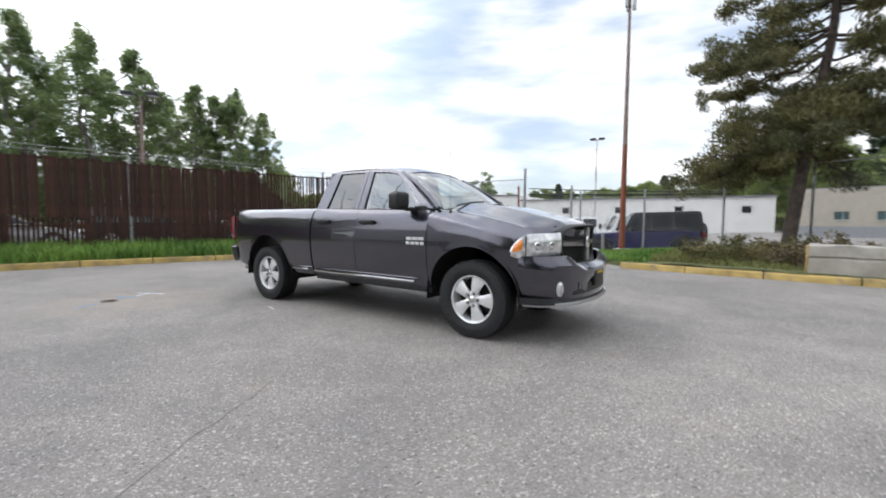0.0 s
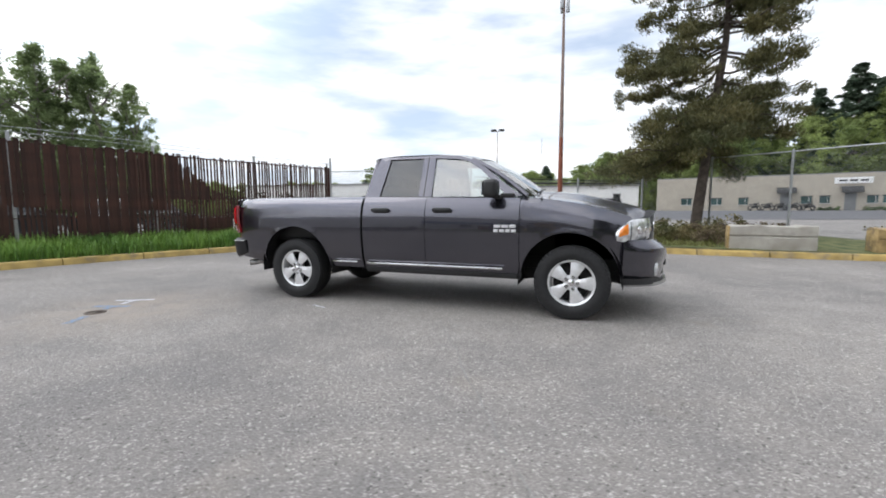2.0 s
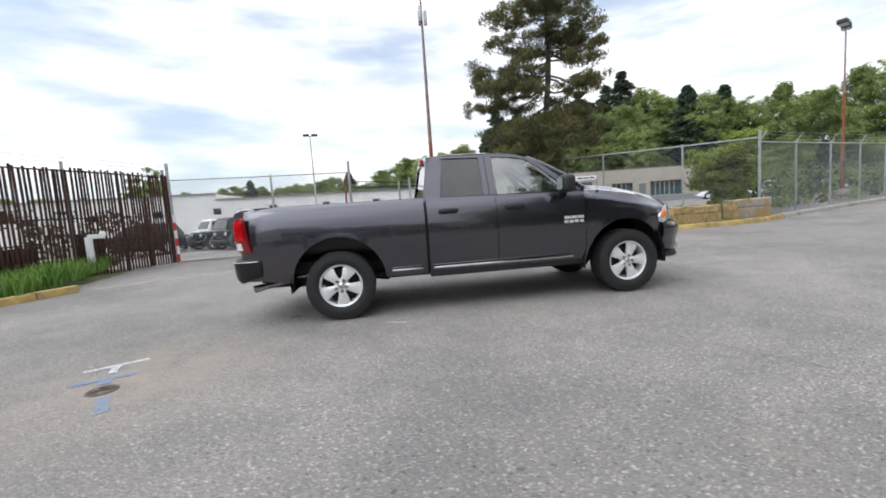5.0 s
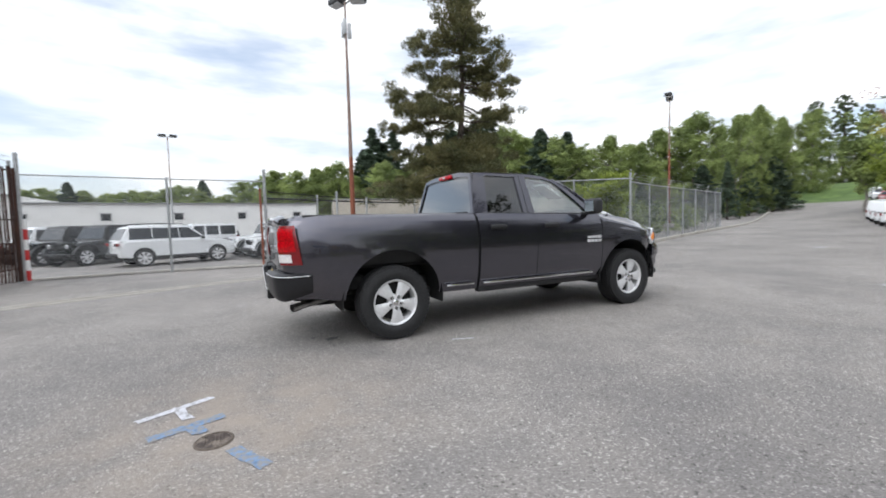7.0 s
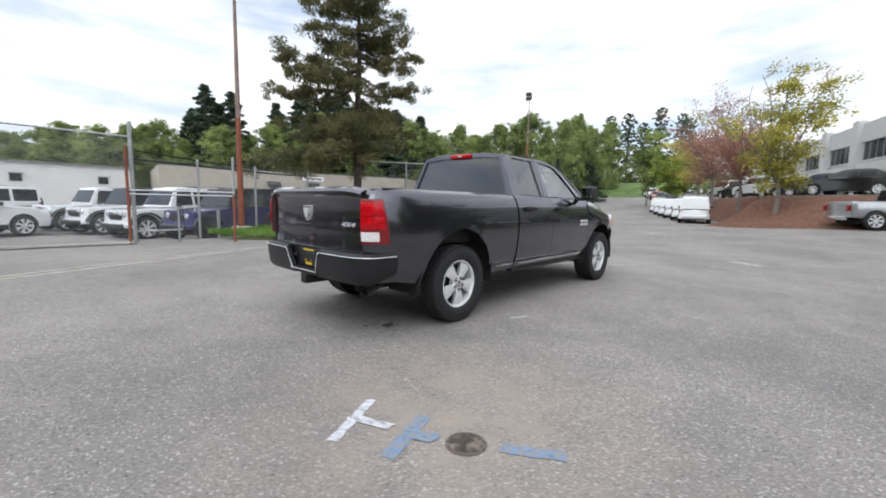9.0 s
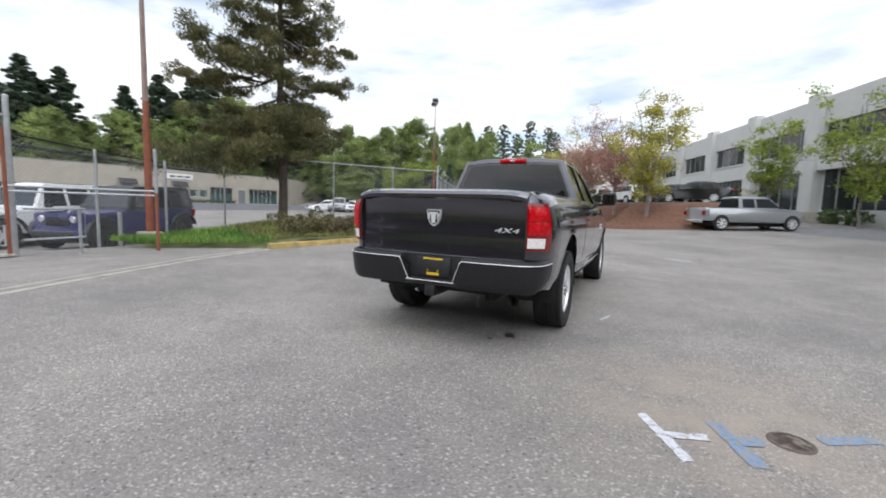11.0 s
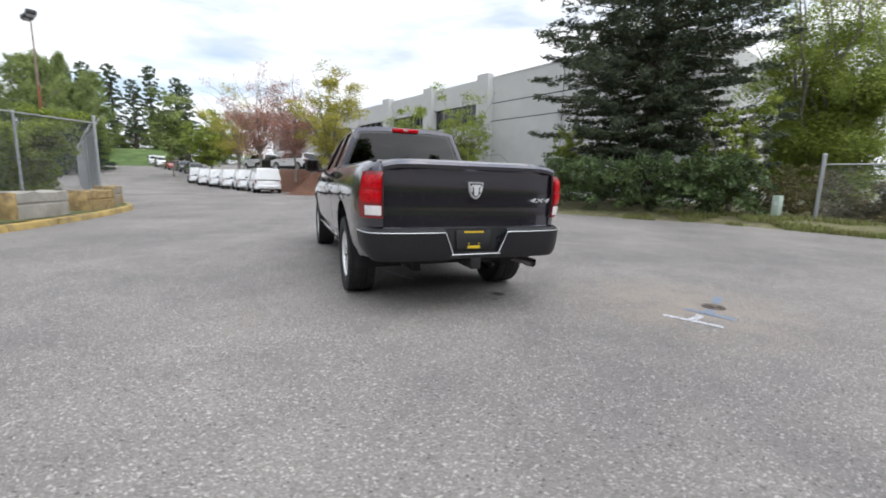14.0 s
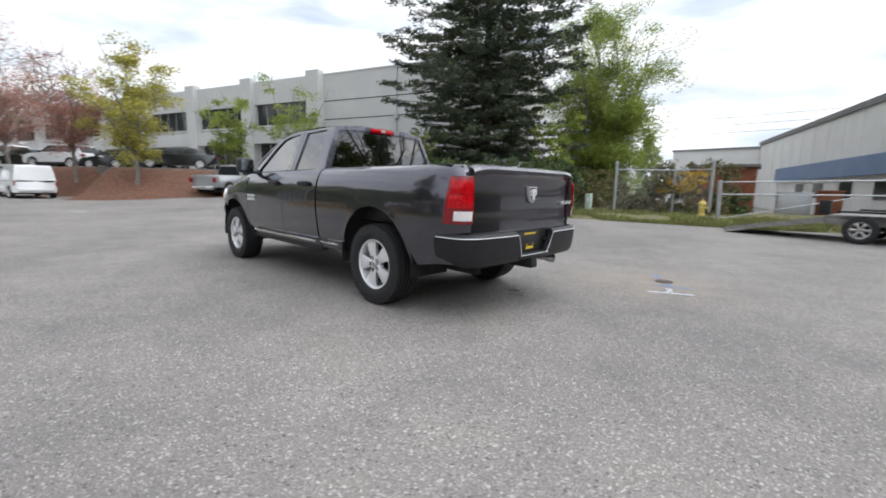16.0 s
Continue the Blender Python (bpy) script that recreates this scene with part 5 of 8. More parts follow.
def far_lawn():
    """Grassy bank across the end of the road."""
    def pt(a, k):
        d = 86.0 + 18.0 * k
        x, y = -4.0 + d * math.cos(radians(a)), -3.0 + d * math.sin(radians(a))
        return (x, y, ground_z(x, y) - 0.1 + 2.8 * smooth_step(k) + 0.25 * noise.noise(Vector((x * 0.2, y * 0.2, 3))))
    patch("far_lawn", pt, span(14.5, 29.0, 24), span(0, 1, 9), LAWN, "bright green lawn bank at the road's end", "lawn")


far_lawn()


OFFICE_ASPHALT = material("newer_dark_asphalt", (0.135, 0.135, 0.142), rough=0.9, vary=0.18, scale=2.5, tint=(0.15, 0.148, 0.15), bump=0.25, bump_scale=90)


def office_forecourt():
    a, b, c, d = Vector((12.9, -12.6)), Vector((24.2, -5.0)), Vector((29.2, -15.4)), Vector((17.5, -22.5))

    def pt(u, v):
        p = (a.lerp(b, u)).lerp(d.lerp(c, u), v)
        p += Vector((-0.55, 0.83)) * 0.25 * noise.noise(Vector((u * 9, 1, 3))) * (1 - v)
        return (p.x, p.y, ground_z(p.x, p.y) - 0.025 + 0.06 * smooth_step(v * 6))
    patch("office_forecourt", pt, span(0, 1, 40), span(0, 1, 14), OFFICE_ASPHALT, "newer dark asphalt yard before the office", "forecourt")


office_forecourt()


def right_verge():
    edge = [(13.6, -9.0), (11.0, -8.5), (8.0, -8.95), (6.0, -10.0), (4.2, -12.0), (2.4, -12.6), (0.0, -12.85), (-2.6, -13.1), (-5.0, -14.2), (-9.0, -15.8)]
    back = [(15.0, -14.0), (13.5, -18.0), (11.0, -20.0), (8.0, -21.0), (6.0, -21.0), (3.0, -21.0), (0.0, -21.0), (-3.0, -21.0), (-6.0, -21.0), (-10.0, -21.0)]
    a, b = along(edge, 0.5), along(back, 0.5)
    n = len(a)
    b = [b[round(i * (len(b) - 1) / (n - 1))] for i in range(n)]

    def pt(i, v):
        i = int(i)
        q = a[i] + (b[i] - a[i]) * v
        return (q.x, q.y, ground_z(q.x, q.y) - 0.02 + 0.16 * smooth_step(v * 6) + 0.14 * smooth_step(v * 2.5) + 0.05 * noise.noise(Vector((q.x * 0.8, q.y * 0.8, 4))))
    patch("roadside_verge", pt, range(n), [0, 0.015, 0.04, 0.08, 0.14, 0.22, 0.34, 0.5, 0.7, 1.0], DRYTURF, "scruffy grass and dirt verge below the hedge", "verge")


right_verge()

# ---- fences ----


def wire_panel(bm, a, b, z0a, z0b, h, pitch=0.075, r=0.0023):
    """Chain-link wires between two posts, as fine crossing strips."""
    a, b = Vector(a), Vector(b)
    L = (b - a).length
    d = (b - a) / L
    n = Vector((-d.y, d.x)) * r
    k = -h
    while k < L:
        for s in (1, -1):
            u0, v0, u1, v1 = k, 0.0, k + h, h
            if u0 < 0:
                v0, u0 = -u0, 0.0
            if u1 > L:
                v1, u1 = v1 - (u1 - L), L
            if v1 - v0 < 0.03:
                continue
            w0, w1 = (v0, v1) if s > 0 else (h - v0, h - v1)
            z0 = z0a + (z0b - z0a) * u0 / L
            z1 = z0a + (z0b - z0a) * u1 / L
            p, q = a + d * u0, a + d * u1
            bm.faces.new([bm.verts.new(c) for c in ((p.x - n.x, p.y - n.y, z0 + w0 - r), (q.x - n.x, q.y - n.y, z1 + w1 - r), (q.x + n.x, q.y + n.y, z1 + w1 + r), (p.x + n.x, p.y + n.y, z0 + w0 + r))])
        k += pitch


def chain_fence(label, pts, height, post_r=0.035, base=None, ends=(0.0, 0.0), barbed=True, rail=True, lean=0.0, pitch=0.075):
    root = empty("chain_link_fence", pose(0, 0, 0), label, "fence", kind="structure")
    base = base or (lambda x, y: ground_z(x, y))
    tops = []
    for i, (x, y) in enumerate(pts):
        z = base(x, y)
        extra = ends[0] if i == 0 else ends[1] if i == len(pts) - 1 else 0.0
        rr = post_r * (1.35 if extra else 1.0)
        bm = bmesh.new()
        tube(bm, [(x, y, z - 0.1), (x, y, z + height + 0.03 + extra)], rr, 10)
        lathe(bm, [(0.0, 0.03), (rr * 0.9, 0.022), (rr * 1.12, 0.0), (rr * 1.12, -0.03)], 10, Matrix.Translation((x, y, z + height + 0.03 + extra)) @ Matrix.Rotation(radians(90), 4, "X"))
        post = part("post", bm, GALV, root)
        if barbed:
            bm = bmesh.new()
            tube(bm, [(x, y, z + height), (x + lean * 0.25, y - 0.12, z + height + 0.36)], 0.016, 6)
            part("barb_arm", bm, GALV, post)
        tops.append((x, y, z + height))
    if rail:
        for a, b in zip(tops, tops[1:]):
            bm = bmesh.new()
            tube(bm, [a, b], 0.021, 8)
            part("top_rail", bm, GALV, root)
    if barbed:
        for k in (0.12, 0.24, 0.35):
            bm = bmesh.new()
            tube(bm, [(x + lean * 0.25 * k / 0.36, y - 0.12 * k / 0.36, z + k) for x, y, z in tops], 0.004, 4)
            part("barbed_wire", bm, GALV, root)
    for a, b in zip(pts, pts[1:]):
        bm = bmesh.new()
        wire_panel(bm, a, b, base(*a) + 0.04, base(*b) + 0.04, height - 0.05, pitch)
        part("wire_mesh", bm, WIRE, root, smooth=False)
    return root


bedz = lambda x, y: ground_z(x, y)
chain_fence("galvanised chain-link fence with barbed wire along the road", [(12.15, 7.65), (15.0, 8.9), (17.9, 10.0), (20.8, 11.1), (23.7, 12.2), (26.6, 13.3), (29.5, 14.4), (31.5, 15.2)], 2.75, ends=(0.35, 0.0), lean=0.6)
chain_fence("galvanised chain-link fence behind the pine tree", [(5.7, 11.2), (7.6, 10.2), (10.1, 8.9), (12.15, 7.65)], 2.85, base=lambda x, y: ground_z(x, y) + 0.05, barbed=False)
chain_fence("chain-link fence closing the car storage lot", [(-8.27, 9.14), (-5.13, 9.58), (-2.45, 9.75)], 2.75, ends=(0.5, 0.35), barbed=False, base=lambda x, y: 0.0, pitch=0.06)
chain_fence("low chain-link fence beside the light pole", [(-2.45, 9.75), (-0.65, 10.55), (1.35, 11.15), (3.6, 11.6), (5.7, 11.2)], 2.35, barbed=False, rail=False, pitch=0.09)


def slat_fence():
    root = empty("slat_fence", pose(0, 0, 0), "tall rusty brown privacy slat fence, gappy and stained", "fence", kind="structure")
    line = along(FENCE_LEFT, 0.098)
    rng = random.Random(4)
    H = 2.93
    meshes = {}

    def slat_mesh(w, h0, h1, mat):
        key = (w, round(h0, 2), round(h1, 2), mat.name)
        if key not in meshes:
            bm = bmesh.new()
            rbox(bm, (0, 0, (h0 + h1) / 2), (w, 0.012, h1 - h0), 0)
            for v in bm.verts:
                v.co.y += 0.02 * math.sin(v.co.z * 2 + 40 * w)
            meshes[key] = finish(bm, "slat", mat, False)
        return meshes[key]

    ang = [math.atan2(b.y - a.y, b.x - a.x) for a, b in zip(line, line[1:])]
    rest = bmesh.new()
    count = 0

    def pieces(t, i):
        """Slats at the run t from the gate end: (width, bottom, top, material, shift)."""
        jag = 0.03 * rng.randrange(0, 4)
        if t < 6.7:
            out = [(0.056 if i % 17 else 0.09, 0.03, H - jag, RUST, 0.0)]
            if 3.9 < t < 5.7:
                if t > 4.3:
                    top = 1.75 + 0.04 * rng.randrange(0, 3) + (H - 1.75) * round(8 * max(0.0, t - 4.5) / 1.2) / 8
                    out.append((0.098, 1.53, min(top, H - jag), RUST, 0.0))
                if t < 5.3:
                    out.append((0.098, 0.22, 0.96, RUST, 0.0))
            elif t >= 5.7:
                out.append((0.098, 1.20, H - jag, RUST, 0.0))
            elif 2.3 < t < 3.0:
                out.append((0.098, 0.30, 1.20, RUST, 0.0))
            elif t < 3.9 and noise.noise(Vector((t * 3.1, 7.0, 2))) > 0.33:
                out.append((0.098, 0.05, 2.2, RUST, 0.0))
            return out
        if 7.9 < t < 14.2:
            top = 1.28 + 0.06 * math.floor(2 * noise.noise(Vector((t * 0.7, 0.0, 4))))
            return [(0.096, top, H - jag, RUST, 0.0), (0.066 if rng.random() < 0.7 else 0.098, 0.03, top, RUST, 0.0)]
        return [(0.098, 0.03, H - jag, RUST, 0.0)]

    for i, (p, a) in enumerate(zip(line, ang)):
        z = ground_z(p.x, p.y)
        t = i * 0.098
        for w, h0, h1, mat, off in pieces(t, i):
            if rng.random() < 0.01:
                continue
            m = Matrix.Translation((p.x + off * math.cos(a), p.y + off * math.sin(a), z)) @ Matrix.Rotation(a + rng.uniform(-0.2, 0.2), 4, "Z") @ Matrix.Rotation(rng.uniform(-0.010, 0.010), 4, "Y")
            if count >= 300:
                rbox(rest, (0, 0, (h0 + h1) / 2), (w, 0.012, h1 - h0), 0, m)
                continue
            ob = new("slat", slat_mesh(w, h0, h1, mat))
            ob.parent = root
            ob.matrix_local = m
            count += 1
    tagged(part("slat_run", rest, RUST, root, smooth=False), kind="stuff")
    # posts, rails
    for i in range(0, len(line) - 1, 31):
        p = line[i]
        bm = bmesh.new()
        tube(bm, [(p.x - 0.07, p.y, -0.2), (p.x - 0.07, p.y, H + 0.15)], 0.04, 8)
        part("post", bm, GALV, root)
    for z in (0.35, 1.0, 1.6, 2.84):
        bm = bmesh.new()
        tube(bm, [(p.x - 0.05, p.y, z) for p in line[::10]], 0.022, 6)
        part("rail", bm, RUST, root)
    for z in (3.06, 3.18):
        bm = bmesh.new()
        tube(bm, [(p.x - 0.05, p.y, z + 0.02 * math.sin(k)) for k, p in enumerate(line[::10])], 0.006, 4)
        part("barbed_wire", bm, GALV, root)


slat_fence()


def pipe_gate():
    g = empty("pipe_gate", pose(0, 0, 0), "open galvanised pipe gate with a red-painted post", "gate")
    for (x, y), h, mat, r, lab in (((-2.60, 9.55), 2.5, REDPOLE, 0.035, "rust-red gate post"), ((-0.35, 8.62), 1.35, REDPOLE, 0.035, "rust-red lower post"), ((-1.55, 9.3), 0.95, GALV, 0.03, ""), ((0.05, 11.0), 0.9, GALV, 0.05, "short steel bollard")):
        bm = bmesh.new()
        z = ground_z(x, y)
        tube(bm, [(x, y, z - 0.1), (x, y, z + h)], r, 10)
        part("gate_post", bm, mat, g, lab)
    bm = bmesh.new()
    tube(bm, [(-0.35, 8.62, 1.3), (-0.35, 8.62, 2.35)], 0.035, 10)
    part("gate_post", bm, GALV, g)
    for z in (1.38, 1.28):
        bm = bmesh.new()
        tube(bm, [(-2.58, 9.5, z), (-0.36, 8.63, z)], 0.022, 8)
        part("gate_rail", bm, GALV, g)
    bm = bmesh.new()
    tube(bm, [(-2.55, 9.02, 0.35), (-1.5, 9.2, 0.35), (-1.5, 9.2, 0.95), (-2.55, 9.02, 0.95)], 0.022, 8)
    part("gate_frame", bm, GALV, g)
    for k in range(2):
        bm = bmesh.new()
        pts = [Vector((-2.35, 9.88, 2.20 + 0.22 * k)), Vector((-0.62, 10.60, 2.18 + 0.16 * k)), Vector((2.10, 11.70, 2.16 + 0.10 * k)), Vector((3.6, 11.66, 2.15 + 0.06 * k))]
        tube(bm, pts, 0.034 - 0.016 * k, 6)
        part("guard_cable", bm, CABLE, g, "thick black cable strung between posts")


pipe_gate()


def striped_post():
    b = empty("marker_post", pose(-8.1, 8.85, 0), "red and white banded marker post leaning on the fence", "post")
    for k in range(6):
        bm = bmesh.new()
        tube(bm, [(0, 0, 0.05 + 0.26 * k), (0, 0, 0.05 + 0.26 * (k + 1))], 0.045, 10)
        part("band", bm, SIGNRED if k % 2 == 0 else SIGNWHITE, b)


striped_post()


def barrier(p, q, h, w, mat, end_mat, label, base):
    p, q = Vector(p), Vector(q)
    L = (q - p).length
    a = math.atan2(q.y - p.y, q.x - p.x)
    c = (p + q) / 2
    r = empty("concrete_barrier", pose(c.x, c.y, ground_z(c.x, c.y) + base, 0, 0, math.degrees(a)), label, "barrier", "concrete barriers by the kerb")
    bm = bmesh.new()
    prof = [(-w / 2, 0.0), (-w / 2, h * 0.52), (-w / 2 + 0.03, h * 0.55), (-w / 2 + 0.03, h * 0.60), (-w / 2, h * 0.63), (-w / 2 + 0.01, h - 0.02), (-w / 2 + 0.03, h), (w / 2 - 0.03, h), (w / 2, h - 0.03), (w / 2, 0.0)]
    rows = []
    for x in span(-L / 2 + 0.04, L / 2, 16):
        rows.append([bm.verts.new((x, y + 0.025 * noise.noise(Vector((x * 2.5, y, z * 3))), z + (0.035 if z > h - 0.06 else 0.012) * noise.noise(Vector((x * 3.5, y * 3, z + a))))) for y, z in prof])
    for s, t in zip(rows, rows[1:]):
        for i in range(len(prof)):
            j = (i + 1) % len(prof)
            bm.faces.new((s[i], t[i], t[j], s[j]))
    bm.faces.new(rows[0])
    bm.faces.new(rows[-1][::-1])
    bmesh.ops.recalc_face_normals(bm, faces=bm.faces)
    part("block", bm, mat, r)
    bm = bmesh.new()
    rbox(bm, (-L / 2 + 0.02, 0, h * 0.49), (0.05, w + 0.012, h * 0.97), 0.015)
    part("painted_end", bm, end_mat, r)


STAINED_YELLOW = material("stained_yellow_block", (0.36, 0.255, 0.115), rough=0.95, vary=0.4, scale=5, bump=0.6, stain=0.9, stain_color=(0.13, 0.10, 0.075), stain_scale=4.5)
barrier((5.2, 7.05), (6.95, 6.82), 0.62, 0.42, CONCRETE, STAINED_YELLOW, "weathered grey concrete barrier with a yellow end", 0.14)

# ---- poles ----
POLEGREY = material("weathered_grey_brown_pole", (0.235, 0.165, 0.14), rough=0.7, vary=0.25, scale=3)



BLOTCHED = material("yellow_blotched_concrete", (0.33, 0.305, 0.26), rough=0.95, vary=0.25, scale=6, bump=0.6, stain=0.9, stain_color=(0.36, 0.235, 0.085), stain_scale=3.2, stain_range=(0.46, 0.58))
barrier((8.0, 6.84), (9.65, 6.76), 0.58, 0.46, STAINED_YELLOW, STAINED_YELLOW, "rust-stained concrete block barrier with a yellow end", 0.12)

barrier((10.35, 6.98), (11.9, 7.2), 0.66, 0.50, BLOTCHED, STAINED_YELLOW, "yellow-stained concrete block with pale top", 0.12)


def light_pole(x, y, base, split, h, label, r0=0.13, heads=((0.35, 0.1),), box_z=None, low=REDPOLE, z=None):
    z = ground_z(x, y) if z is None else z
    p = empty("light_pole", pose(x, y, z), label, "light pole", "light poles")
    bm = bmesh.new()
    rbox(bm, (0, 0, base / 2), (0.5, 0.5, base), 0.04)
    part("footing", bm, CONCRETE, p)
    rr = lambda q: r0 * (1 - 0.68 * q / h)
    bm = bmesh.new()
    tube(bm, [(0, 0, base), (0, 0, split)], [rr(base), rr(split)], 14)
    part("lower_shaft", bm, low, p, "rust-red lower shaft")
    bm = bmesh.new()
    tube(bm, [(0, 0, split), (0, 0, h)], [rr(split), rr(h)], 14)
    part("upper_shaft", bm, POLEGREY, p)
    for dx, dy in heads:
        bm = bmesh.new()
        tube(bm, [(0, 0, h - 0.1), (dx * 0.6, dy * 0.6, h + 0.12)], 0.03, 6)
        a = math.atan2(dy, dx)
        rbox(bm, (math.hypot(dx, dy), 0, h + 0.12), (0.62, 0.42, 0.24), 0.06, Matrix.Rotation(a, 4, "Z"))
        hd = part("lamp_head", bm, PLASTIC, p)
        bm = bmesh.new()
        rbox(bm, (math.hypot(dx, dy), 0, h - 0.01), (0.5, 0.34, 0.02), 0, Matrix.Rotation(a, 4, "Z"))
        part("lamp_lens", bm, LAMPGLASS, hd)
    if box_z:
        bm = bmesh.new()
        for k in range(3):
            rbox(bm, (0.14 * math.cos(2.1 * k), 0.14 * math.sin(2.1 * k), box_z + 0.05 * k), (0.12, 0.12, 0.55), 0.02)
        part("antenna_box", bm, GALV, p)
    return p


light_pole(0.72, 10.85, 0.35, 3.9, 9.65, "tall light pole, rust-red below and grey above, with antenna", 0.105, ((0.45, -0.2), (-0.2, 0.4)), 8.6)
light_pole(22.6, 13.3, 0.3, 5.2, 8.5, "rust-red light pole with a grey top behind the fence", 0.09, ((-0.4, -0.2), (0.4, 0.3)), z=0.5)
light_pole(-9.1, 43.6, 0.3, 6.0, 10.6, "slim grey light pole in the storage lot", 0.11, ((-0.45, 0.1), (0.45, 0.2)), low=GALV)
light_pole(-24.9, 5.6, 0.3, 3.0, 8.4, "rust-brown light pole behind the slat fence", 0.16, ((-0.5, -0.5), (0.6, 0.4)))

# ---- buildings ----


def wall_block(name, pts, z0, z1, mat, parent, label=""):
    bm = bmesh.new()
    prism(bm, [(x, y, z0) for x, y in pts], [(x, y, z1) for x, y in pts])
    bmesh.ops.recalc_face_normals(bm, faces=bm.faces)
    return part(name, bm, mat, parent, label, smooth=False)


def box_on(name, o, d, n, u0, u1, z0, z1, w0, w1, mat, parent, label="", bevel=0.0):
    """A block on a facade: along d from u0 to u1, out along n from w0 to w1."""
    o, d, n = Vector(o), Vector(d), Vector(n)
    a = [o + d * u0 + n * w0, o + d * u1 + n * w0, o + d * u1 + n * w1, o + d * u0 + n * w1]
    return wall_block(name, [(p.x, p.y) for p in a], z0, z1, mat, parent, label)


def office():
    b = empty("office_building", pose(0, 0, 0), "two-storey pale grey tilt-up concrete office building", "building")
    o = Vector((29.6, -16.25))
    d = Vector((0.947, 0.321)).normalized()
    n = Vector((-d.y, d.x))
    zr, z0 = 10.65, 0.0
    L0, L1 = -18.0, 54.0
    bay = 8.17
    pts = [o + d * L0, o + d * L1, o + d * L1 - n * 24, o + d * L0 - n * 24]
    wall_block("wall", [(p.x, p.y) for p in pts], z0, zr, WALL, b)
    box_on("roof_edge", o, d, n, L0, L1, zr, zr + 0.10, -24, 0.04, WALL, b)
    # reveals on the plain stretch
    for z in (8.4, 6.85):
        box_on("reveal", o, d, n, L0, -0.6, z, z + 0.07, 0.0, 0.012, PANE, b)
    for u in (-8.2,):
        box_on("reveal", o, d, n, u, u + 0.05, 1.0, zr, 0.0, 0.012, PANE, b)
    for k in range(8):
        u = k * bay
        box_on("pilaster", o, d, n, u - 0.70, u + 0.70, z0, zr + 0.32, 0.0, 0.75, WALL, b)
        if k == 7:
            continue
        u0, u1 = u + 0.70, u + bay - 0.70
        # the bay stands back between a parapet, a floor band and a plinth
        win = box_on("upper_window", o, d, n, u0 + 0.15, u1 - 0.1, 6.70, 8.60, 0.0, 0.05, PANE, b, "dark strip of upper windows")
        for q in range(1, 5):
            uu = u0 + (u1 - u0) * q / 5
            box_on("mullion", o, d, n, uu - 0.03, uu + 0.03, 6.70, 8.60, 0.05, 0.09, GALV, win)
        box_on("sill", o, d, n, u0, u1, 6.52, 6.70, 0.0, 0.14, WALL, win)
        box_on("parapet", o, d, n, u0, u1, 8.60, zr, 0.0, 0.30, WALL, b)
        box_on("floor_band", o, d, n, u0, u1, 5.0, 6.3, 0.0, 0.55, WALL, b)
        low = box_on("lower_window", o, d, n, u0 + 0.3, u1 - 0.3, 1.9, 5.0, 0.0, 0.05, PANE, b, "dark recessed ground-floor glazing")
        for q in range(1, 4):
            uu = u0 + (u1 - u0) * q / 4
            box_on("mullion", o, d, n, uu - 0.04, uu + 0.04, 1.9, 5.0, 0.05, 0.10, GALV, low)
        box_on("plinth", o, d, n, u0, u1, 0.4, 1.75, 0.0, 0.45, WALL, b)
    # entrance stairs in the first bay
    for k in range(6):
        box_on("step", o, d, n, 4.4 + 0.32 * k, 6.5, 0.5 + 0.19 * k, 0.56 + 0.19 * (k + 1), 0.8, 2.2, CONCRETE, b)
    # fire stair with a dark landing on the plain wall
    box_on("landing", o, d, n, -3.0, -1.0, 2.75, 2.92, 0.0, 1.3, ROOF, b, "dark steel stair landing")
    for k in range(9):
        box_on("stair_tread", o, d, n, -3.0 - 0.30 * (k + 1), -2.98 - 0.30 * k, 2.55 - 0.20 * k, 2.62 - 0.20 * k, 0.15, 1.2, ROOF, b)
    bm = bmesh.new()
    tube(bm, [o.to_3d() + Vector((d.x * u + n.x * 1.2, d.y * u + n.y * 1.2, z)) for u, z in ((-5.8, 0.9), (-3.0, 2.75))], 0.10, 6)
    part("stair_stringer", bm, ROOF, b)
    bm = bmesh.new()
    tube(bm, [o.to_3d() + Vector((d.x * u + n.x * 1.25, d.y * u + n.y * 1.25, z)) for u, z in ((-5.8, 1.9), (-3.0, 3.75), (-1.0, 3.75), (-1.0, 2.9))], 0.025, 6)
    part("stair_rail", bm, ROOF, b)
    box_on("wall_lamp", o, d, n, -8.4, -8.0, 6.6, 6.95, 0.0, 0.35, GALV, b)


office()


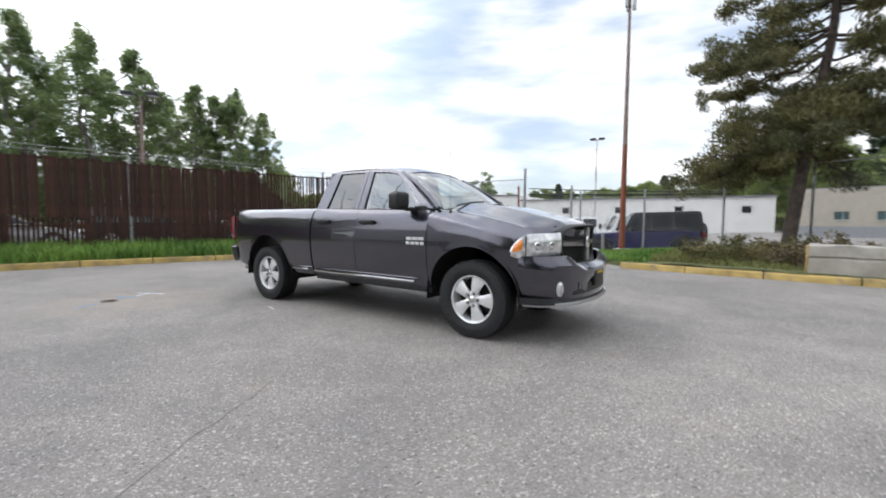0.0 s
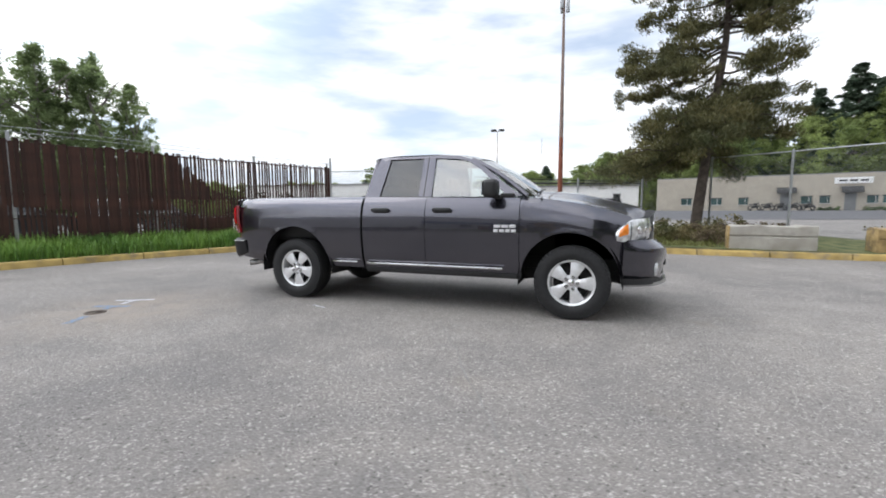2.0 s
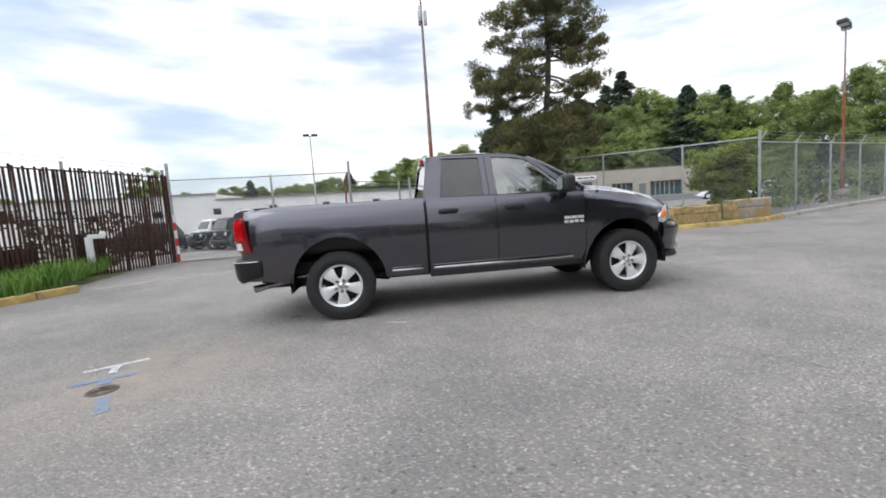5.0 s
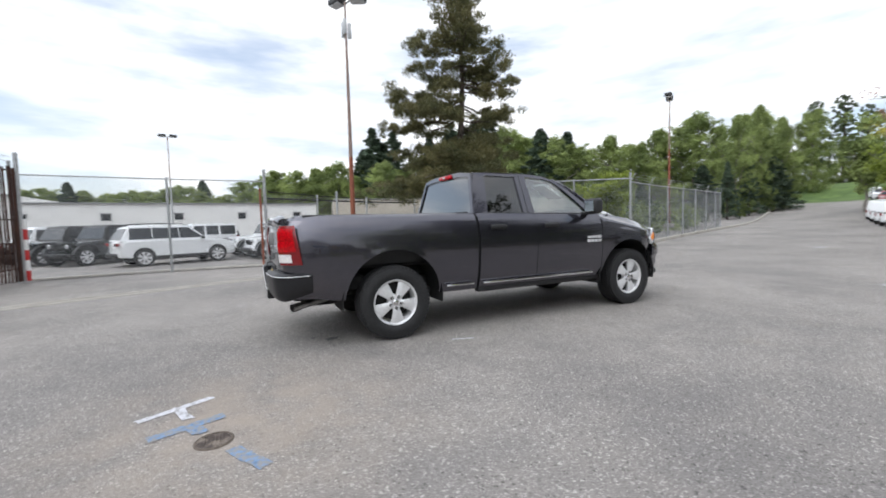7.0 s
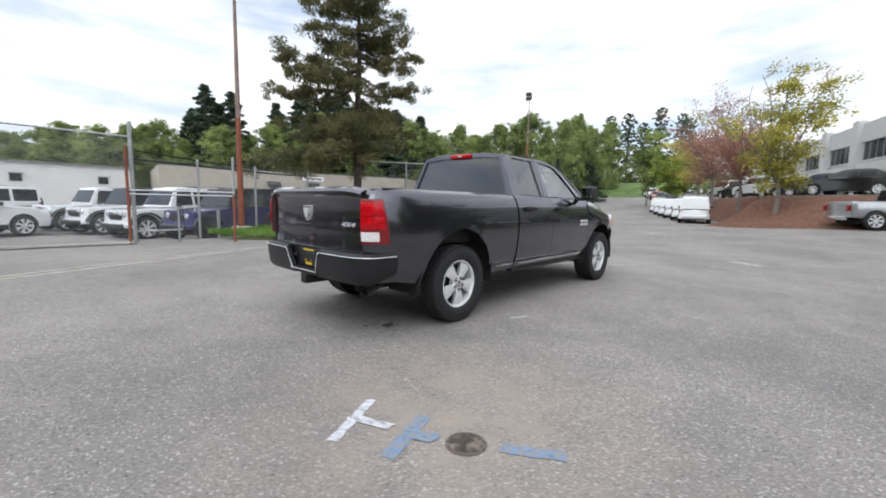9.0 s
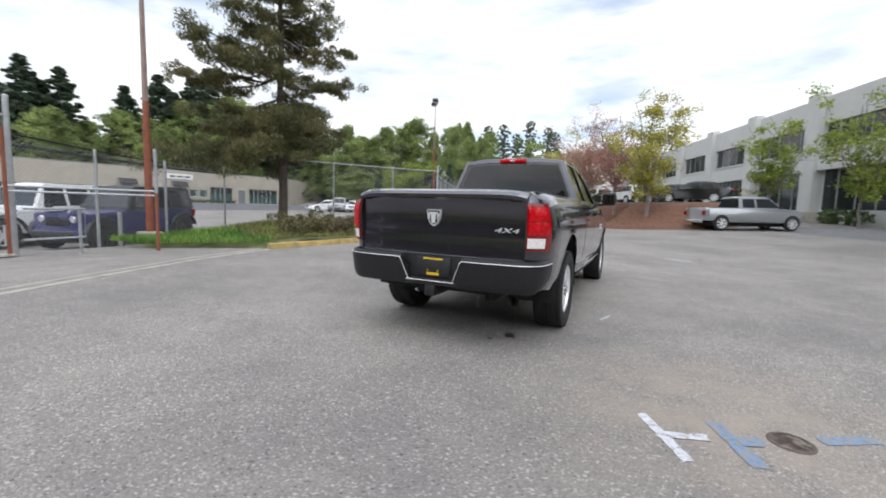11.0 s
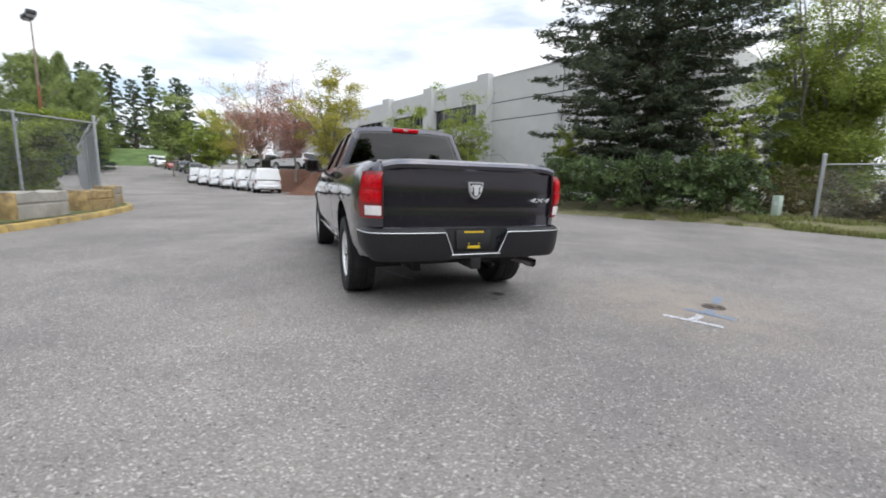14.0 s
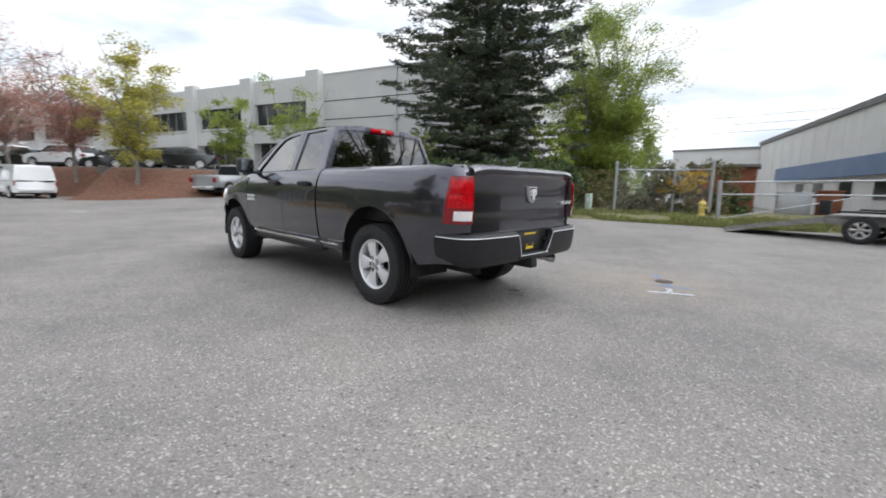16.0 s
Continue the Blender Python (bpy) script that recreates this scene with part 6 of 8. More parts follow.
def tan_building():
    b = empty("tan_building", pose(0, 0, 0), "long low tan block building with garage doors", "building")
    pts = [(10.0, 60.0), (46.0, 53.0), (62.0, 60.5), (60.0, 78.0), (14.0, 82.0)]
    wall_block("wall", pts, 0.0, 5.2, TAN_WALL, b)
    bm = bmesh.new()
    prism(bm, [(x, y, 5.2) for x, y in pts], [(x * 1.0, y, 5.32) for x, y in pts])
    part("roof", bm, ROOF, b, smooth=False)
    o = Vector((10.0, 60.0))
    d = Vector((36.0, -7.0)).normalized()
    n = Vector((d.y, -d.x))
    def at(u, w, z=0.0):
        return (o.x + d.x * u + n.x * w, o.y + d.y * u + n.y * w, z)

    heading = math.degrees(math.atan2(d.y, d.x))
    for u, z0, z1, w in ((3.0, 1.7, 2.5, 1.2), (6.4, 1.7, 2.5, 1.2), (9.4, 1.7, 2.5, 1.0), (15.6, 1.8, 2.6, 1.0), (17.3, 1.8, 2.6, 0.9), (21.4, 1.8, 2.6, 0.9), (22.7, 1.8, 2.6, 0.9), (24.1, 1.05, 3.1, 3.1), (29.9, 1.0, 3.1, 4.6)):
        win = box_on("window", o, d, n, u, u + w, z0, z1, 0.0, 0.05, SHOPGLASS, b)
        box_on("window_frame", o, d, n, u - 0.08, u + w + 0.08, z1, z1 + 0.09, 0.0, 0.09, PLASTIC, win)
        box_on("window_sill", o, d, n, u - 0.08, u + w + 0.08, z0 - 0.08, z0, 0.0, 0.10, WALL, win)
        # wide windows are darker across their upper part
        if w > 2:
            box_on("roller_blind", o, d, n, u, u + w, z1 - 0.75, z1, 0.05, 0.07, DARK, win)
        for k in range(1, max(2, int(w / 0.7))):
            box_on("mullion", o, d, n, u + 0.7 * k - 0.03, u + 0.7 * k + 0.03, z0, z1, 0.05, 0.08, WALL, win)
    for u, hood in ((13.6, 1), (19.5, 1), (28.2, 0)):
        dr = box_on("door", o, d, n, u, u + 1.0, 0.9, 3.0, 0.0, 0.06, DOORGREY, b)
        box_on("door_frame", o, d, n, u - 0.1, u + 1.1, 3.0, 3.1, 0.0, 0.10, WALL, dr)
        if hood:
            bm = bmesh.new()
            grid(bm, lambda k, s: at(u + 0.5 + s * 0.95, 0.06 + 0.75 * math.sin(k), 3.0 + 0.75 * math.cos(k)), span(0, math.pi / 2, 7), (-1, -0.33, 0.33, 1))
            thick(part("awning", bm, PLASTIC, dr), 0.03)
    box_on("sign_board", o, d, n, 18.5, 21.8, 4.05, 4.75, 0.0, 0.08, SIGNWHITE, b)
    for k in range(3):
        box_on("sign_bar", o, d, n, 18.9 + 0.9 * k, 19.6 + 0.9 * k, 4.3, 4.5, 0.08, 0.10, PLASTIC, b)
    # asphalt rising to the doors
    bm = bmesh.new()

    def apron(u, w):
        x, y, _ = at(u, w)
        g = ground_z(x, y)
        return (x, y, g + 0.02 + (0.92 - g) * smooth_step((16.0 - w) / 15.0))

    grid(bm, apron, span(0.2, 36.4, 14), span(0.0, 16.0, 9))
    ap = part("forecourt", bm, FORECOURT)
    tagged(ap, "grey asphalt forecourt rising to the tan building", "forecourt", kind="structure")
    # motorcycles in a row along the wall
    bike = empty("motorcycle", pose(*apron(10.9, 2.2), 0, 0, heading - 50), "small dark motorcycle parked before the tan building", "motorcycle", "motorcycles in a row")
    for x in (-0.62, 0.62):
        bm = bmesh.new()
        lathe(bm, [(0.20, -0.05), (0.30, -0.06), (0.33, 0.0), (0.30, 0.06), (0.20, 0.05)], 18, Matrix.Translation((x, 0, 0.33)))
        part("wheel", bm, RUBBER, bike)
    bm = bmesh.new()
    rbox(bm, (0.0, 0, 0.48), (0.62, 0.30, 0.36), 0.08)
    part("engine", bm, DARK, bike)
    bm = bmesh.new()
    rbox(bm, (0.16, 0, 0.80), (0.52, 0.28, 0.24), 0.10)
    part("tank", bm, BLACK_PAINT, bike)
    bm = bmesh.new()
    rbox(bm, (-0.42, 0, 0.76), (0.62, 0.26, 0.12), 0.05)
    part("saddle", bm, PLASTIC, bike)
    bm = bmesh.new()
    tube(bm, [(0.64, 0.09, 0.33), (0.44, 0.09, 0.98), (0.36, 0.36, 1.06)], 0.02, 6)
    tube(bm, [(0.64, -0.09, 0.33), (0.44, -0.09, 0.98), (0.36, -0.36, 1.06)], 0.02, 6)
    part("handlebar", bm, PLASTIC, bike)
    for k in range(1, 5):
        copy_thing(bike, pose(*apron(10.9 + 1.25 * k, 2.2), 0, 0, heading - 50 + (7 if k % 2 else -6)))


tan_building()


def white_building():
    b = empty("white_building", pose(0, 0, 0), "long low white metal building across the storage lot", "building")
    pts = [(-26.0, 60.0), (8.0, 64.0), (7.5, 76.0), (-26.0, 72.0)]
    wall_block("wall", pts, -0.5, 4.7, WHITE_WALL, b)
    wall_block("wall", [(-60.0, 56.0), (-26.0, 60.0), (-26.0, 72.0), (-60.0, 70.0)], -0.5, 5.6, WHITE_WALL, b)
    o = Vector((-60.0, 56.0))
    d = Vector((68.0, 8.0)).normalized()
    n = Vector((d.y, -d.x))
    box_on("gutter", o, d, n, -0.2, 34.2, 5.58, 5.78, -0.3, 0.25, ROOF, b)
    box_on("gutter", o, d, n, 34.25, 68.6, 4.68, 4.88, -0.3, 0.25, ROOF, b)
    for k in range(9):
        u = 2.5 + 7.8 * k
        w = box_on("window", o, d, n, u, u + 1.0, 2.6, 3.4, 0.0, 0.06, PANE, b)
        box_on("awning", o, d, n, u - 0.1, u + 1.1, 3.4, 3.52, 0.0, 0.35, ROOF, w)
    for k in range(23):
        box_on("panel_rib", o, d, n, 3.0 * k, 3.0 * k + 0.08, -0.3, 5.58 if k < 11 else 4.68, 0.0, 0.035, WHITE_WALL, b)
    return b


white_building()


def warehouses():
    b = empty("white_warehouse", pose(0, 0, 0), "white metal warehouse with a blue band", "building")
    o = Vector((1.0, -42.2))
    d = Vector((-0.34, 0.94)).normalized()
    n = Vector((d.y * 1.0, -d.x)) * 1.0
    n = Vector((0.94, 0.34)).normalized()
    L = 25.0
    pts = [o, o + d * L, o + d * L - n * 20, o - n * 20]
    wall_block("wall", [(p.x, p.y) for p in pts], -0.3, 5.3, WHITE_WALL, b)
    box_on("roof_edge", o, d, n, -0.1, L, 5.3, 5.6, -20, 0.12, ROOF, b)
    box_on("blue_band", o, d, n, 6.0, L, 2.1, 3.0, 0.0, 0.25, BLUE_BAND, b, "slate-blue painted band")
    for u in (10.0, 13.0, 16.5, 20.0):
        w = box_on("window", o, d, n, u, u + 1.3, 1.0, 1.85, 0.0, 0.05, PANE, b)
        box_on("window_frame", o, d, n, u - 0.08, u + 1.38, 1.85, 1.93, 0.0, 0.08, SIGNWHITE, w)
    for k in range(12):
        box_on("panel_rib", o, d, n, 2.0 * k, 2.0 * k + 0.05, -0.2, 5.3, 0.0, 0.02, WHITE_WALL, b)
    for u in (5.0, 12.0, 13.2, 20.0):
        box_on("roof_vent", o, d, n, u, u + 0.4, 5.6, 5.9, -1.0, -0.6, ROOF, b)
    b2 = empty("far_warehouse", pose(0, 0, 0), "far white warehouse with a flat roof", "building")
    wall_block("wall", [(8.0, -42.6), (0.9, -42.3), (-1.0, -60.0), (8.0, -62.0)], -0.3, 5.1, WHITE_WALL, b2)
    wall_block("roof", [(8.1, -42.5), (0.85, -42.2), (-1.1, -60.1), (8.1, -62.1)], 5.1, 5.25, ROOF, b2)
    s = empty("red_shed", pose(0, 0, 0), "rust-red corrugated storage shed behind the fence", "shed")
    o = Vector((1.3, -22.2))
    d = Vector((-0.99, -0.12))
    n = Vector((-0.12, 0.99))
    pts = [o, o + d * 2.9, o + d * 2.9 - n * 3.0, o - n * 3.0]
    wall_block("wall", [(p.x, p.y) for p in pts], 0.0, 2.5, WOOD, s)
    for k in range(10):
        box_on("rib", o, d, n, 0.3 * k, 0.3 * k + 0.06, 0.1, 2.5, 0.0, 0.03, WOOD, s)
    box_on("roof", o, d, n, -0.15, 3.05, 2.5, 2.62, -3.1, 0.2, ROOF, s)


warehouses()


def side_fences():
    chain_fence("low chain-link fence with leaning posts by the verge", [(2.45, -15.3), (0.4, -16.4), (-1.05, -16.1)], 1.85, post_r=0.045, barbed=False, ends=(0.3, 0.3), base=lambda x, y: 0.25, pitch=0.07)
    g = empty("swing_gate", pose(0, 0, 0), "grey steel swing gate on a stout post", "gate")
    bm = bmesh.new()
    tube(bm, [(-1.7, -14.4, 0.0), (-1.66, -14.4, 1.62)], 0.07, 12)
    part("gate_post", bm, GALV, g)
    for z0, z1 in ((1.55, 1.72), (1.12, 1.22)):
        bm = bmesh.new()
        tube(bm, [(-1.66, -14.4, z0), (-9.5, -16.5, z1)], 0.025, 8)
        part("gate_rail", bm, GALV, g)
    bm = bmesh.new()
    tube(bm, [(-1.66, -14.4, 0.22), (-5.2, -15.3, 1.10)], 0.02, 8)
    part("gate_brace", bm, GALV, g)


side_fences()

# ---- other vehicles ----
CAR_KINDS = {
    # wheelbase, tyre radius, half width, body outline (x, z), greenhouse (x, z), window spans
    "suv": dict(wb=2.92, r=0.37, w=0.95, body=[(-2.38, 0.42), (-2.42, 0.70), (-2.36, 1.02), (-2.20, 1.12), (0.95, 1.12), (1.95, 1.02), (2.32, 0.88), (2.42, 0.62), (2.36, 0.34), (1.0, 0.28), (-1.0, 0.28)],
                glass=[(-2.28, 1.08), (-1.95, 1.66), (-1.7, 1.73), (0.0, 1.76), (0.35, 1.70), (1.10, 1.08)], top=0.70, wins=((-1.95, -1.12), (-1.09, -0.10), (-0.07, 0.85))),
    "offroader": dict(wb=2.95, r=0.41, w=0.90, body=[(-2.10, 0.50), (-2.12, 1.15), (0.62, 1.15), (0.70, 1.12), (1.95, 1.06), (2.00, 0.60), (2.15, 0.58), (2.15, 0.45), (1.2, 0.42), (-1.2, 0.42)],
                      glass=[(-2.10, 1.12), (-2.05, 1.78), (-1.95, 1.83), (0.20, 1.83), (0.28, 1.78), (0.62, 1.12)], top=0.78, wins=((-1.98, -1.15), (-1.05, -0.40), (-0.30, 0.36))),
    "van": dict(wb=2.92, r=0.33, w=0.92, body=[(-2.25, 0.32), (-2.30, 0.95), (-2.26, 1.02), (1.35, 1.02), (2.05, 0.92), (2.28, 0.72), (2.32, 0.40), (2.2, 0.26), (-1.2, 0.24)],
                glass=[(-2.28, 1.0), (-2.18, 1.74), (-2.05, 1.82), (0.55, 1.84), (0.80, 1.76), (1.60, 1.0)], top=0.78, wins=((0.22, 1.12),)),
    "sedan": dict(wb=2.80, r=0.33, w=0.91, body=[(-2.38, 0.40), (-2.40, 0.80), (-2.25, 0.95), (-1.5, 0.98), (0.85, 0.94), (1.95, 0.80), (2.35, 0.62), (2.38, 0.38), (1.9, 0.24), (-1.9, 0.24)],
                  glass=[(-1.95, 0.95), (-1.05, 1.38), (-0.7, 1.43), (0.05, 1.43), (0.30, 1.38), (1.10, 0.92)], top=0.66, wins=((-1.25, -0.50), (-0.42, 0.62))),
    "pickup": dict(wb=4.0, r=0.40, w=0.99, body=[(-2.98, 0.55), (-3.0, 1.20), (-2.95, 1.27), (0.15, 1.27), (1.55, 1.24), (2.45, 1.14), (2.72, 0.95), (2.76, 0.50), (2.5, 0.42), (-2.2, 0.46)],
                   glass=[(-1.00, 1.22), (-0.92, 1.84), (-0.75, 1.90), (0.55, 1.90), (0.75, 1.84), (1.50, 1.22)], top=0.74, wins=((-0.80, -0.10), (0.0, 0.95)), x0=0.28),
}


def car(kind, m, paint, label, category, group="", wheel_mat=None, top=None):
    k = CAR_KINDS[kind]
    root = empty(kind if kind != "sedan" else "sedan_car", m, label, category, group)
    P = lambda nm, bm, mt, lab="", **q: part(nm, bm, mt, root, lab, **q)
    w, body, glass = k["w"], k["body"], k["glass"]
    cx = sum(p[0] for p in body) / len(body)
    cz = sum(p[1] for p in body) / len(body)
    layers = [(-1.0, 0.94), (-0.96, 0.985), (-0.86, 1.0), (0.0, 1.006), (0.86, 1.0), (0.96, 0.985), (1.0, 0.94)]
    bm = bmesh.new()
    rings = []
    for f, s in layers:
        nose = 1.0 - 0.035 * f * f
        rings.append([bm.verts.new((cx + (x - cx) * s * (nose if abs(x) > 1.6 else 1), f * w * (1.0 if z < 0.95 * body[3][1] else 0.965), cz + (z - cz) * s)) for x, z in body])
    for r, q in zip(rings, rings[1:]):
        for i in range(len(body)):
            j = (i + 1) % len(body)
            bm.faces.new((r[i], r[j], q[j], q[i]))
    bm.faces.new(rings[0][::-1])
    bm.faces.new(rings[-1])
    bmesh.ops.recalc_face_normals(bm, faces=bm.faces)
    bmesh.ops.bevel(bm, geom=[e for e in bm.edges if e.calc_face_angle(0) > 0.6], offset=0.03, segments=2, affect="EDGES")
    P("body", bm, paint)
    # greenhouse
    zb, zt = glass[0][1], max(z for _, z in glass)
    gy = lambda z: w * (0.95 + (k["top"] - 0.95) * (z - zb) / (zt - zb))
    bm = bmesh.new()
    rings = [[bm.verts.new((x, f * gy(z) * (1 if abs(f) == 1 else 1.0), z + (0.03 if f == 0 and z > zt - 0.2 else 0))) for x, z in glass] for f in (-1, -0.5, 0, 0.5, 1)]
    for r, q in zip(rings, rings[1:]):
        for i in range(len(glass) - 1):
            bm.faces.new((r[i], r[i + 1], q[i + 1], q[i]))
    bm.faces.new(rings[0][::-1])
    bm.faces.new(rings[-1])
    bmesh.ops.recalc_face_normals(bm, faces=bm.faces)
    soft_top = kind == "offroader"
    bmesh.ops.bevel(bm, geom=[e for e in bm.edges if e.calc_face_angle(0) > 0.5], offset=0.03, segments=2, affect="EDGES")
    P("cab", bm, top or (PLASTIC if soft_top and paint != WHITE_PAINT else paint))
    # side glass
    zlo, zhi = zb + (0.08 if kind == "suv" else 0.06), zt - (0.13 if kind == "suv" else 0.12)
    fr0, fr1 = glass[-1], glass[-2]
    rr0, rr1 = glass[0], glass[1]

    def xlim(x, z):
        fx = fr0[0] + (fr1[0] - fr0[0]) * (z - fr0[1]) / (fr1[1] - fr0[1]) - 0.10
        rx = rr0[0] + (rr1[0] - rr0[0]) * (z - rr0[1]) / (rr1[1] - rr0[1]) + 0.08
        return min(max(x, rx), fx)
    for s in (1, -1):
        for a, b in k["wins"]:
            bm = bmesh.new()
            q = [(xlim(a, zlo), zlo), (xlim(b, zlo) if b < 0.5 else xlim(9, zlo), zlo), (xlim(b, zhi), zhi), (xlim(a, zhi), zhi)]
            prism(bm, [(x, s * (gy(z) + 0.008), z) for x, z in q], [(x, s * (gy(z) - 0.02), z) for x, z in q])
            P("side_window", bm, PANE, smooth=False)
    for (xa, za), (xb, zb2), nm in ((fr0, fr1, "windscreen"), (rr0, rr1, "rear_window")):
        if nm == "rear_window" and kind == "van":
            continue
        bm = bmesh.new()
        sx = 1 if nm == "windscreen" else -1
        q = []
        for t, f in ((0.10, -0.90), (0.10, 0.90), (0.90, 0.90), (0.90, -0.90)):
            x, z = xa + (xb - xa) * t, za + (zb2 - za) * t
            q.append(Vector((x + sx * 0.012, f * gy(z), z + 0.012)))
        prism(bm, q, [p - Vector((sx * 0.03, 0, 0.02)) for p in q])
        P(nm, bm, PANE, smooth=False)
    # wheels, arches
    x0 = k.get("x0", 0.0)
    for x in (k["wb"] / 2 + x0 - (0.28 if kind == "pickup" else 0), -k["wb"] / 2 + x0 - (0.28 if kind == "pickup" else 0)):
        for s in (1, -1):
            bm = bmesh.new()
            R = k["r"] * 1.13
            lathe(bm, [(0.0, 0.004), (R, 0.004), (R, -0.20), (0.0, -0.20)], 24, Matrix.Translation((x, s * (w + 0.004), k["r"] + 0.02)) @ (Matrix.Identity(4) if s > 0 else Matrix.Rotation(math.pi, 4, "Z")))
            for v in list(bm.verts):
                if v.co.z < 0.30:
                    v.co.z = 0.30
            P("wheel_arch", bm, DARK if kind != "offroader" else PLASTIC)
            wheel(root, x, s * (w - 0.055), k["r"], 0.23, k["r"] * 0.69, 7, wheel_mat or ALLOY, detail=False)
    # lamps, bumpers
    xf, xr = max(p[0] for p in body), min(p[0] for p in body)
    hz = 0.80 if kind in ("suv", "pickup", "offroader") else 0.68
    for s in (1, -1):
        bm = bmesh.new()
        if kind == "offroader":
            lathe(bm, [(0, 0.02), (0.085, 0.012), (0.095, 0.0), (0.095, -0.03)], 16, Matrix.Translation((1.99, s * 0.50, 0.90)) @ Matrix.Rotation(radians(-90), 4, "Z"))
        else:
            rbox(bm, (xf - 0.10, s * (w - 0.22), hz + 0.06), (0.16, 0.36, 0.14), 0.04)
        P("headlamp", bm, CLEARLENS)
        bm = bmesh.new()
        th = 0.26 if kind in ("van", "pickup", "offroader") else 0.14
        rbox(bm, (xr + (0.03 if kind != "suv" else 0.05), s * (w - (0.06 if kind == "van" else 0.12)), hz + 0.16), (0.10, 0.08 if kind == "van" else 0.20 if kind != "suv" else 0.40, th), 0.03)
        P("tail_lamp", bm, RED)
        bm = bmesh.new()
        rbox(bm, (glass[-1][0] - 0.28, s * (w + 0.10), zb + 0.08), (0.12, 0.20, 0.14), 0.04)
        P("mirror", bm, PLASTIC)
    bm = bmesh.new()
    rbox(bm, (xf - 0.03, 0, 0.50), (0.14, 1.5 * w, 0.16), 0.04)
    P("front_bumper", bm, PLASTIC if kind in ("offroader", "van", "suv") else paint)
    bm = bmesh.new()
    rbox(bm, (xr + 0.02, 0, 0.50), (0.14, 1.6 * w, 0.18), 0.04)
    P("rear_bumper", bm, PLASTIC if kind in ("offroader", "suv") else CHROME if kind == "pickup" else paint)
    bm = bmesh.new()
    rbox(bm, (xf - 0.06 if kind != "offroader" else 1.985, 0, hz), (0.08, 0.8 * w, 0.18), 0.03)
    P("grille", bm, PLASTIC)
    bm = bmesh.new()
    rbox(bm, (0, 0, 0.34), (k["wb"] + 0.8, 1.5 * w, 0.2), 0.02)
    P("underbody", bm, DARK)
    if kind == "suv":
        for s in (1, -1):
            bm = bmesh.new()
            rbox(bm, (0, s * (w - 0.01), 0.36), (k["wb"] - 0.85, 0.06, 0.16), 0.02)
            P("sill_cladding", bm, PLASTIC)
            bm = bmesh.new()
            tube(bm, [(-1.75, s * 0.62, zt + 0.045), (-0.9, s * 0.63, zt + 0.06), (0.15, s * 0.61, zt + 0.035)], 0.016, 6)
            P("roof_rail", bm, PLASTIC)
    if kind == "offroader":
        for s in (1, -1):
            for x in (k["wb"] / 2, -k["wb"] / 2):
                bm = bmesh.new()
                R = k["r"] * 1.16
                grid(bm, lambda a, y: (x + R * 1.12 * math.cos(a), s * y, k["r"] + 0.06 + R * 0.98 * math.sin(a)), span(0.15, math.pi - 0.15, 11), (w - 0.06, w + 0.05, w + 0.10))
                thick(P("fender_flare", bm, PLASTIC), 0.035)
        for i in range(7):
            bm = bmesh.new()
            rbox(bm, (2.03, -0.27 + 0.09 * i, 0.86), (0.02, 0.04, 0.22), 0.01)
            P("grille_slot", bm, DARK)
        bm = bmesh.new()
        lathe(bm, [(0.0, 0.0), (0.36, 0.0), (0.39, -0.05), (0.39, -0.18), (0.0, -0.18)], 24, Matrix.Translation((-2.14, 0.08, 1.0)) @ Matrix.Rotation(radians(90), 4, "Z") @ Matrix.Translation((0, 0.18, 0)))
        P("spare_wheel", bm, RUBBER)
    if kind == "pickup":
        # flat dark plate stands in for the shaded hollow of the open bed
        bm = bmesh.new()
        rbox(bm, (-2.0, 0, 1.275), (1.75, 1.55, 0.02), 0)
        P("bed", bm, DARK)
    if kind == "van":
        for s in (1, -1):
            bm = bmesh.new()
            rbox(bm, (-0.6, s * (w * 0.985), 0.93), (2.9, 0.012, 0.035), 0)
            P("side_rail", bm, PLASTIC)
        bm = bmesh.new()
        rbox(bm, (-2.285, 0, 0.96), (0.02, 1.5, 0.05), 0)
        P("rear_trim", bm, PLASTIC)
    return root


def on_ground(x, y, deg, up=0.0, slope=True):
    if up < 0:
        return pose(x, y, LOT_Z, 0, 0, deg)
    a = radians(deg)
    g = ground_z
    dx = (g(x + math.cos(a), y + math.sin(a)) - g(x - math.cos(a), y - math.sin(a))) / 2 if slope else 0
    return pose(x, y, g(x, y) + up, 0, -math.degrees(math.atan(dx)), deg)


lot = "cars in the storage lot"
car("suv", on_ground(-5.95, 17.6, 24), WHITE_PAINT, "white sport utility vehicle parked behind the chain-link fence", "car", lot)
car("offroader", on_ground(0.95, 12.65, 198) @ Matrix.Scale(0.95, 4), BLUE_PAINT, "blue-violet boxy off-road vehicle with a black soft top", "car", lot, wheel_mat=DARK)
jeep_w = car("offroader", on_ground(-0.12, 15.3, 197), WHITE_PAINT, "white boxy off-road vehicle in the storage lot", "car", lot)
copy_thing(jeep_w, on_ground(-1.75, 20.6, 197))
copy_thing(jeep_w, on_ground(-5.6, 23.6, 196))
copy_thing(jeep_w, on_ground(-13.2, 24.6, 225))
jeep_t = car("offroader", on_ground(-0.95, 17.95, 197), WHITE_PAINT, "white boxy off-road vehicle with a black soft top", "car", lot, top=PLASTIC)
jeep_b = car("offroader", on_ground(-9.3, 20.4, 232), BLACK_PAINT, "black boxy off-road vehicle in the storage lot", "car", lot)
copy_thing(jeep_b, on_ground(-11.2, 22.0, 230))
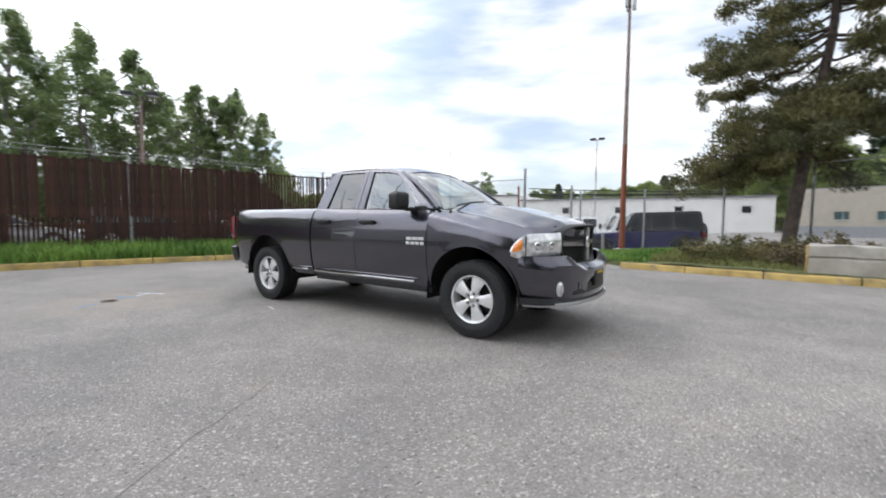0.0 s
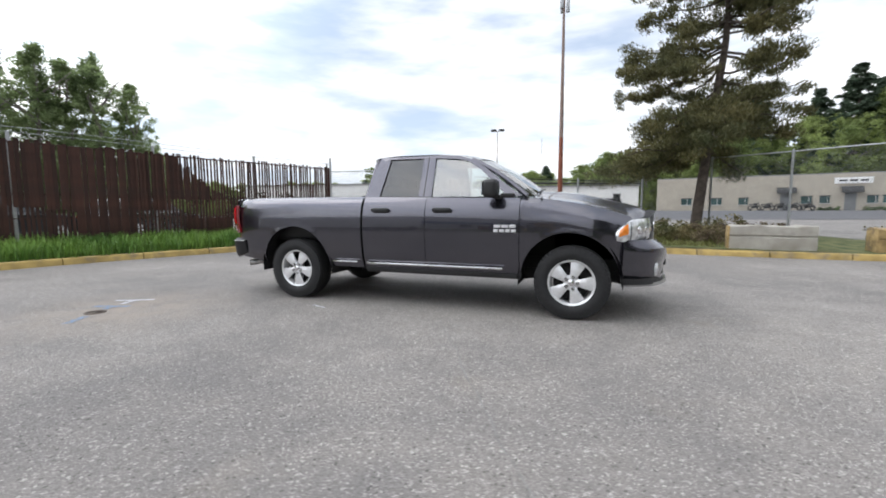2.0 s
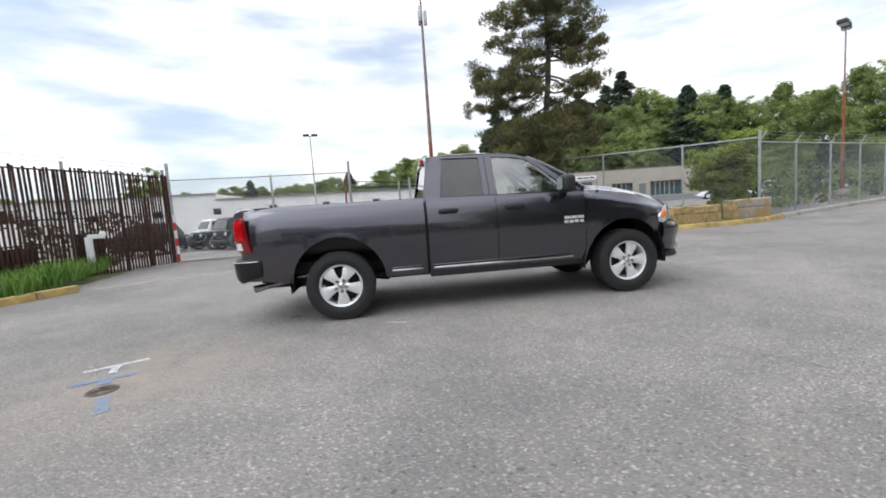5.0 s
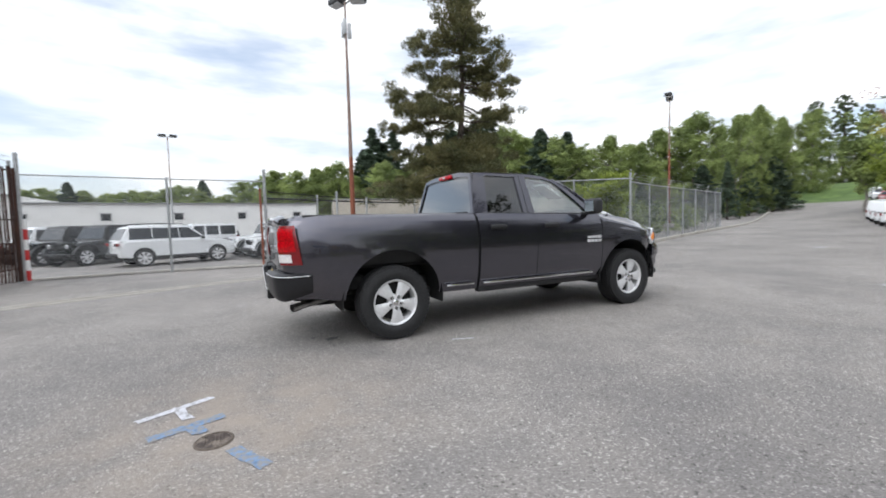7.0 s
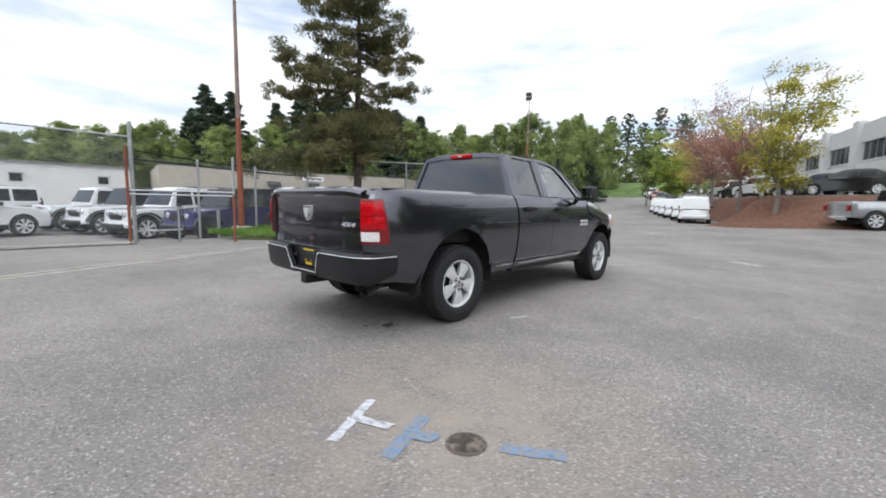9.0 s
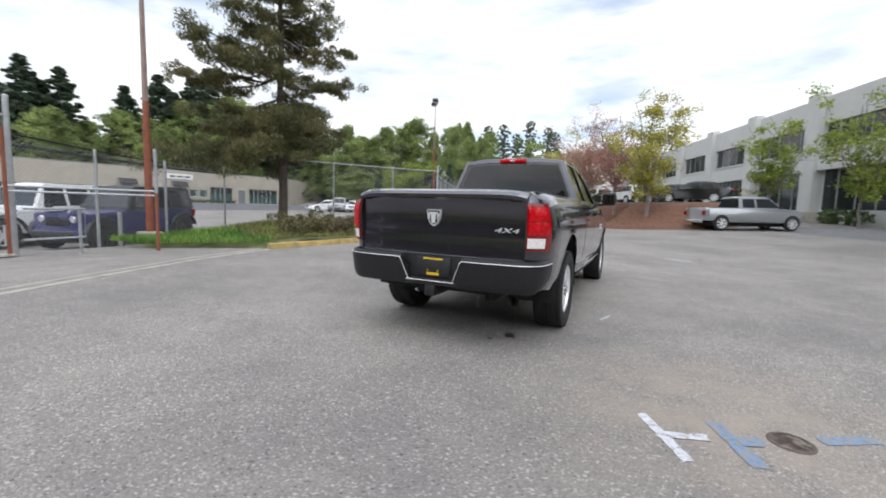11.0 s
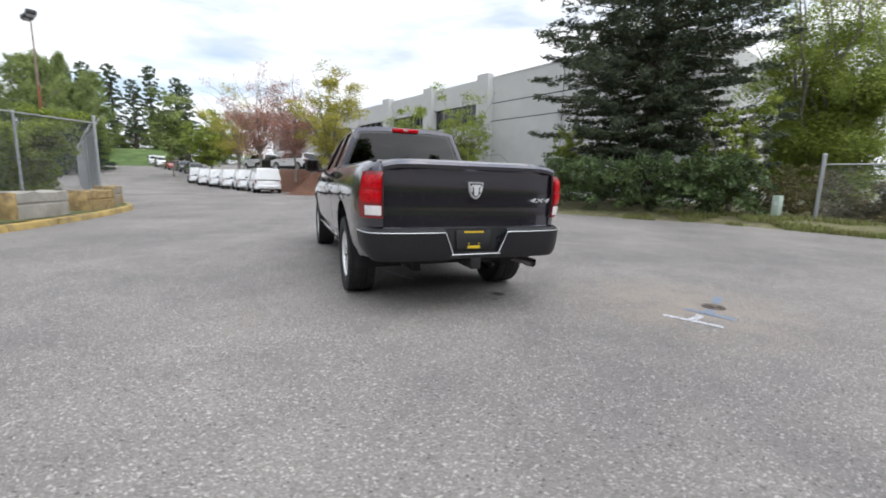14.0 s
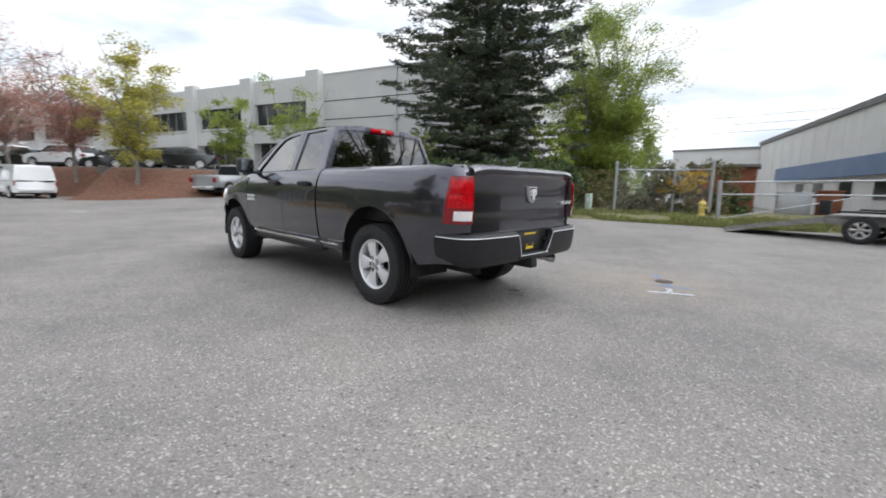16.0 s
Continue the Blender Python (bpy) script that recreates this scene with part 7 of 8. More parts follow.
suv_b = car("suv", on_ground(-7.6, 24.4, 226), BLACK_PAINT, "black sport utility vehicle in the storage lot", "car", lot)
copy_thing(suv_b, on_ground(-15.5, 20.0, 215))
car("suv", on_ground(-17.5, 8.0, 100), BLACK_PAINT, "black vehicle glimpsed through the slat fence", "car", lot)
car("suv", on_ground(-18.3, 3.0, 95), GREY_PAINT, "dark grey vehicle glimpsed through the slat fence", "car", lot)
car("sedan", on_ground(-17.2, -1.8, 95), SILVER_PAINT, "silver car glimpsed through the slat fence", "car", lot)
car("sedan", on_ground(-16.8, -6.5, 95), RED_PAINT, "red car glimpsed through the slat fence", "car", lot)

car("pickup", on_ground(21.6, -6.45, -63) @ Matrix.Scale(0.94, 4), SILVER_PAINT, "silver pickup truck parked beside the mulch island", "pickup truck")
van = car("van", on_ground(26.9, 2.85, 11) @ Matrix.Scale(0.93, 4), WHITE_PAINT, "white compact cargo van with dark side rail", "van", "row of white vans")
for i in range(1, 6):
    copy_thing(van, on_ground(26.9 + 3.65 * i, 2.85 + 1.44 * i, 12) @ Matrix.Scale(0.93, 4))
up = "cars on the upper lot"
sed = car("sedan", on_ground(27.4, -4.6, 66, -1), GREY_PAINT, "dark grey sedan on the raised parking lot", "car", up)
copy_thing(sed, on_ground(30.6, -3.4, 60, -1))
cw = car("suv", on_ground(37.4, 0.4, 40, -1), WHITE_PAINT, "white car on the raised parking lot", "car", up)
copy_thing(cw, on_ground(43.0, 3.6, 30, -1))
copy_thing(sed, on_ground(34.2, -2.4, 44, -1))
copy_thing(sed, on_ground(40.3, 2.2, 35, -1))
car("suv", on_ground(22.6, -17.3, 200) @ Matrix.Scale(0.92, 4), WHITE_PAINT, "white car parked by the office steps", "car")
road = "cars along the far road"
rs = car("sedan", on_ground(56.0, 12.0, 200), BLACK_PAINT, "dark car parked along the far road", "car", road)
copy_thing(rs, on_ground(62.0, 14.2, 200))
car("sedan", on_ground(68.0, 16.8, 200), RED_PAINT, "red car parked along the far road", "car", road)
ws = car("suv", on_ground(76.0, 34.0, 200), WHITE_PAINT, "white car parked along the far road", "car", road)
copy_thing(ws, on_ground(76.0, 20.0, 200))
copy_thing(ws, on_ground(84.0, 23.0, 200))
tan_row = "cars beside the tan building"
tw = car("sedan", on_ground(33.3, 33.4, 150), WHITE_PAINT, "white car parked across the far lot", "car", tan_row)
for x, y in ((35.6, 30.8), (38.9, 25.0)):
    copy_thing(tw, on_ground(x, y, 205))
tr = car("suv", on_ground(34.4, 32.2, 205), SILVER_PAINT, "silver vehicle parked across the far lot", "car", tan_row)
copy_thing(tr, on_ground(38.0, 27.0, 205))
car("suv", on_ground(36.9, 28.8, 205), BLACK_PAINT, "black vehicle parked across the far lot", "car", tan_row)

# ---- trees and plants ----


def leaf_mesh(name, mat, centres, radii, per, size, rng, aspect=2.2, flat=0.0, droop=0.0, hang=None):
    """Many small diamond leaves, a cluster round each centre; flat pulls them level, hang gives directions."""
    c = np.repeat(np.asarray(centres, float), per, axis=0)
    r = np.repeat(np.asarray(radii, float), per, axis=0)
    n = len(c)
    g = rng.normal(size=(n, 3))
    g /= np.linalg.norm(g, axis=1, keepdims=True)
    rad = rng.random(n) ** 0.45
    p = c + g * rad[:, None] * r
    u = rng.normal(size=(n, 3))
    u[:, 2] = u[:, 2] * (1 - flat) - droop
    if hang is not None:
        u = u * 0.55 + np.repeat(np.asarray(hang, float), per, axis=0)
    u /= np.linalg.norm(u, axis=1, keepdims=True)
    v = np.cross(u, rng.normal(size=(n, 3)))
    if flat:
        v[:, 2] *= (1 - flat)
    v /= np.linalg.norm(v, axis=1, keepdims=True) + 1e-9
    s = size * (0.6 + 0.8 * rng.random(n))
    a = u * (s * aspect / 2)[:, None]
    b = v * (s / 2)[:, None]
    verts = np.stack([p - a, p + b, p + a, p - b], axis=1).reshape(-1, 3)
    me = bpy.data.meshes.new(name)
    me.vertices.add(4 * n)
    me.vertices.foreach_set("co", verts.astype(np.float32).ravel())
    me.loops.add(4 * n)
    me.loops.foreach_set("vertex_index", np.arange(4 * n, dtype=np.int32))
    me.polygons.add(n)
    me.polygons.foreach_set("loop_start", np.arange(0, 4 * n, 4, dtype=np.int32))
    me.update(calc_edges=True)
    me.materials.append(mat)
    return me


def limb(bm, p, q, r0, r1, rng, sag=0.0, n=5, sides=6):
    p, q = Vector(p), Vector(q)
    pts = []
    L = (q - p).length
    for i in range(n):
        t = i / (n - 1)
        w = p + (q - p) * t
        w.z -= sag * L * math.sin(math.pi * t)
        if 0 < i < n - 1:
            w += Vector((rng.uniform(-1, 1), rng.uniform(-1, 1), rng.uniform(-1, 1))) * 0.035 * L
        pts.append(w)
    tube(bm, pts, [r0 + (r1 - r0) * i / (n - 1) for i in range(n)], sides, False)
    return pts


def tree_root(name, m, label, category, group=""):
    return empty(name, m, label, category, group)


def pine():
    """The old pine: leaning bare trunk, a heavy low skirt on one side, then puffy pads on crooked limbs."""
    rng, nr = random.Random(11), np.random.default_rng(11)
    x0, y0 = 5.15, 10.5
    zb = ground_z(x0, y0) + 0.40
    root = tree_root("pine_tree", pose(x0, y0, zb), "old leaning pine tree with puffy olive pads", "tree")
    H = 11.6
    axis = lambda z: Vector((0.75 * smooth_step(z / 6.5) + 0.05 * math.sin(z * 1.1), 0.85 * smooth_step(z / 6.5), z))
    bm = bmesh.new()
    zs = span(-0.35, H, 24)
    tube(bm, [axis(z) for z in zs], [0.150 * (1 - max(0, z) / H) ** 0.75 + 0.022 + (0.05 if z < 0.1 else 0) for z in zs], 12, False)
    part("trunk", bm, BARK, root)
    cs, rs, hang = [], [], []
    reach = lambda a: 2.70 + 0.60 * math.cos(a - 2.9)
    tiers = []
    for k in range(34):
        a = 2 * math.pi * k / 34 + rng.uniform(-0.2, 0.2)
        lean = max(0.0, math.cos(a - 3.0))
        tiers.append((rng.uniform(2.9, 4.6), a, reach(a) * rng.uniform(0.60, 1.05) * (1 + 0.10 * lean), rng.uniform(-0.46, -0.16) - 0.10 * lean, 0.22))
    z = 4.9
    while z < H - 0.35:
        f = (z - 4.9) / (H - 4.9)
        for q in range(6 if f < 0.7 else 4):
            if rng.random() < 0.90:
                a = rng.uniform(0, 2 * math.pi)
                R = reach(a) * (0.13 + 0.95 * (1 - f) ** 0.85) * rng.uniform(0.40, 1.18)
                tiers.append((z + rng.uniform(-0.25, 0.25), a, R, -0.16 + 0.42 * f + rng.uniform(-0.22, 0.14), 0.52))
        z += 0.50 - 0.12 * f
    for z, a, R, rise, start in tiers:
        p = axis(z)
        e = p + Vector((math.cos(a) * R, math.sin(a) * R, R * rise))
        bm = bmesh.new()
        pts = limb(bm, p, e, 0.05 * (1 - z / H) + 0.022, 0.010, rng, 0.06, 6)
        part("limb", bm, BARK, root)
        m = max(3, int(R * 3.0))
        for j in range(m):
            t = start + (1.03 - start) * j / max(1, m - 1)
            spread = 0.36 if start > 0.5 else 0.5
            w = p + (e - p) * t + Vector((rng.uniform(-spread, spread), rng.uniform(-spread, spread), rng.uniform(-0.13, 0.18)))
            w.z -= 0.06 * R * math.sin(math.pi * min(1, t))
            sz = (0.19 if start > 0.5 else 0.26) + 0.18 * rng.random()
            for q in range(3):
                cs.append(w + Vector((rng.uniform(-0.3, 0.3), rng.uniform(-0.3, 0.3), rng.uniform(-0.10, 0.14))))
                rs.append((sz * 0.98, sz * 0.98, sz * 0.62))
                hang.append((math.cos(a) * 0.45, math.sin(a) * 0.45, 0.75))
    for j in range(16):
        cs.append(axis(H - 0.13 * j) + Vector((rng.uniform(-1, 1), rng.uniform(-1, 1), 0)) * (0.15 + 0.03 * j))
        rs.append((0.32, 0.32, 0.28))
        hang.append((0, 0, 1))
    me = leaf_mesh("crown", NEEDLE, [tuple(c) for c in cs], rs, 84, 0.030, nr, 4.6, 0.15, hang=hang)
    ob = new("crown", me)
    ob.parent = root


def spruce():
    rng, nr = random.Random(5), np.random.default_rng(5)
    x0, y0 = 9.8, -15.2
    root = tree_root("spruce_tree", pose(x0, y0, ground_z(x0, y0) + 0.15), "tall dark green spruce tree above an ivy hedge", "tree")
    H = 19.0
    bm = bmesh.new()
    tube(bm, [(0, 0, z) for z in span(-0.3, H, 14)], [0.36 * (1 - max(0, z) / H) + 0.02 for z in span(-0.3, H, 14)], 10, False)
    part("trunk", bm, BARK, root)
    bm = bmesh.new()
    cs, rs, hang = [], [], []
    z = 0.9
    while z < H - 0.3:
        f = z / H
        R = lerp_table([(0.0, 4.2), (4.0, 4.8), (8.5, 5.1), (12.0, 4.3), (16.0, 2.4), (19.0, 0.3)], z)
        nb = 8 if f < 0.6 else 6
        off = rng.uniform(0, 6.28)
        for q in range(nb):
            a = off + 2 * math.pi * q / nb + rng.uniform(-0.25, 0.25)
            r = R * rng.uniform(0.5, 1.22)
            p = Vector((0, 0, z + rng.uniform(-0.15, 0.15)))
            e = p + Vector((math.cos(a) * r, math.sin(a) * r, r * (-0.10 + 0.35 * f)))
            limb(bm, p, e, 0.05 * (1 - f) + 0.012, 0.006, rng, 0.06, 4, 5)
            m = max(3, int(r * 4.0))
            for j in range(m):
                t = 0.22 + 0.80 * j / m
                side = rng.uniform(-1, 1) * 0.42 * r * (1.0 - 0.55 * t) * 0.6
                w = p + (e - p) * t + Vector((-math.sin(a) * side, math.cos(a) * side, -0.05 * r * math.sin(math.pi * t)))
                cs.append(w)
                rs.append((0.36, 0.36, 0.14))
                hang.append((math.cos(a) * 0.7, math.sin(a) * 0.7, -0.25))
        z += (0.50 if z < 8.5 else 0.60) - 0.12 * f
    part("branchwork", bm, BARK, root)
    me = leaf_mesh("crown", SPRUCE, [tuple(c) for c in cs], rs, 44, 0.055, nr, 3.6, 0.2, hang=hang)
    ob = new("crown", me)
    ob.parent = root


def broadleaf(name, x, y, h, r, leaf, label, seed, per=70, size=0.10, bark=GREYBARK, trunk_h=0.25, up=0.0, clumps=110, upright=1.0, bare=0.0, nl=9, group="", lean=(0, 0), trunk_r=0.03, category="tree", hollow=0.35):
    """A deciduous tree: forked trunk, limbs and twigs, leaves in small clumps along the twigs with gaps."""
    rng, nr = random.Random(seed), np.random.default_rng(seed)
    root = tree_root(name, pose(x, y, ground_z(x, y) + up), label, category, group)
    bm = bmesh.new()
    th = h * trunk_h
    r0 = trunk_r * h
    limb(bm, (0, 0, -0.3), (lean[0] * 0.3, lean[1] * 0.3, th), r0, r0 * 0.75, rng, 0, 5, 9)
    part("trunk", bm, bark, root)
    bm = bmesh.new()
    cs, rs = [], []
    tips = []
    for k in range(nl):
        a = 2 * math.pi * k / nl + rng.uniform(-0.3, 0.3)
        out = r * rng.uniform(0.35, 0.95)
        top = th + (h - th) * rng.uniform(0.45, 1.0) ** (1 / upright)
        if k == 0:
            out, top = r * 0.12, h
        e = Vector((math.cos(a) * out + lean[0], math.sin(a) * out + lean[1], top))
        s = Vector((lean[0] * 0.3, lean[1] * 0.3, th * rng.uniform(0.75, 1.0)))
        pts = limb(bm, s, e, r0 * 0.5, 0.012, rng, -0.06, 7, 6)
        for j in range(9):
            i = rng.randrange(1, len(pts))
            b = pts[i - 1].lerp(pts[i], rng.random())
            d = Vector((rng.uniform(-1, 1), rng.uniform(-1, 1), rng.uniform(-0.25, 0.8))).normalized() * r * rng.uniform(0.22, 0.55)
            limb(bm, b, b + d, 0.02, 0.005, rng, 0, 4, 4)
            tips.append((b, b + d))
    part("branchwork", bm, bark, root)
    for k in range(clumps):
        b, e = tips[rng.randrange(len(tips))]
        w = b.lerp(e, rng.uniform(0.3, 1.1))
        if rng.random() < bare and w.z > th + (h - th) * 0.45:
            continue
        q = rng.uniform(0.09, 0.19) * r
        cs.append(tuple(w + Vector((rng.uniform(-1, 1), rng.uniform(-1, 1), rng.uniform(-1, 1))) * 0.10 * r))
        rs.append((q * 1.2, q * 1.2, q * 0.8))
    me = leaf_mesh("crown", leaf, cs, rs, per, size, nr, 1.7)
    ob = new("crown", me)
    ob.parent = root
    return root


def far_conifer(name, h, r, leaf, label, seed, ragged=0.25, clumps=170, per=44, size=0.20, skirt=0.05, group="trees behind the lots", taper=0.8):
    rng, nr = random.Random(seed), np.random.default_rng(seed)
    root = tree_root(name, pose(0, 0, 0), label, "tree", group)
    bm = bmesh.new()
    tube(bm, [(0, 0, -0.5), (0.1, 0, h * 0.5), (0, 0, h * 0.98)], [0.022 * h, 0.013 * h, 0.01], 7, False)
    part("trunk", bm, BARK, root)
    cs, rs, hg = [], [], []
    for k in range(clumps):
        f = rng.random() ** 0.8
        z = h * (skirt + (1 - skirt) * f)
        R = r * (1 - f) ** taper * (1 + ragged * rng.uniform(-1, 1)) + 0.15
        a = rng.uniform(0, 6.283)
        q = R * rng.random() ** 0.4
        cs.append((math.cos(a) * q, math.sin(a) * q, z - 0.12 * q))
        k2 = 0.07 + 0.15 * (1 - f)
        rs.append((k2 * r, k2 * r, 0.6 * k2 * r))
        hg.append((math.cos(a) * 0.6, math.sin(a) * 0.6, -0.2))
    ob = new("crown", leaf_mesh("crown", leaf, cs, rs, per, size, nr, 2.4, 0.2, hang=hg))
    ob.parent = root
    return root


def far_broadleaf(name, h, r, leaf, label, seed, clumps=120, per=34, size=0.34, low=0.12, column=False, group="trees behind the lots", gaps=0.0, category="tree", zbase=0.0):
    rng, nr = random.Random(seed), np.random.default_rng(seed)
    root = tree_root(name, pose(0, 0, 0), label, category, group)
    bm = bmesh.new()
    limb(bm, (0, 0, -0.5), (0.2, 0.1, h * 0.93), 0.018 * h + 0.03, 0.03, rng, 0, 6, 7)
    for k in range(7):
        a = rng.uniform(0, 6.28)
        z = h * rng.uniform(0.25, 0.7)
        limb(bm, (0, 0, z), (math.cos(a) * r * 0.8, math.sin(a) * r * 0.8, z + h * 0.18), 0.007 * h, 0.02, rng, 0, 4, 5)
    part("trunk", bm, GREYBARK, root)
    cs, rs = [], []
    n_limb = 80
    limbs = []
    for k in range(n_limb):
        f = low + (0.98 - low) * ((k + rng.random()) / n_limb)
        a = rng.uniform(0, 6.283)
        shape = (1.0 - f ** 2.2) ** 0.75 * (0.72 + 0.28 * min(1.0, f / 0.3)) if column else math.sin(math.pi * min(0.97, 0.16 + 0.80 * f)) ** 0.7
        limbs.append((f, a, r * shape * rng.uniform(0.50, 1.15)))
    for k in range(clumps):
        f, a, R = limbs[rng.randrange(n_limb)]
        t = rng.random() ** 0.5
        a += rng.gauss(0, 0.35)
        q = r * rng.uniform(0.07, 0.16)
        cs.append((math.cos(a) * R * t, math.sin(a) * R * t, max(low * h, h * f + (0.16 if column else 0.06) * R * t + rng.gauss(0, 0.024 * h))))
        rs.append((q, q, q * 0.9))
    ob = new("crown", leaf_mesh("crown", leaf, cs, rs, per, size, nr, 1.5))
    ob.parent = root
    return root


def woods():
    rng = random.Random(21)
    pop = [far_broadleaf("poplar_tree", 15, 3.3, POPLAR, "tall airy poplar with fresh green leaves", 31 + k, clumps=520, per=52, size=0.105, low=0.04, column=True, group="poplars behind the slat fence") for k in range(3)]
    dark = far_conifer("fir_tree", 16, 3.2, DARKFIR, "dark green fir tree in the woods", 41, 0.35, clumps=380)
    dark2 = far_conifer("fir_tree", 19, 3.4, DARKFIR, "tall dark fir tree with gaps in the woods", 42, 0.5, clumps=300)
    thin = far_conifer("tall_pine", 22, 3.0, PINEFAR, "tall thin pine with airy crown", 43, 0.9, clumps=210, skirt=0.30, taper=0.42)
    broad = [far_broadleaf("woodland_tree", 14, 4.6, FOREST, "leafy bright green woodland tree", 51 + k, clumps=640, per=50, size=0.14, low=0.02, column=k == 1) for k in range(3)]
    cam0 = Vector((-1.0, -2.0))

    def at(az, dist):
        return cam0.x + dist * math.cos(radians(az)), cam0.y + dist * math.sin(radians(az))

    used = []

    def place(src, az, dist, top_el, nominal, wide=1.0, dz=0.0):
        x, y = at(az, dist)
        top = 1.2 + dist * math.tan(radians(top_el))
        s = (top - ground_z(x, y) - dz) / nominal
        if src not in used:
            used.append(src)
            src.matrix_basis = Matrix.Translation((x, y, ground_z(x, y) + dz)) @ Matrix.Rotation(rng.uniform(0, 6.28), 4, "Z")
            src.scale = (s * wide, s * wide, s)
        else:
            o = copy_thing(src, Matrix.Translation((x, y, ground_z(x, y) + dz)) @ Matrix.Rotation(rng.uniform(0, 6.28), 4, "Z"))
            o.scale = (s * wide, s * wide, s)

    # poplars behind the slat fence
    for k, (az, el, d) in enumerate(((182, 17.5, 44), (176, 16.0, 45), (172.5, 19.0, 42), (169.5, 14.0, 47), (167, 18.8, 43), (164.5, 15.5, 48), (162, 18.0, 44), (159, 13.5, 50), (156, 15.4, 46), (153.5, 14.5, 47), (151, 15.0, 46), (147.5, 13.2, 46))):
        place(pop[k % 3], az, d, el, 13.8, rng.uniform(1.0, 1.3))
    for k in range(9):
        place(dark if k % 2 else broad[k % 3], 146 + 4.6 * k, 54 + 4 * (k % 3), rng.uniform(6.5, 9.5), 15, 1.3)
    # far hill over the white building
    for k in range(20):
        az = 80 + 3.4 * k + rng.uniform(-1, 1)
        el = lerp_table([(80, 6.2), (92, 5.4), (105, 4.0), (120, 3.5), (150, 3.2)], az)
        if 118 < az < 141 and rng.random() < 0.4:
            continue
        place(broad[k % 3], az, 120 + rng.uniform(-10, 20), el * rng.uniform(0.86, 1.04), 13, 1.7)
    for k in range(40):
        az = 76 + 1.85 * k + rng.uniform(-0.6, 0.6)
        el = lerp_table([(76, 6.0), (88, 5.0), (100, 4.4), (112, 3.9), (125, 3.3), (150, 3.2)], az)
        place(dark if k % 7 == 3 else broad[k % 3], az, 104 + rng.uniform(-8, 8), el * rng.uniform(0.82, 1.08), 13.5, 1.5)
    for az, el in ((75.2, 11.2), (74.0, 12.0), (72.6, 12.2), (71.2, 11.6), (66.0, 11.0), (63.0, 12.6), (61.4, 13.2), (59.6, 12.8), (57.8, 14.0), (55.8, 12.6), (50.5, 13.4), (47, 12.6)):
        place(dark2 if rng.random() < 0.5 else dark, az, 88 + rng.uniform(-6, 6), el, 17.5, 1.45)
    # woods from the tan building to the road's end
    for k in range(34):
        az = 22 + 1.95 * k + rng.uniform(-0.7, 0.7)
        el = lerp_table([(20, 10.8), (30, 12.4), (38, 11.0), (46, 9.8), (52, 13.2), (58, 12.0), (70, 8.6), (90, 7.0)], az)
        d = 84 + rng.uniform(-8, 14)
        place(broad[k % 3], az, d, el * rng.uniform(0.84, 1.06), 14.2, 1.15 if az > 31 else 0.75)
    for k in range(26):
        place(broad[k % 3] if k % 4 else dark, 24 + 1.7 * k, 66 + rng.uniform(-5, 6) if k < 11 else 98 if k < 16 else 84, rng.uniform(3.5, 6.5), 14.5, 1.9)
    for az, el, d in ((27.2, 11.6, 58), (25.2, 12.2, 62), (23.2, 10.2, 66)):
        place(broad[1], az, d, el, 14.2, 0.6)
        place(dark, az + 0.8, d - 4, el * 0.55, 16, 0.9)
    # thin pines over the road's end
    for az, el in ((21.4, 11.4), (19.2, 11.6), (17.4, 10.4), (15.6, 12.0), (13.2, 11.2), (12.4, 10.6)):
        place(thin, az, 112 + rng.uniform(-8, 8), el, 22, 1.0)
    for k in range(10):
        place(broad[k % 3], 7 + 1.7 * k, 105 + rng.uniform(-6, 10), rng.uniform(4.0, 6.0), 14, 1.6)
    # tall woods behind the start of the walk
    for k in range(7):
        place(broad[k % 3] if k % 3 else pop[0], -178 + 6.0 * k, 60 + 5 * (k % 2), rng.uniform(21.0, 27.0), 15, 1.1)
    # behind the warehouses
    place(broad[1], -73.5, 62, 7.4, 14, 1.0)
    place(dark, -77.5, 66, 2.6, 16, 0.9)
    for k, az in enumerate((-60, -64, -67, -100, -112, -125)):
        place(broad[k % 3] if k % 2 else dark2, az, 75, 7.0, 15, 1.6)


woods()
pine()
spruce()
broadleaf("spring_tree", 8.0, -25.6, 13.2, 4.7, SPRING, "bright yellow-green spring tree beside the spruce", 61, per=80, size=0.066, trunk_h=0.06, clumps=3000, bare=0.62, up=0.2, upright=1.0, nl=22, trunk_r=0.018)
broadleaf("spring_sapling", 5.4, -15.2, 4.2, 1.6, SPRING, "low yellow-green sapling at the hedge's end", 62, per=40, size=0.09, trunk_h=0.1, clumps=120, up=0.2)
broadleaf("hedge_sapling", 10.7, -11.3, 3.9, 1.1, SPRING, "thin light-green sapling at the hedge's corner", 75, per=30, size=0.08, trunk_h=0.3, clumps=90, up=0.1, trunk_r=0.008)
broadleaf("honey_locust", 23.6, -1.6, 7.5, 2.8, OLIVELEAF, "yellow-green young tree on the mulch island", 63, per=46, size=0.07, clumps=330, up=0.6, upright=0.9, trunk_r=0.016)
broadleaf("purple_plum", 27.8, 0.6, 7.6, 3.3, REDLEAF, "reddish-leaved plum tree with bare upper twigs", 64, per=64, size=0.05, clumps=430, up=1.1, bare=0.78, nl=15, trunk_r=0.013)
broadleaf("purple_plum", 34.5, 3.3, 8.6, 4.2, REDLEAF, "reddish-leaved plum tree beyond the white vans", 65, per=64, size=0.055, clumps=430, up=1.3, bare=0.75, nl=15, trunk_r=0.013)
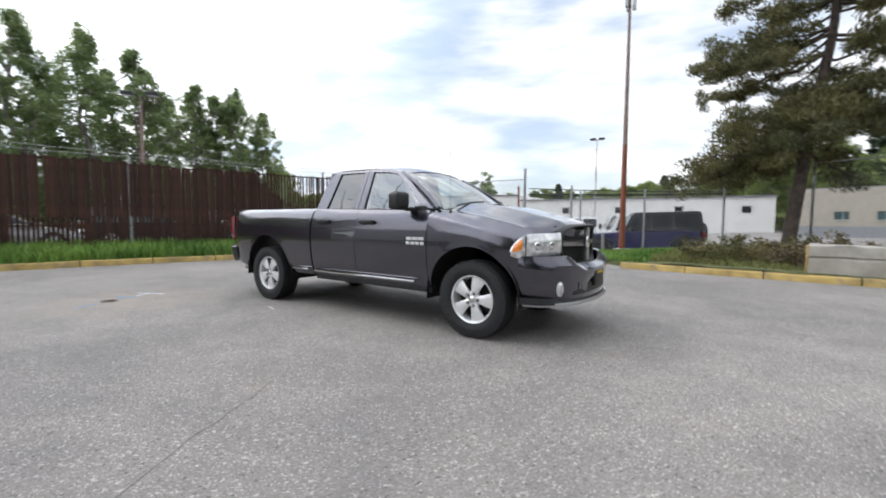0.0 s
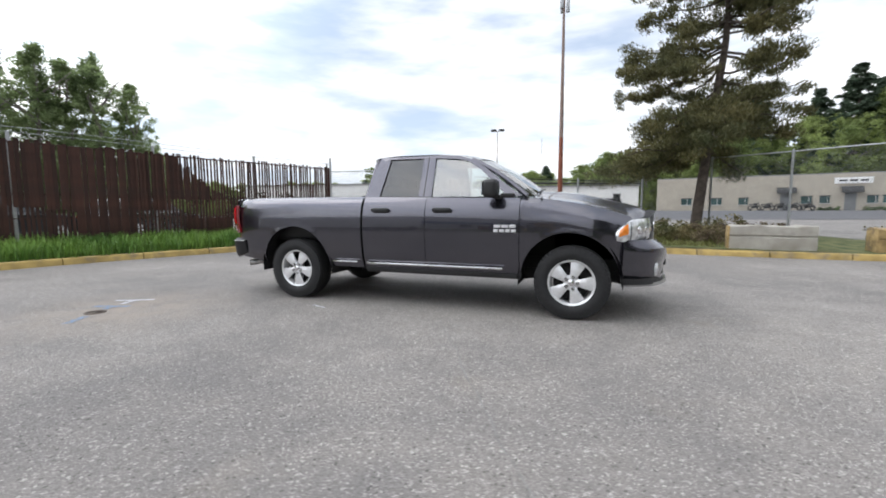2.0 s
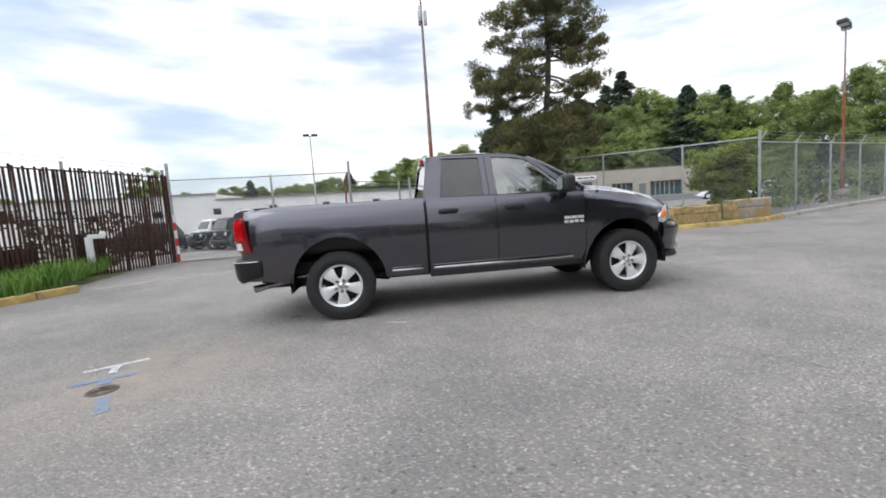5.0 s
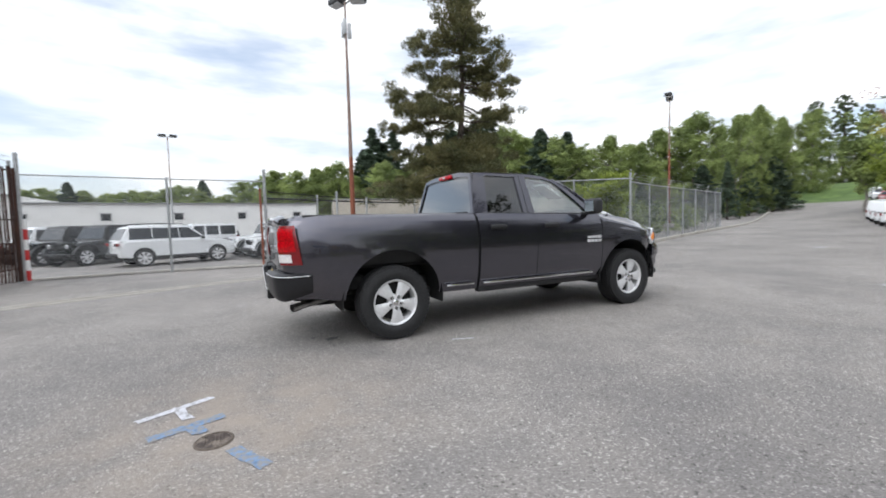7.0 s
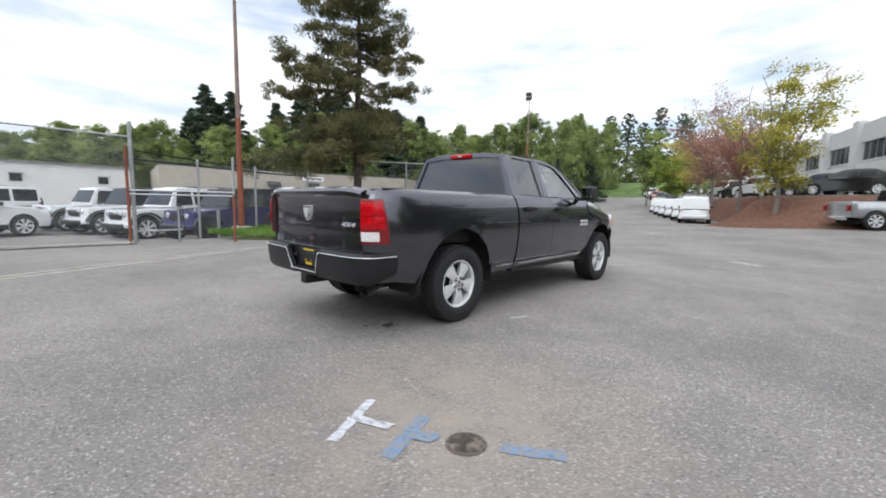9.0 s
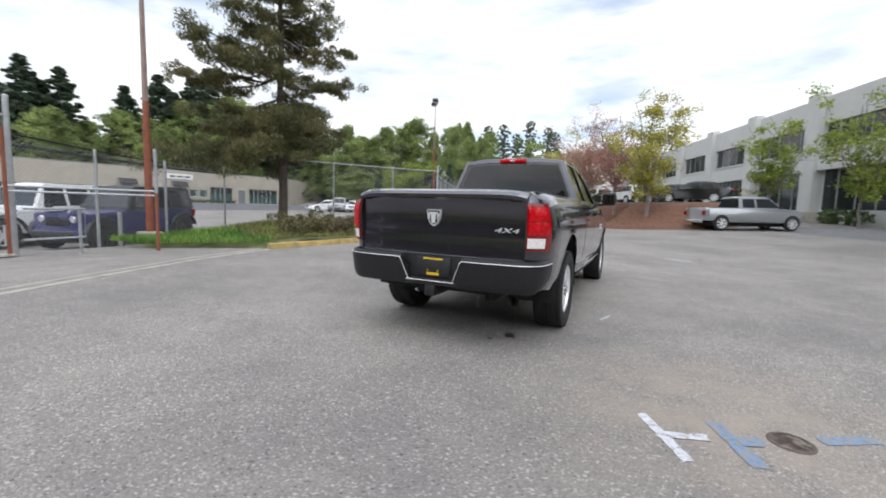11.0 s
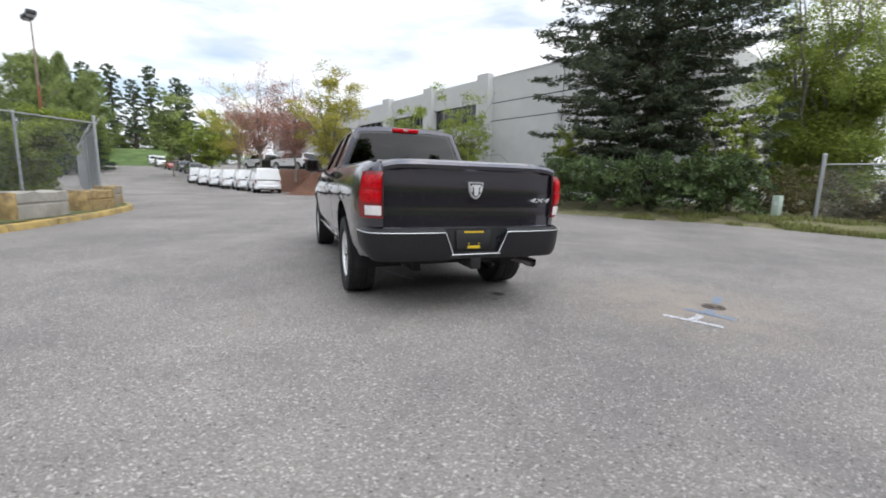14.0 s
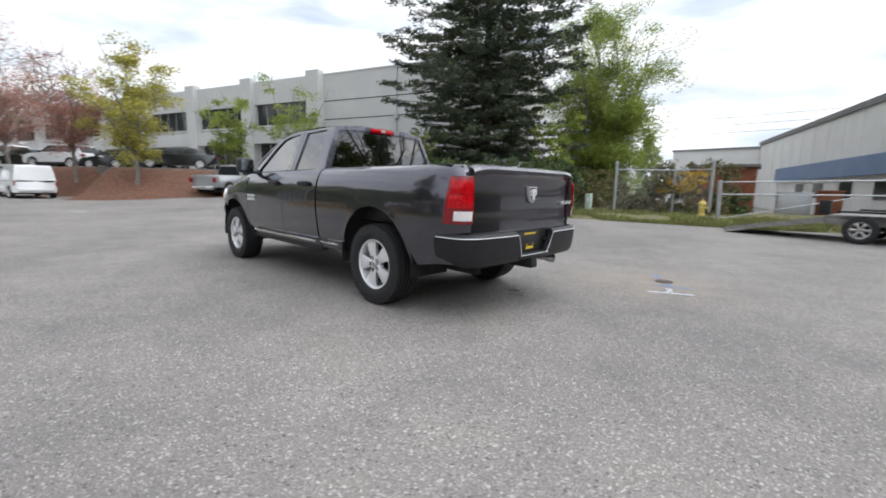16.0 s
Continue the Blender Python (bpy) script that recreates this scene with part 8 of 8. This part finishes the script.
broadleaf("purple_plum", 41.0, 5.6, 8.5, 3.6, OLIVELEAF, "orange-brown budding tree along the road", 66, per=50, size=0.07, clumps=300, up=1.2, bare=0.4, trunk_r=0.014)
broadleaf("street_tree", 47.0, 8.8, 7.0, 3.0, SPRING, "bright green street tree behind the vans", 67, per=30, size=0.17, clumps=200, up=0.3, trunk_r=0.014)
broadleaf("street_tree", 52.0, 13.5, 9.0, 3.6, FOREST, "green street tree along the far road", 68, per=30, size=0.2, clumps=200, up=0.3, trunk_r=0.014)
broadleaf("courtyard_tree", 32.6, -9.7, 7.2, 2.7, SPRING, "slim yellow-green tree in front of the office", 69, per=30, size=0.10, clumps=170, up=0.2, trunk_r=0.012)
broadleaf("courtyard_tree", 27.0, -13.0, 8.0, 3.0, SPRING, "leafy green tree in front of the office", 70, per=30, size=0.10, clumps=190, up=0.2, trunk_r=0.012)
broadleaf("fence_sapling", 12.7, 9.7, 3.2, 1.5, SPRING, "bushy green sapling behind the chain-link fence", 71, per=70, size=0.06, trunk_h=0.05, clumps=420, up=0.05, trunk_r=0.01)
broadleaf("fence_sapling", 13.6, 10.6, 2.6, 1.1, SPRING, "small green sapling growing along the road fence", 72, per=50, size=0.07, trunk_h=0.06, clumps=120, trunk_r=0.01)
broadleaf("roadside_maple", -15.6, -12.6, 14.5, 5.6, SPRING, "tall budding roadside tree, its branches mirrored in the truck's glass", 77, per=20, size=0.07, clumps=120, bare=0.85, nl=16, trunk_r=0.016, trunk_h=0.18)
broadleaf("far_lot_tree", -56.6, 99.4, 14.5, 4.6, FOREST, "round green tree behind the white building", 74, per=40, size=0.36, clumps=200)


def bush(name, pts, leaf, label, seed, per, size, category="shrub", aspect=1.5, kind=""):
    """A shrub of leaf clumps at (x, y, z, radius)."""
    rng, nr = random.Random(seed), np.random.default_rng(seed)
    x0, y0 = pts[0][0], pts[0][1]
    z0 = ground_z(x0, y0)
    root = empty(name, pose(x0, y0, z0), label, category)
    for x, y, z, r in pts[::max(2, len(pts) // 7)]:
        bm = bmesh.new()
        limb(bm, (x - x0 + rng.uniform(-0.1, 0.1), y - y0, max(-0.1, z - z0 - 1.5 * r)), (x - x0, y - y0, z - z0 + 0.3 * r), 0.014, 0.004, rng, 0, 4, 4)
        part("stem", bm, BARK, root)
    me = leaf_mesh("foliage", leaf, [(x - x0, y - y0, z - z0) for x, y, z, r in pts], [(r, r, r * 0.75) for *_, r in pts], per, size, nr, aspect)
    ob = new("foliage", me)
    ob.parent = root
    return root


def hedges():
    rng = random.Random(8)
    # ivy hedge below the spruce
    line = along([(9.6, -10.2), (7.9, -9.95), (6.35, -10.75), (5.1, -11.9), (4.1, -13.1), (3.5, -14.2)], 0.26)
    pts = []
    for p in line:
        for k in range(10):
            q = p + Vector((rng.uniform(-0.2, 1.5), rng.uniform(-1.6, 0.65)))
            h = 2.0 + 0.45 * noise.noise(Vector((q.x, q.y, 1)))
            pts.append((q.x, q.y, ground_z(q.x, q.y) + 0.25 + h * rng.random() ** 0.7, rng.uniform(0.20, 0.36)))
    bush("ivy_hedge", pts, HEDGE, "dense dark green ivy hedge below the spruce", 81, 70, 0.075, "hedge")
    pts = [(10.6 + rng.uniform(-1.4, 1.6), -9.7 + rng.uniform(-0.5, 0.5), ground_z(11, -9.6) + rng.uniform(0.1, 0.45), rng.uniform(0.12, 0.24)) for k in range(40)]
    bush("low_groundcover", pts, SHRUB, "low reddish-green groundcover at the hedge's end", 82, 60, 0.05)
    # heather-like shrubs in the planting bed
    for seed, (x0, y0, x1, y1, n, nm) in enumerate(((2.9, 7.9, 5.2, 8.0, 60, SHRUB), (3.6, 8.7, 6.2, 9.2, 70, SHRUB), (4.6, 7.7, 6.0, 8.4, 40, DRYBRUSH), (6.0, 8.2, 6.9, 8.2, 26, DRYBRUSH), (8.6, 7.9, 9.8, 8.0, 26, SHRUB))):
        pts = []
        for k in range(n):
            x, y = rng.uniform(x0, x1), rng.uniform(min(y0, y1) - 0.2, max(y0, y1) + 0.4)
            pts.append((x, y, ground_z(x, y) + bed_height(x, y) + rng.uniform(0.05, 0.42), rng.uniform(0.10, 0.22)))
        bush("low_shrub", pts, nm, "low olive-brown shrub in the planting bed", 90 + seed, 60, 0.038)
    # dark brush grown up behind the open pickets
    pts = []
    for p in along(FENCE_LEFT[:4], 0.16):
        for k in range(2):
            pts.append((p.x - rng.uniform(0.5, 1.4), p.y + rng.uniform(-0.2, 0.6), rng.uniform(0.1, 1.75), rng.uniform(0.24, 0.42)))
    bush("fence_brush", pts, DARKBRUSH, "dark brown brush grown up behind the slat fence", 105, 44, 0.06)
    # brush by the far verge fence
    pts = []
    for k in range(420):
        x = rng.uniform(-1.6, 5.2)
        y = rng.uniform(-18.6, -15.9)
        pts.append((x, y, 0.2 + rng.uniform(0.1, 1.75) * (0.7 + 0.4 * math.sin(x * 2)), rng.uniform(0.14, 0.32)))
    bush("roadside_brush", pts, SHRUB, "tangled olive brush behind the chain-link fence", 101, 50, 0.06)
    pts = [(rng.uniform(-1.7, 1.6), rng.uniform(-18.4, -17.0), rng.uniform(0.9, 2.5), rng.uniform(0.18, 0.34)) for k in range(110)]
    bush("roadside_brush", pts, SHRUB, "tall olive-brown brush in front of the shed", 104, 50, 0.06)
    pts = []
    for k in range(34):
        x = rng.uniform(-0.7, 0.9)
        pts.append((x, rng.uniform(-17.2, -16.2), rng.uniform(1.15, 2.0), rng.uniform(0.12, 0.22)))
    bush("scotch_broom", pts, BROOM, "yellow-flowering broom bush behind the fence", 102, 40, 0.05)
    pts = [(rng.uniform(-2.2, -0.9), rng.uniform(-17.5, -16.4), rng.uniform(0.3, 1.1), rng.uniform(0.15, 0.3)) for k in range(40)]
    bush("roadside_brush", pts, HEDGE, "green brush beside the swing gate post", 103, 50, 0.06)
    # office shrubs
    for k, (x, y) in enumerate(((31.0, -14.2), (33.0, -13.5), (27.4, -15.6), (24.8, -16.4))):
        pts = [(x + rng.uniform(-0.9, 0.9), y + rng.uniform(-0.5, 0.5), ground_z(x, y) + rng.uniform(0.1, 1.0), rng.uniform(0.2, 0.4)) for q in range(26)]
        bush("office_shrub", pts, HEDGE, "clipped dark shrub at the office wall", 110 + k, 40, 0.10)
    # clipped strip below the tan building's windows
    for u0, u1 in ((17.0, 19.0), (21.0, 27.4)):
        pts = []
        for k in range(int(14 * (u1 - u0))):
            u, w = rng.uniform(u0, u1), rng.uniform(0.5, 1.1)
            pts.append((10.0 + 0.9816 * u - 0.1909 * w, 60.0 - 0.1909 * u - 0.9816 * w, 0.95 + rng.uniform(0.0, 0.35), rng.uniform(0.14, 0.24)))
        bush("low_hedge", pts, HEDGE, "low dark hedge before the tan building's windows", 140 + int(u0), 30, 0.09)
    # scrub along the road fence's far side
    for k in range(7):
        x, y = 15 + 3.0 * k, 11.2 + 1.15 * k
        pts = [(x + rng.uniform(-1.6, 1.6), y + rng.uniform(-0.5, 1.8), ground_z(x, y) + rng.uniform(0.1, 1.9), rng.uniform(0.25, 0.55)) for q in range(34)]
        bush("fence_scrub", pts, FOREST if k % 2 else HEDGE, "green scrub growing behind the road fence", 120 + k, 44, 0.11)


hedges()


def grass(name, label, places, seed, mat=GRASS, h=0.16, w=0.012):
    """Blades as bent strips; one object of stuff."""
    rng = np.random.default_rng(seed)
    p = np.asarray(places, float)
    n = len(p)
    a = rng.random(n) * 6.283
    d = np.stack([np.cos(a), np.sin(a), np.zeros(n)], 1)
    s = np.stack([-np.sin(a), np.cos(a), np.zeros(n)], 1) * w
    hh = h * (0.5 + rng.random(n))[:, None]
    up = np.array([0, 0, 1.0])
    bend = d * hh * (0.2 + 0.5 * rng.random(n))[:, None]
    v = np.stack([p - s, p + s, p + up * hh * 0.6 + bend * 0.35 + s * 0.7, p + up * hh * 0.6 + bend * 0.35 - s * 0.7, p + up * hh + bend], 1).reshape(-1, 3)
    k = np.arange(n)[:, None] * 5
    faces = np.concatenate([k + [0, 1, 2, 3]], 1).tolist() + np.concatenate([k + [3, 2, 4]], 1).tolist()
    me = bpy.data.meshes.new(name)
    me.from_pydata(v.tolist(), [], faces)
    me.materials.append(mat)
    return tagged(new(name, me), label, "grass", kind="stuff")


def grass_all():
    rng = random.Random(3)
    pl = []
    n = len(VERGE_A)
    while len(pl) < 26000:
        i = rng.randrange(n)
        v = rng.random() ** 0.9
        q = VERGE_A[i] + (VERGE_B[i] - VERGE_A[i]) * v + Vector((-0.14 * (1 - v) + rng.uniform(-0.25, 0.25) * min(1, v * 6), rng.uniform(-0.25, 0.25)))
        if q.y < -9 or i < 2:
            continue
        pl.append((q.x, q.y, ground_z(q.x, q.y) + 0.11 + 0.10 * smooth_step(v * 2) + 0.05 * noise.noise(Vector((q.x, q.y, 0)))))
    grass("verge_grass", "long bright green grass along the slat fence", pl, 1, h=0.30, w=0.014)
    pl = []
    while len(pl) < 12000:
        x, y = rng.uniform(-0.5, 6.5), rng.uniform(7.0, 10.5)
        if y < lerp_table([(-0.5, 9.4), (1.0, 7.75), (3.0, 7.3), (6.5, 6.9)], x) or rng.random() < max(0, (x - 3) / 5):
            continue
        pl.append((x, y, ground_z(x, y) + bed_height(x, y) - 0.02))
    green = [q for q in pl if q[0] + 1.2 * noise.noise(Vector((q[0], q[1], 6))) < 2.4]
    dry = [q for q in pl if q[0] + 1.2 * noise.noise(Vector((q[0], q[1], 6))) >= 2.4]
    grass("bed_grass", "short grass in the planting bed by the pole", green, 2, h=0.13)
    grass("dry_bed_grass", "dry straggly grass among the bed's shrubs", dry, 4, DRYGRASS, h=0.12)
    pl = []
    while len(pl) < 11000:
        x = rng.uniform(-5.5, 6.0)
        y0 = lerp_table([(-9, -15.8), (-5, -14.2), (-2.6, -13.1), (0, -12.85), (2.4, -12.6), (4.2, -12.0), (6.0, -10.0)], x)
        y = y0 - 0.12 - abs(rng.gauss(0, 1.2))
        if noise.noise(Vector((x * 0.9, y * 0.9, 9))) < -0.12:
            continue
        v = (y0 - y) / 8.0
        pl.append((x, y, ground_z(x, y) - 0.03 + 0.16 * smooth_step(v * 6) + 0.14 * smooth_step(v * 2.5)))
    grass("roadside_grass", "patchy dry grass along the verge", pl, 3, DRYGRASS, h=0.13)


grass_all()

# ---- small things ----


def flat_shape(name, pts, mat, label, category, z=0.004, kind=""):
    """Paint or a stain on the asphalt: a thin sheet with ragged edges."""
    bm = bmesh.new()
    c = Vector((sum(p[0] for p in pts) / len(pts), sum(p[1] for p in pts) / len(pts)))
    ring = []
    n = len(pts)
    for i in range(n):
        a, b = Vector(pts[i]), Vector(pts[(i + 1) % n])
        m = max(2, int((b - a).length / 0.03))
        for k in range(m):
            q = a + (b - a) * k / m
            q += (q - c).normalized() * 0.026 * noise.noise(Vector((q.x * 34, q.y * 34, 1)))
            ring.append(q)
    bm.faces.new([bm.verts.new((q.x, q.y, ground_z(q.x, q.y) + z)) for q in ring])
    bmesh.ops.triangulate(bm, faces=bm.faces)
    return tagged(part(name, bm, mat, smooth=False), label, category, kind=kind)


def stroke(a, b, w):
    a, b = Vector(a), Vector(b)
    d = (b - a).normalized()
    n = Vector((-d.y, d.x)) * w / 2
    return [a - n, b - n, b + n, a + n]


flat_shape("spray_mark", stroke((-3.50, -1.72), (-3.93, -1.94), 0.06), WHITE_MARK, "white sprayed line on the asphalt", "road marking")
flat_shape("spray_mark", stroke((-3.70, -1.85), (-3.63, -2.05), 0.065), WHITE_MARK, "short white sprayed stroke on the asphalt", "road marking", 0.006)
flat_shape("spray_mark", stroke((-3.41, -2.10), (-3.82, -2.25), 0.085), BLUE_MARK, "faded blue sprayed line beside the drain", "road marking")
flat_shape("spray_mark", stroke((-3.60, -2.19), (-3.53, -2.31), 0.085), BLUE_MARK, "short blue sprayed stroke beside the drain", "road marking", 0.006)
flat_shape("spray_mark", stroke((-3.36, -2.60), (-3.20, -2.88), 0.078), BLUE_MARK, "blue sprayed arrow beyond the drain", "road marking")


DIRTY_RIM = material("dirt_caked_rim", (0.115, 0.092, 0.075), rough=0.95, vary=0.35, scale=25, bump=0.4, stain=0.6, stain_color=(0.07, 0.055, 0.045), stain_scale=14)


def drain():
    d = empty("storm_drain", pose(-3.46, -2.45, 0.0), "small rusted cast-iron drain cover in the asphalt", "drain cover")
    d.scale = (0.82, 0.82, 1.0)
    bm = bmesh.new()
    lathe(bm, [(0.110, 0.006), (0.122, 0.008), (0.132, 0.002), (0.132, -0.03)], 28, Matrix.Rotation(radians(90), 4, "X"))
    part("drain_ring", bm, DIRTY_RIM, d)
    bm = bmesh.new()
    lathe(bm, [(0.0, 0.002), (0.09, 0.003), (0.109, 0.004), (0.109, -0.03)], 24, Matrix.Rotation(radians(90), 4, "X"))
    part("drain_lid", bm, IRON, d)
    for k in range(6):
        bm = bmesh.new()
        rbox(bm, (-0.06 + 0.024 * k, 0, 0.003), (0.009, 0.15 - 0.012 * abs(k - 2.5), 0.006), 0.002)
        part("lid_rib", bm, IRON, d)


drain()
flat_shape("oil_stain", [(-2.32, -0.52), (-2.38, -0.62), (-2.46, -0.64), (-2.47, -0.55), (-2.40, -0.50)], OIL, "small dark oil stain behind the rear wheel", "stain")
flat_shape("oil_stain", [(-2.55, -0.42), (-2.58, -0.47), (-2.62, -0.45), (-2.59, -0.40)], OIL, "small dark oil drip behind the bumper", "stain")
flat_shape("paint_dash", stroke((-1.30, -1.28), (-1.05, -1.36), 0.03), WHITE_MARK, "thin worn white paint dash by the rear wheel", "road marking")
flat_shape("paint_dash", stroke((-1.55, 0.10), (-0.85, 0.35), 0.05), FAINT_MARK, "worn white paint line under the truck", "road marking")
flat_shape("paint_patch", [(6.3, -2.1), (6.5, -2.3), (6.2, -2.8), (5.9, -2.75)], FAINT_MARK, "worn white paint scuff on the asphalt", "road marking")
flat_shape("paint_patch", [(14.0, 1.6), (14.6, 1.7), (14.5, 2.0), (13.9, 1.9)], FAINT_MARK, "worn white paint scuff on the road", "road marking")


def crack(pts, label, w=0.008):
    bm = bmesh.new()
    line = along(pts, 0.06)
    rows = []
    for i, p in enumerate(line):
        o = 0.03 * noise.noise(Vector((p.x * 4, p.y * 4, 2)))
        ww = w * (0.5 + abs(noise.noise(Vector((p.x * 3, p.y * 3, 8)))) * 1.6)
        rows.append([bm.verts.new((p.x + o - ww, p.y + o, ground_z(p.x, p.y) + 0.003)), bm.verts.new((p.x + o + ww, p.y + o + ww, ground_z(p.x, p.y) + 0.003))])
    for r, q in zip(rows, rows[1:]):
        bm.faces.new((r[0], q[0], q[1], r[1]))
    tagged(part("asphalt_crack", bm, OIL_FADED, smooth=False), label, "crack", kind="structure")


OIL_FADED = material("crack_shadow", (0.205, 0.20, 0.192), rough=0.95, vary=0.3, scale=8)
crack([(0.55, -1.6), (0.97, -2.39), (1.35, -3.1), (1.8, -3.9), (2.6, -5.2), (3.6, -7.0)], "thin weathered seam in the asphalt", 0.0042)
crack([(1.2, -2.6), (3.5, -2.1), (6.5, -1.6)], "fine hairline seam across the asphalt", 0.003)


def bollard_tap():
    b = empty("white_standpipe", pose(-9.0, 6.2, 0.2), "white painted standpipe with a sideways head", "standpipe")
    bm = bmesh.new()
    rbox(bm, (0, 0, 0.42), (0.13, 0.13, 0.95), 0.015)
    part("post", bm, SIGNWHITE, b)
    bm = bmesh.new()
    rbox(bm, (0.16, 0.06, 0.90), (0.36, 0.10, 0.12), 0.02, Matrix.Rotation(0.5, 4, "Z"))
    rbox(bm, (0.30, 0.10, 0.96), (0.14, 0.14, 0.14), 0.03, Matrix.Rotation(0.5, 4, "Z"))
    part("head", bm, SIGNWHITE, b)


bollard_tap()


def hydrant():
    h = empty("fire_hydrant", pose(-0.95, -15.4, 0.24), "yellow fire hydrant in the grass", "fire hydrant")
    T = Matrix.Rotation(radians(90), 4, "X")
    bm = bmesh.new()
    lathe(bm, [(0.0, 0.62), (0.05, 0.61), (0.11, 0.56), (0.14, 0.50), (0.14, 0.46), (0.11, 0.45), (0.11, 0.10), (0.15, 0.08), (0.15, 0.0)], 18, T)
    part("barrel", bm, HYDRANT, h)
    for a in (0, 90, 180):
        bm = bmesh.new()
        lathe(bm, [(0.0, 0.20), (0.05, 0.20), (0.062, 0.17), (0.045, 0.16), (0.045, 0.05)], 12, Matrix.Translation((0, 0, 0.34)) @ Matrix.Rotation(radians(a), 4, "Z"))
        part("nozzle", bm, HYDRANT, h)
    bm = bmesh.new()
    lathe(bm, [(0.0, 0.70), (0.03, 0.70), (0.035, 0.60)], 6, T)
    part("bonnet_nut", bm, HYDRANT, h)


hydrant()


def utility_box():
    b = empty("utility_marker", pose(3.5, -15.0, 0.3), "pale green utility pedestal in the verge", "utility box")
    bm = bmesh.new()
    rbox(bm, (0, 0, 0.36), (0.26, 0.22, 0.74), 0.03)
    part("cabinet", bm, PALE_GREEN, b)
    bm = bmesh.new()
    rbox(bm, (0, 0.112, 0.46), (0.10, 0.006, 0.14), 0)
    part("notice", bm, SIGNWHITE, b)


PALE_GREEN = material("pale_green_enamel", (0.48, 0.58, 0.50), rough=0.5, vary=0.08)
utility_box()


def trailer():
    t = empty("flatbed_trailer", pose(-4.47, -12.27, 0, 0, 0, 170), "grey flatbed car trailer with its ramp lowered", "trailer")
    bm = bmesh.new()
    rbox(bm, (2.9, 0, 0.62), (5.0, 2.1, 0.10), 0.01)
    rbox(bm, (2.9, 1.0, 0.52), (5.0, 0.10, 0.20), 0.01)
    rbox(bm, (2.9, -1.0, 0.52), (5.0, 0.10, 0.20), 0.01)
    part("deck", bm, PLANKGREY, t)
    bm = bmesh.new()
    prism(bm, [(0.4, -1.02, 0.62), (-1.9, -1.02, 0.16), (-1.9, -1.02, 0.05), (0.4, -1.02, 0.46)], [(0.4, 1.02, 0.62), (-1.9, 1.02, 0.16), (-1.9, 1.02, 0.05), (0.4, 1.02, 0.46)])
    part("ramp", bm, PLANKGREY, t)
    for y in (-1.22, 1.22):
        for x in (1.1, 1.95):
            wheel(t, x, y, 0.33, 0.20, 0.20, 6, STEEL, detail=False)
        bm = bmesh.new()
        rbox(bm, (1.52, y, 0.76), (1.75, 0.26, 0.05), 0.02)
        part("mudguard", bm, DARK, t)
    bm = bmesh.new()
    rbox(bm, (0.35, -1.0, 0.85), (0.22, 0.22, 0.36), 0.02)
    part("winch_box", bm, DARK, t)


trailer()


def yard_clutter():
    r = random.Random(6)
    for k, (x, y, w, d, h, mt, lab) in enumerate(((-3.2, -21.5, 1.2, 1.0, 1.2, GALV, "grey steel tank crate in the yard"), (-4.4, -21.9, 0.8, 0.8, 1.3, WOOD, "reddish-brown stacked crates in the yard"), (-6.8, -22.4, 1.2, 1.0, 1.3, CONCRETE, "grey equipment crate in the yard"))):
        c = empty("yard_crate", pose(x, y, 0, 0, 0, r.uniform(-15, 15)), lab, "crate")
        bm = bmesh.new()
        rbox(bm, (0, 0, h / 2), (w, d, h), 0.04)
        part("box", bm, mt, c)
        bm = bmesh.new()
        rbox(bm, (0, 0, h + 0.03), (w + 0.06, d + 0.06, 0.08), 0.02)
        part("lid", bm, mt, c)


yard_clutter()


def power_lines():
    rng = random.Random(2)
    for k in range(3):
        bm = bmesh.new()
        z = 9.2 + 0.9 * k
        pts = [(30 - 3.2 * i, -62 + 0.4 * i, z - 0.9 * math.sin(math.pi * i / 30)) for i in range(31)]
        tube(bm, pts, 0.02, 4)
        tagged(part("power_line", bm, CABLE), "thin overhead power line above the warehouses", "power line", "power lines")


power_lines()
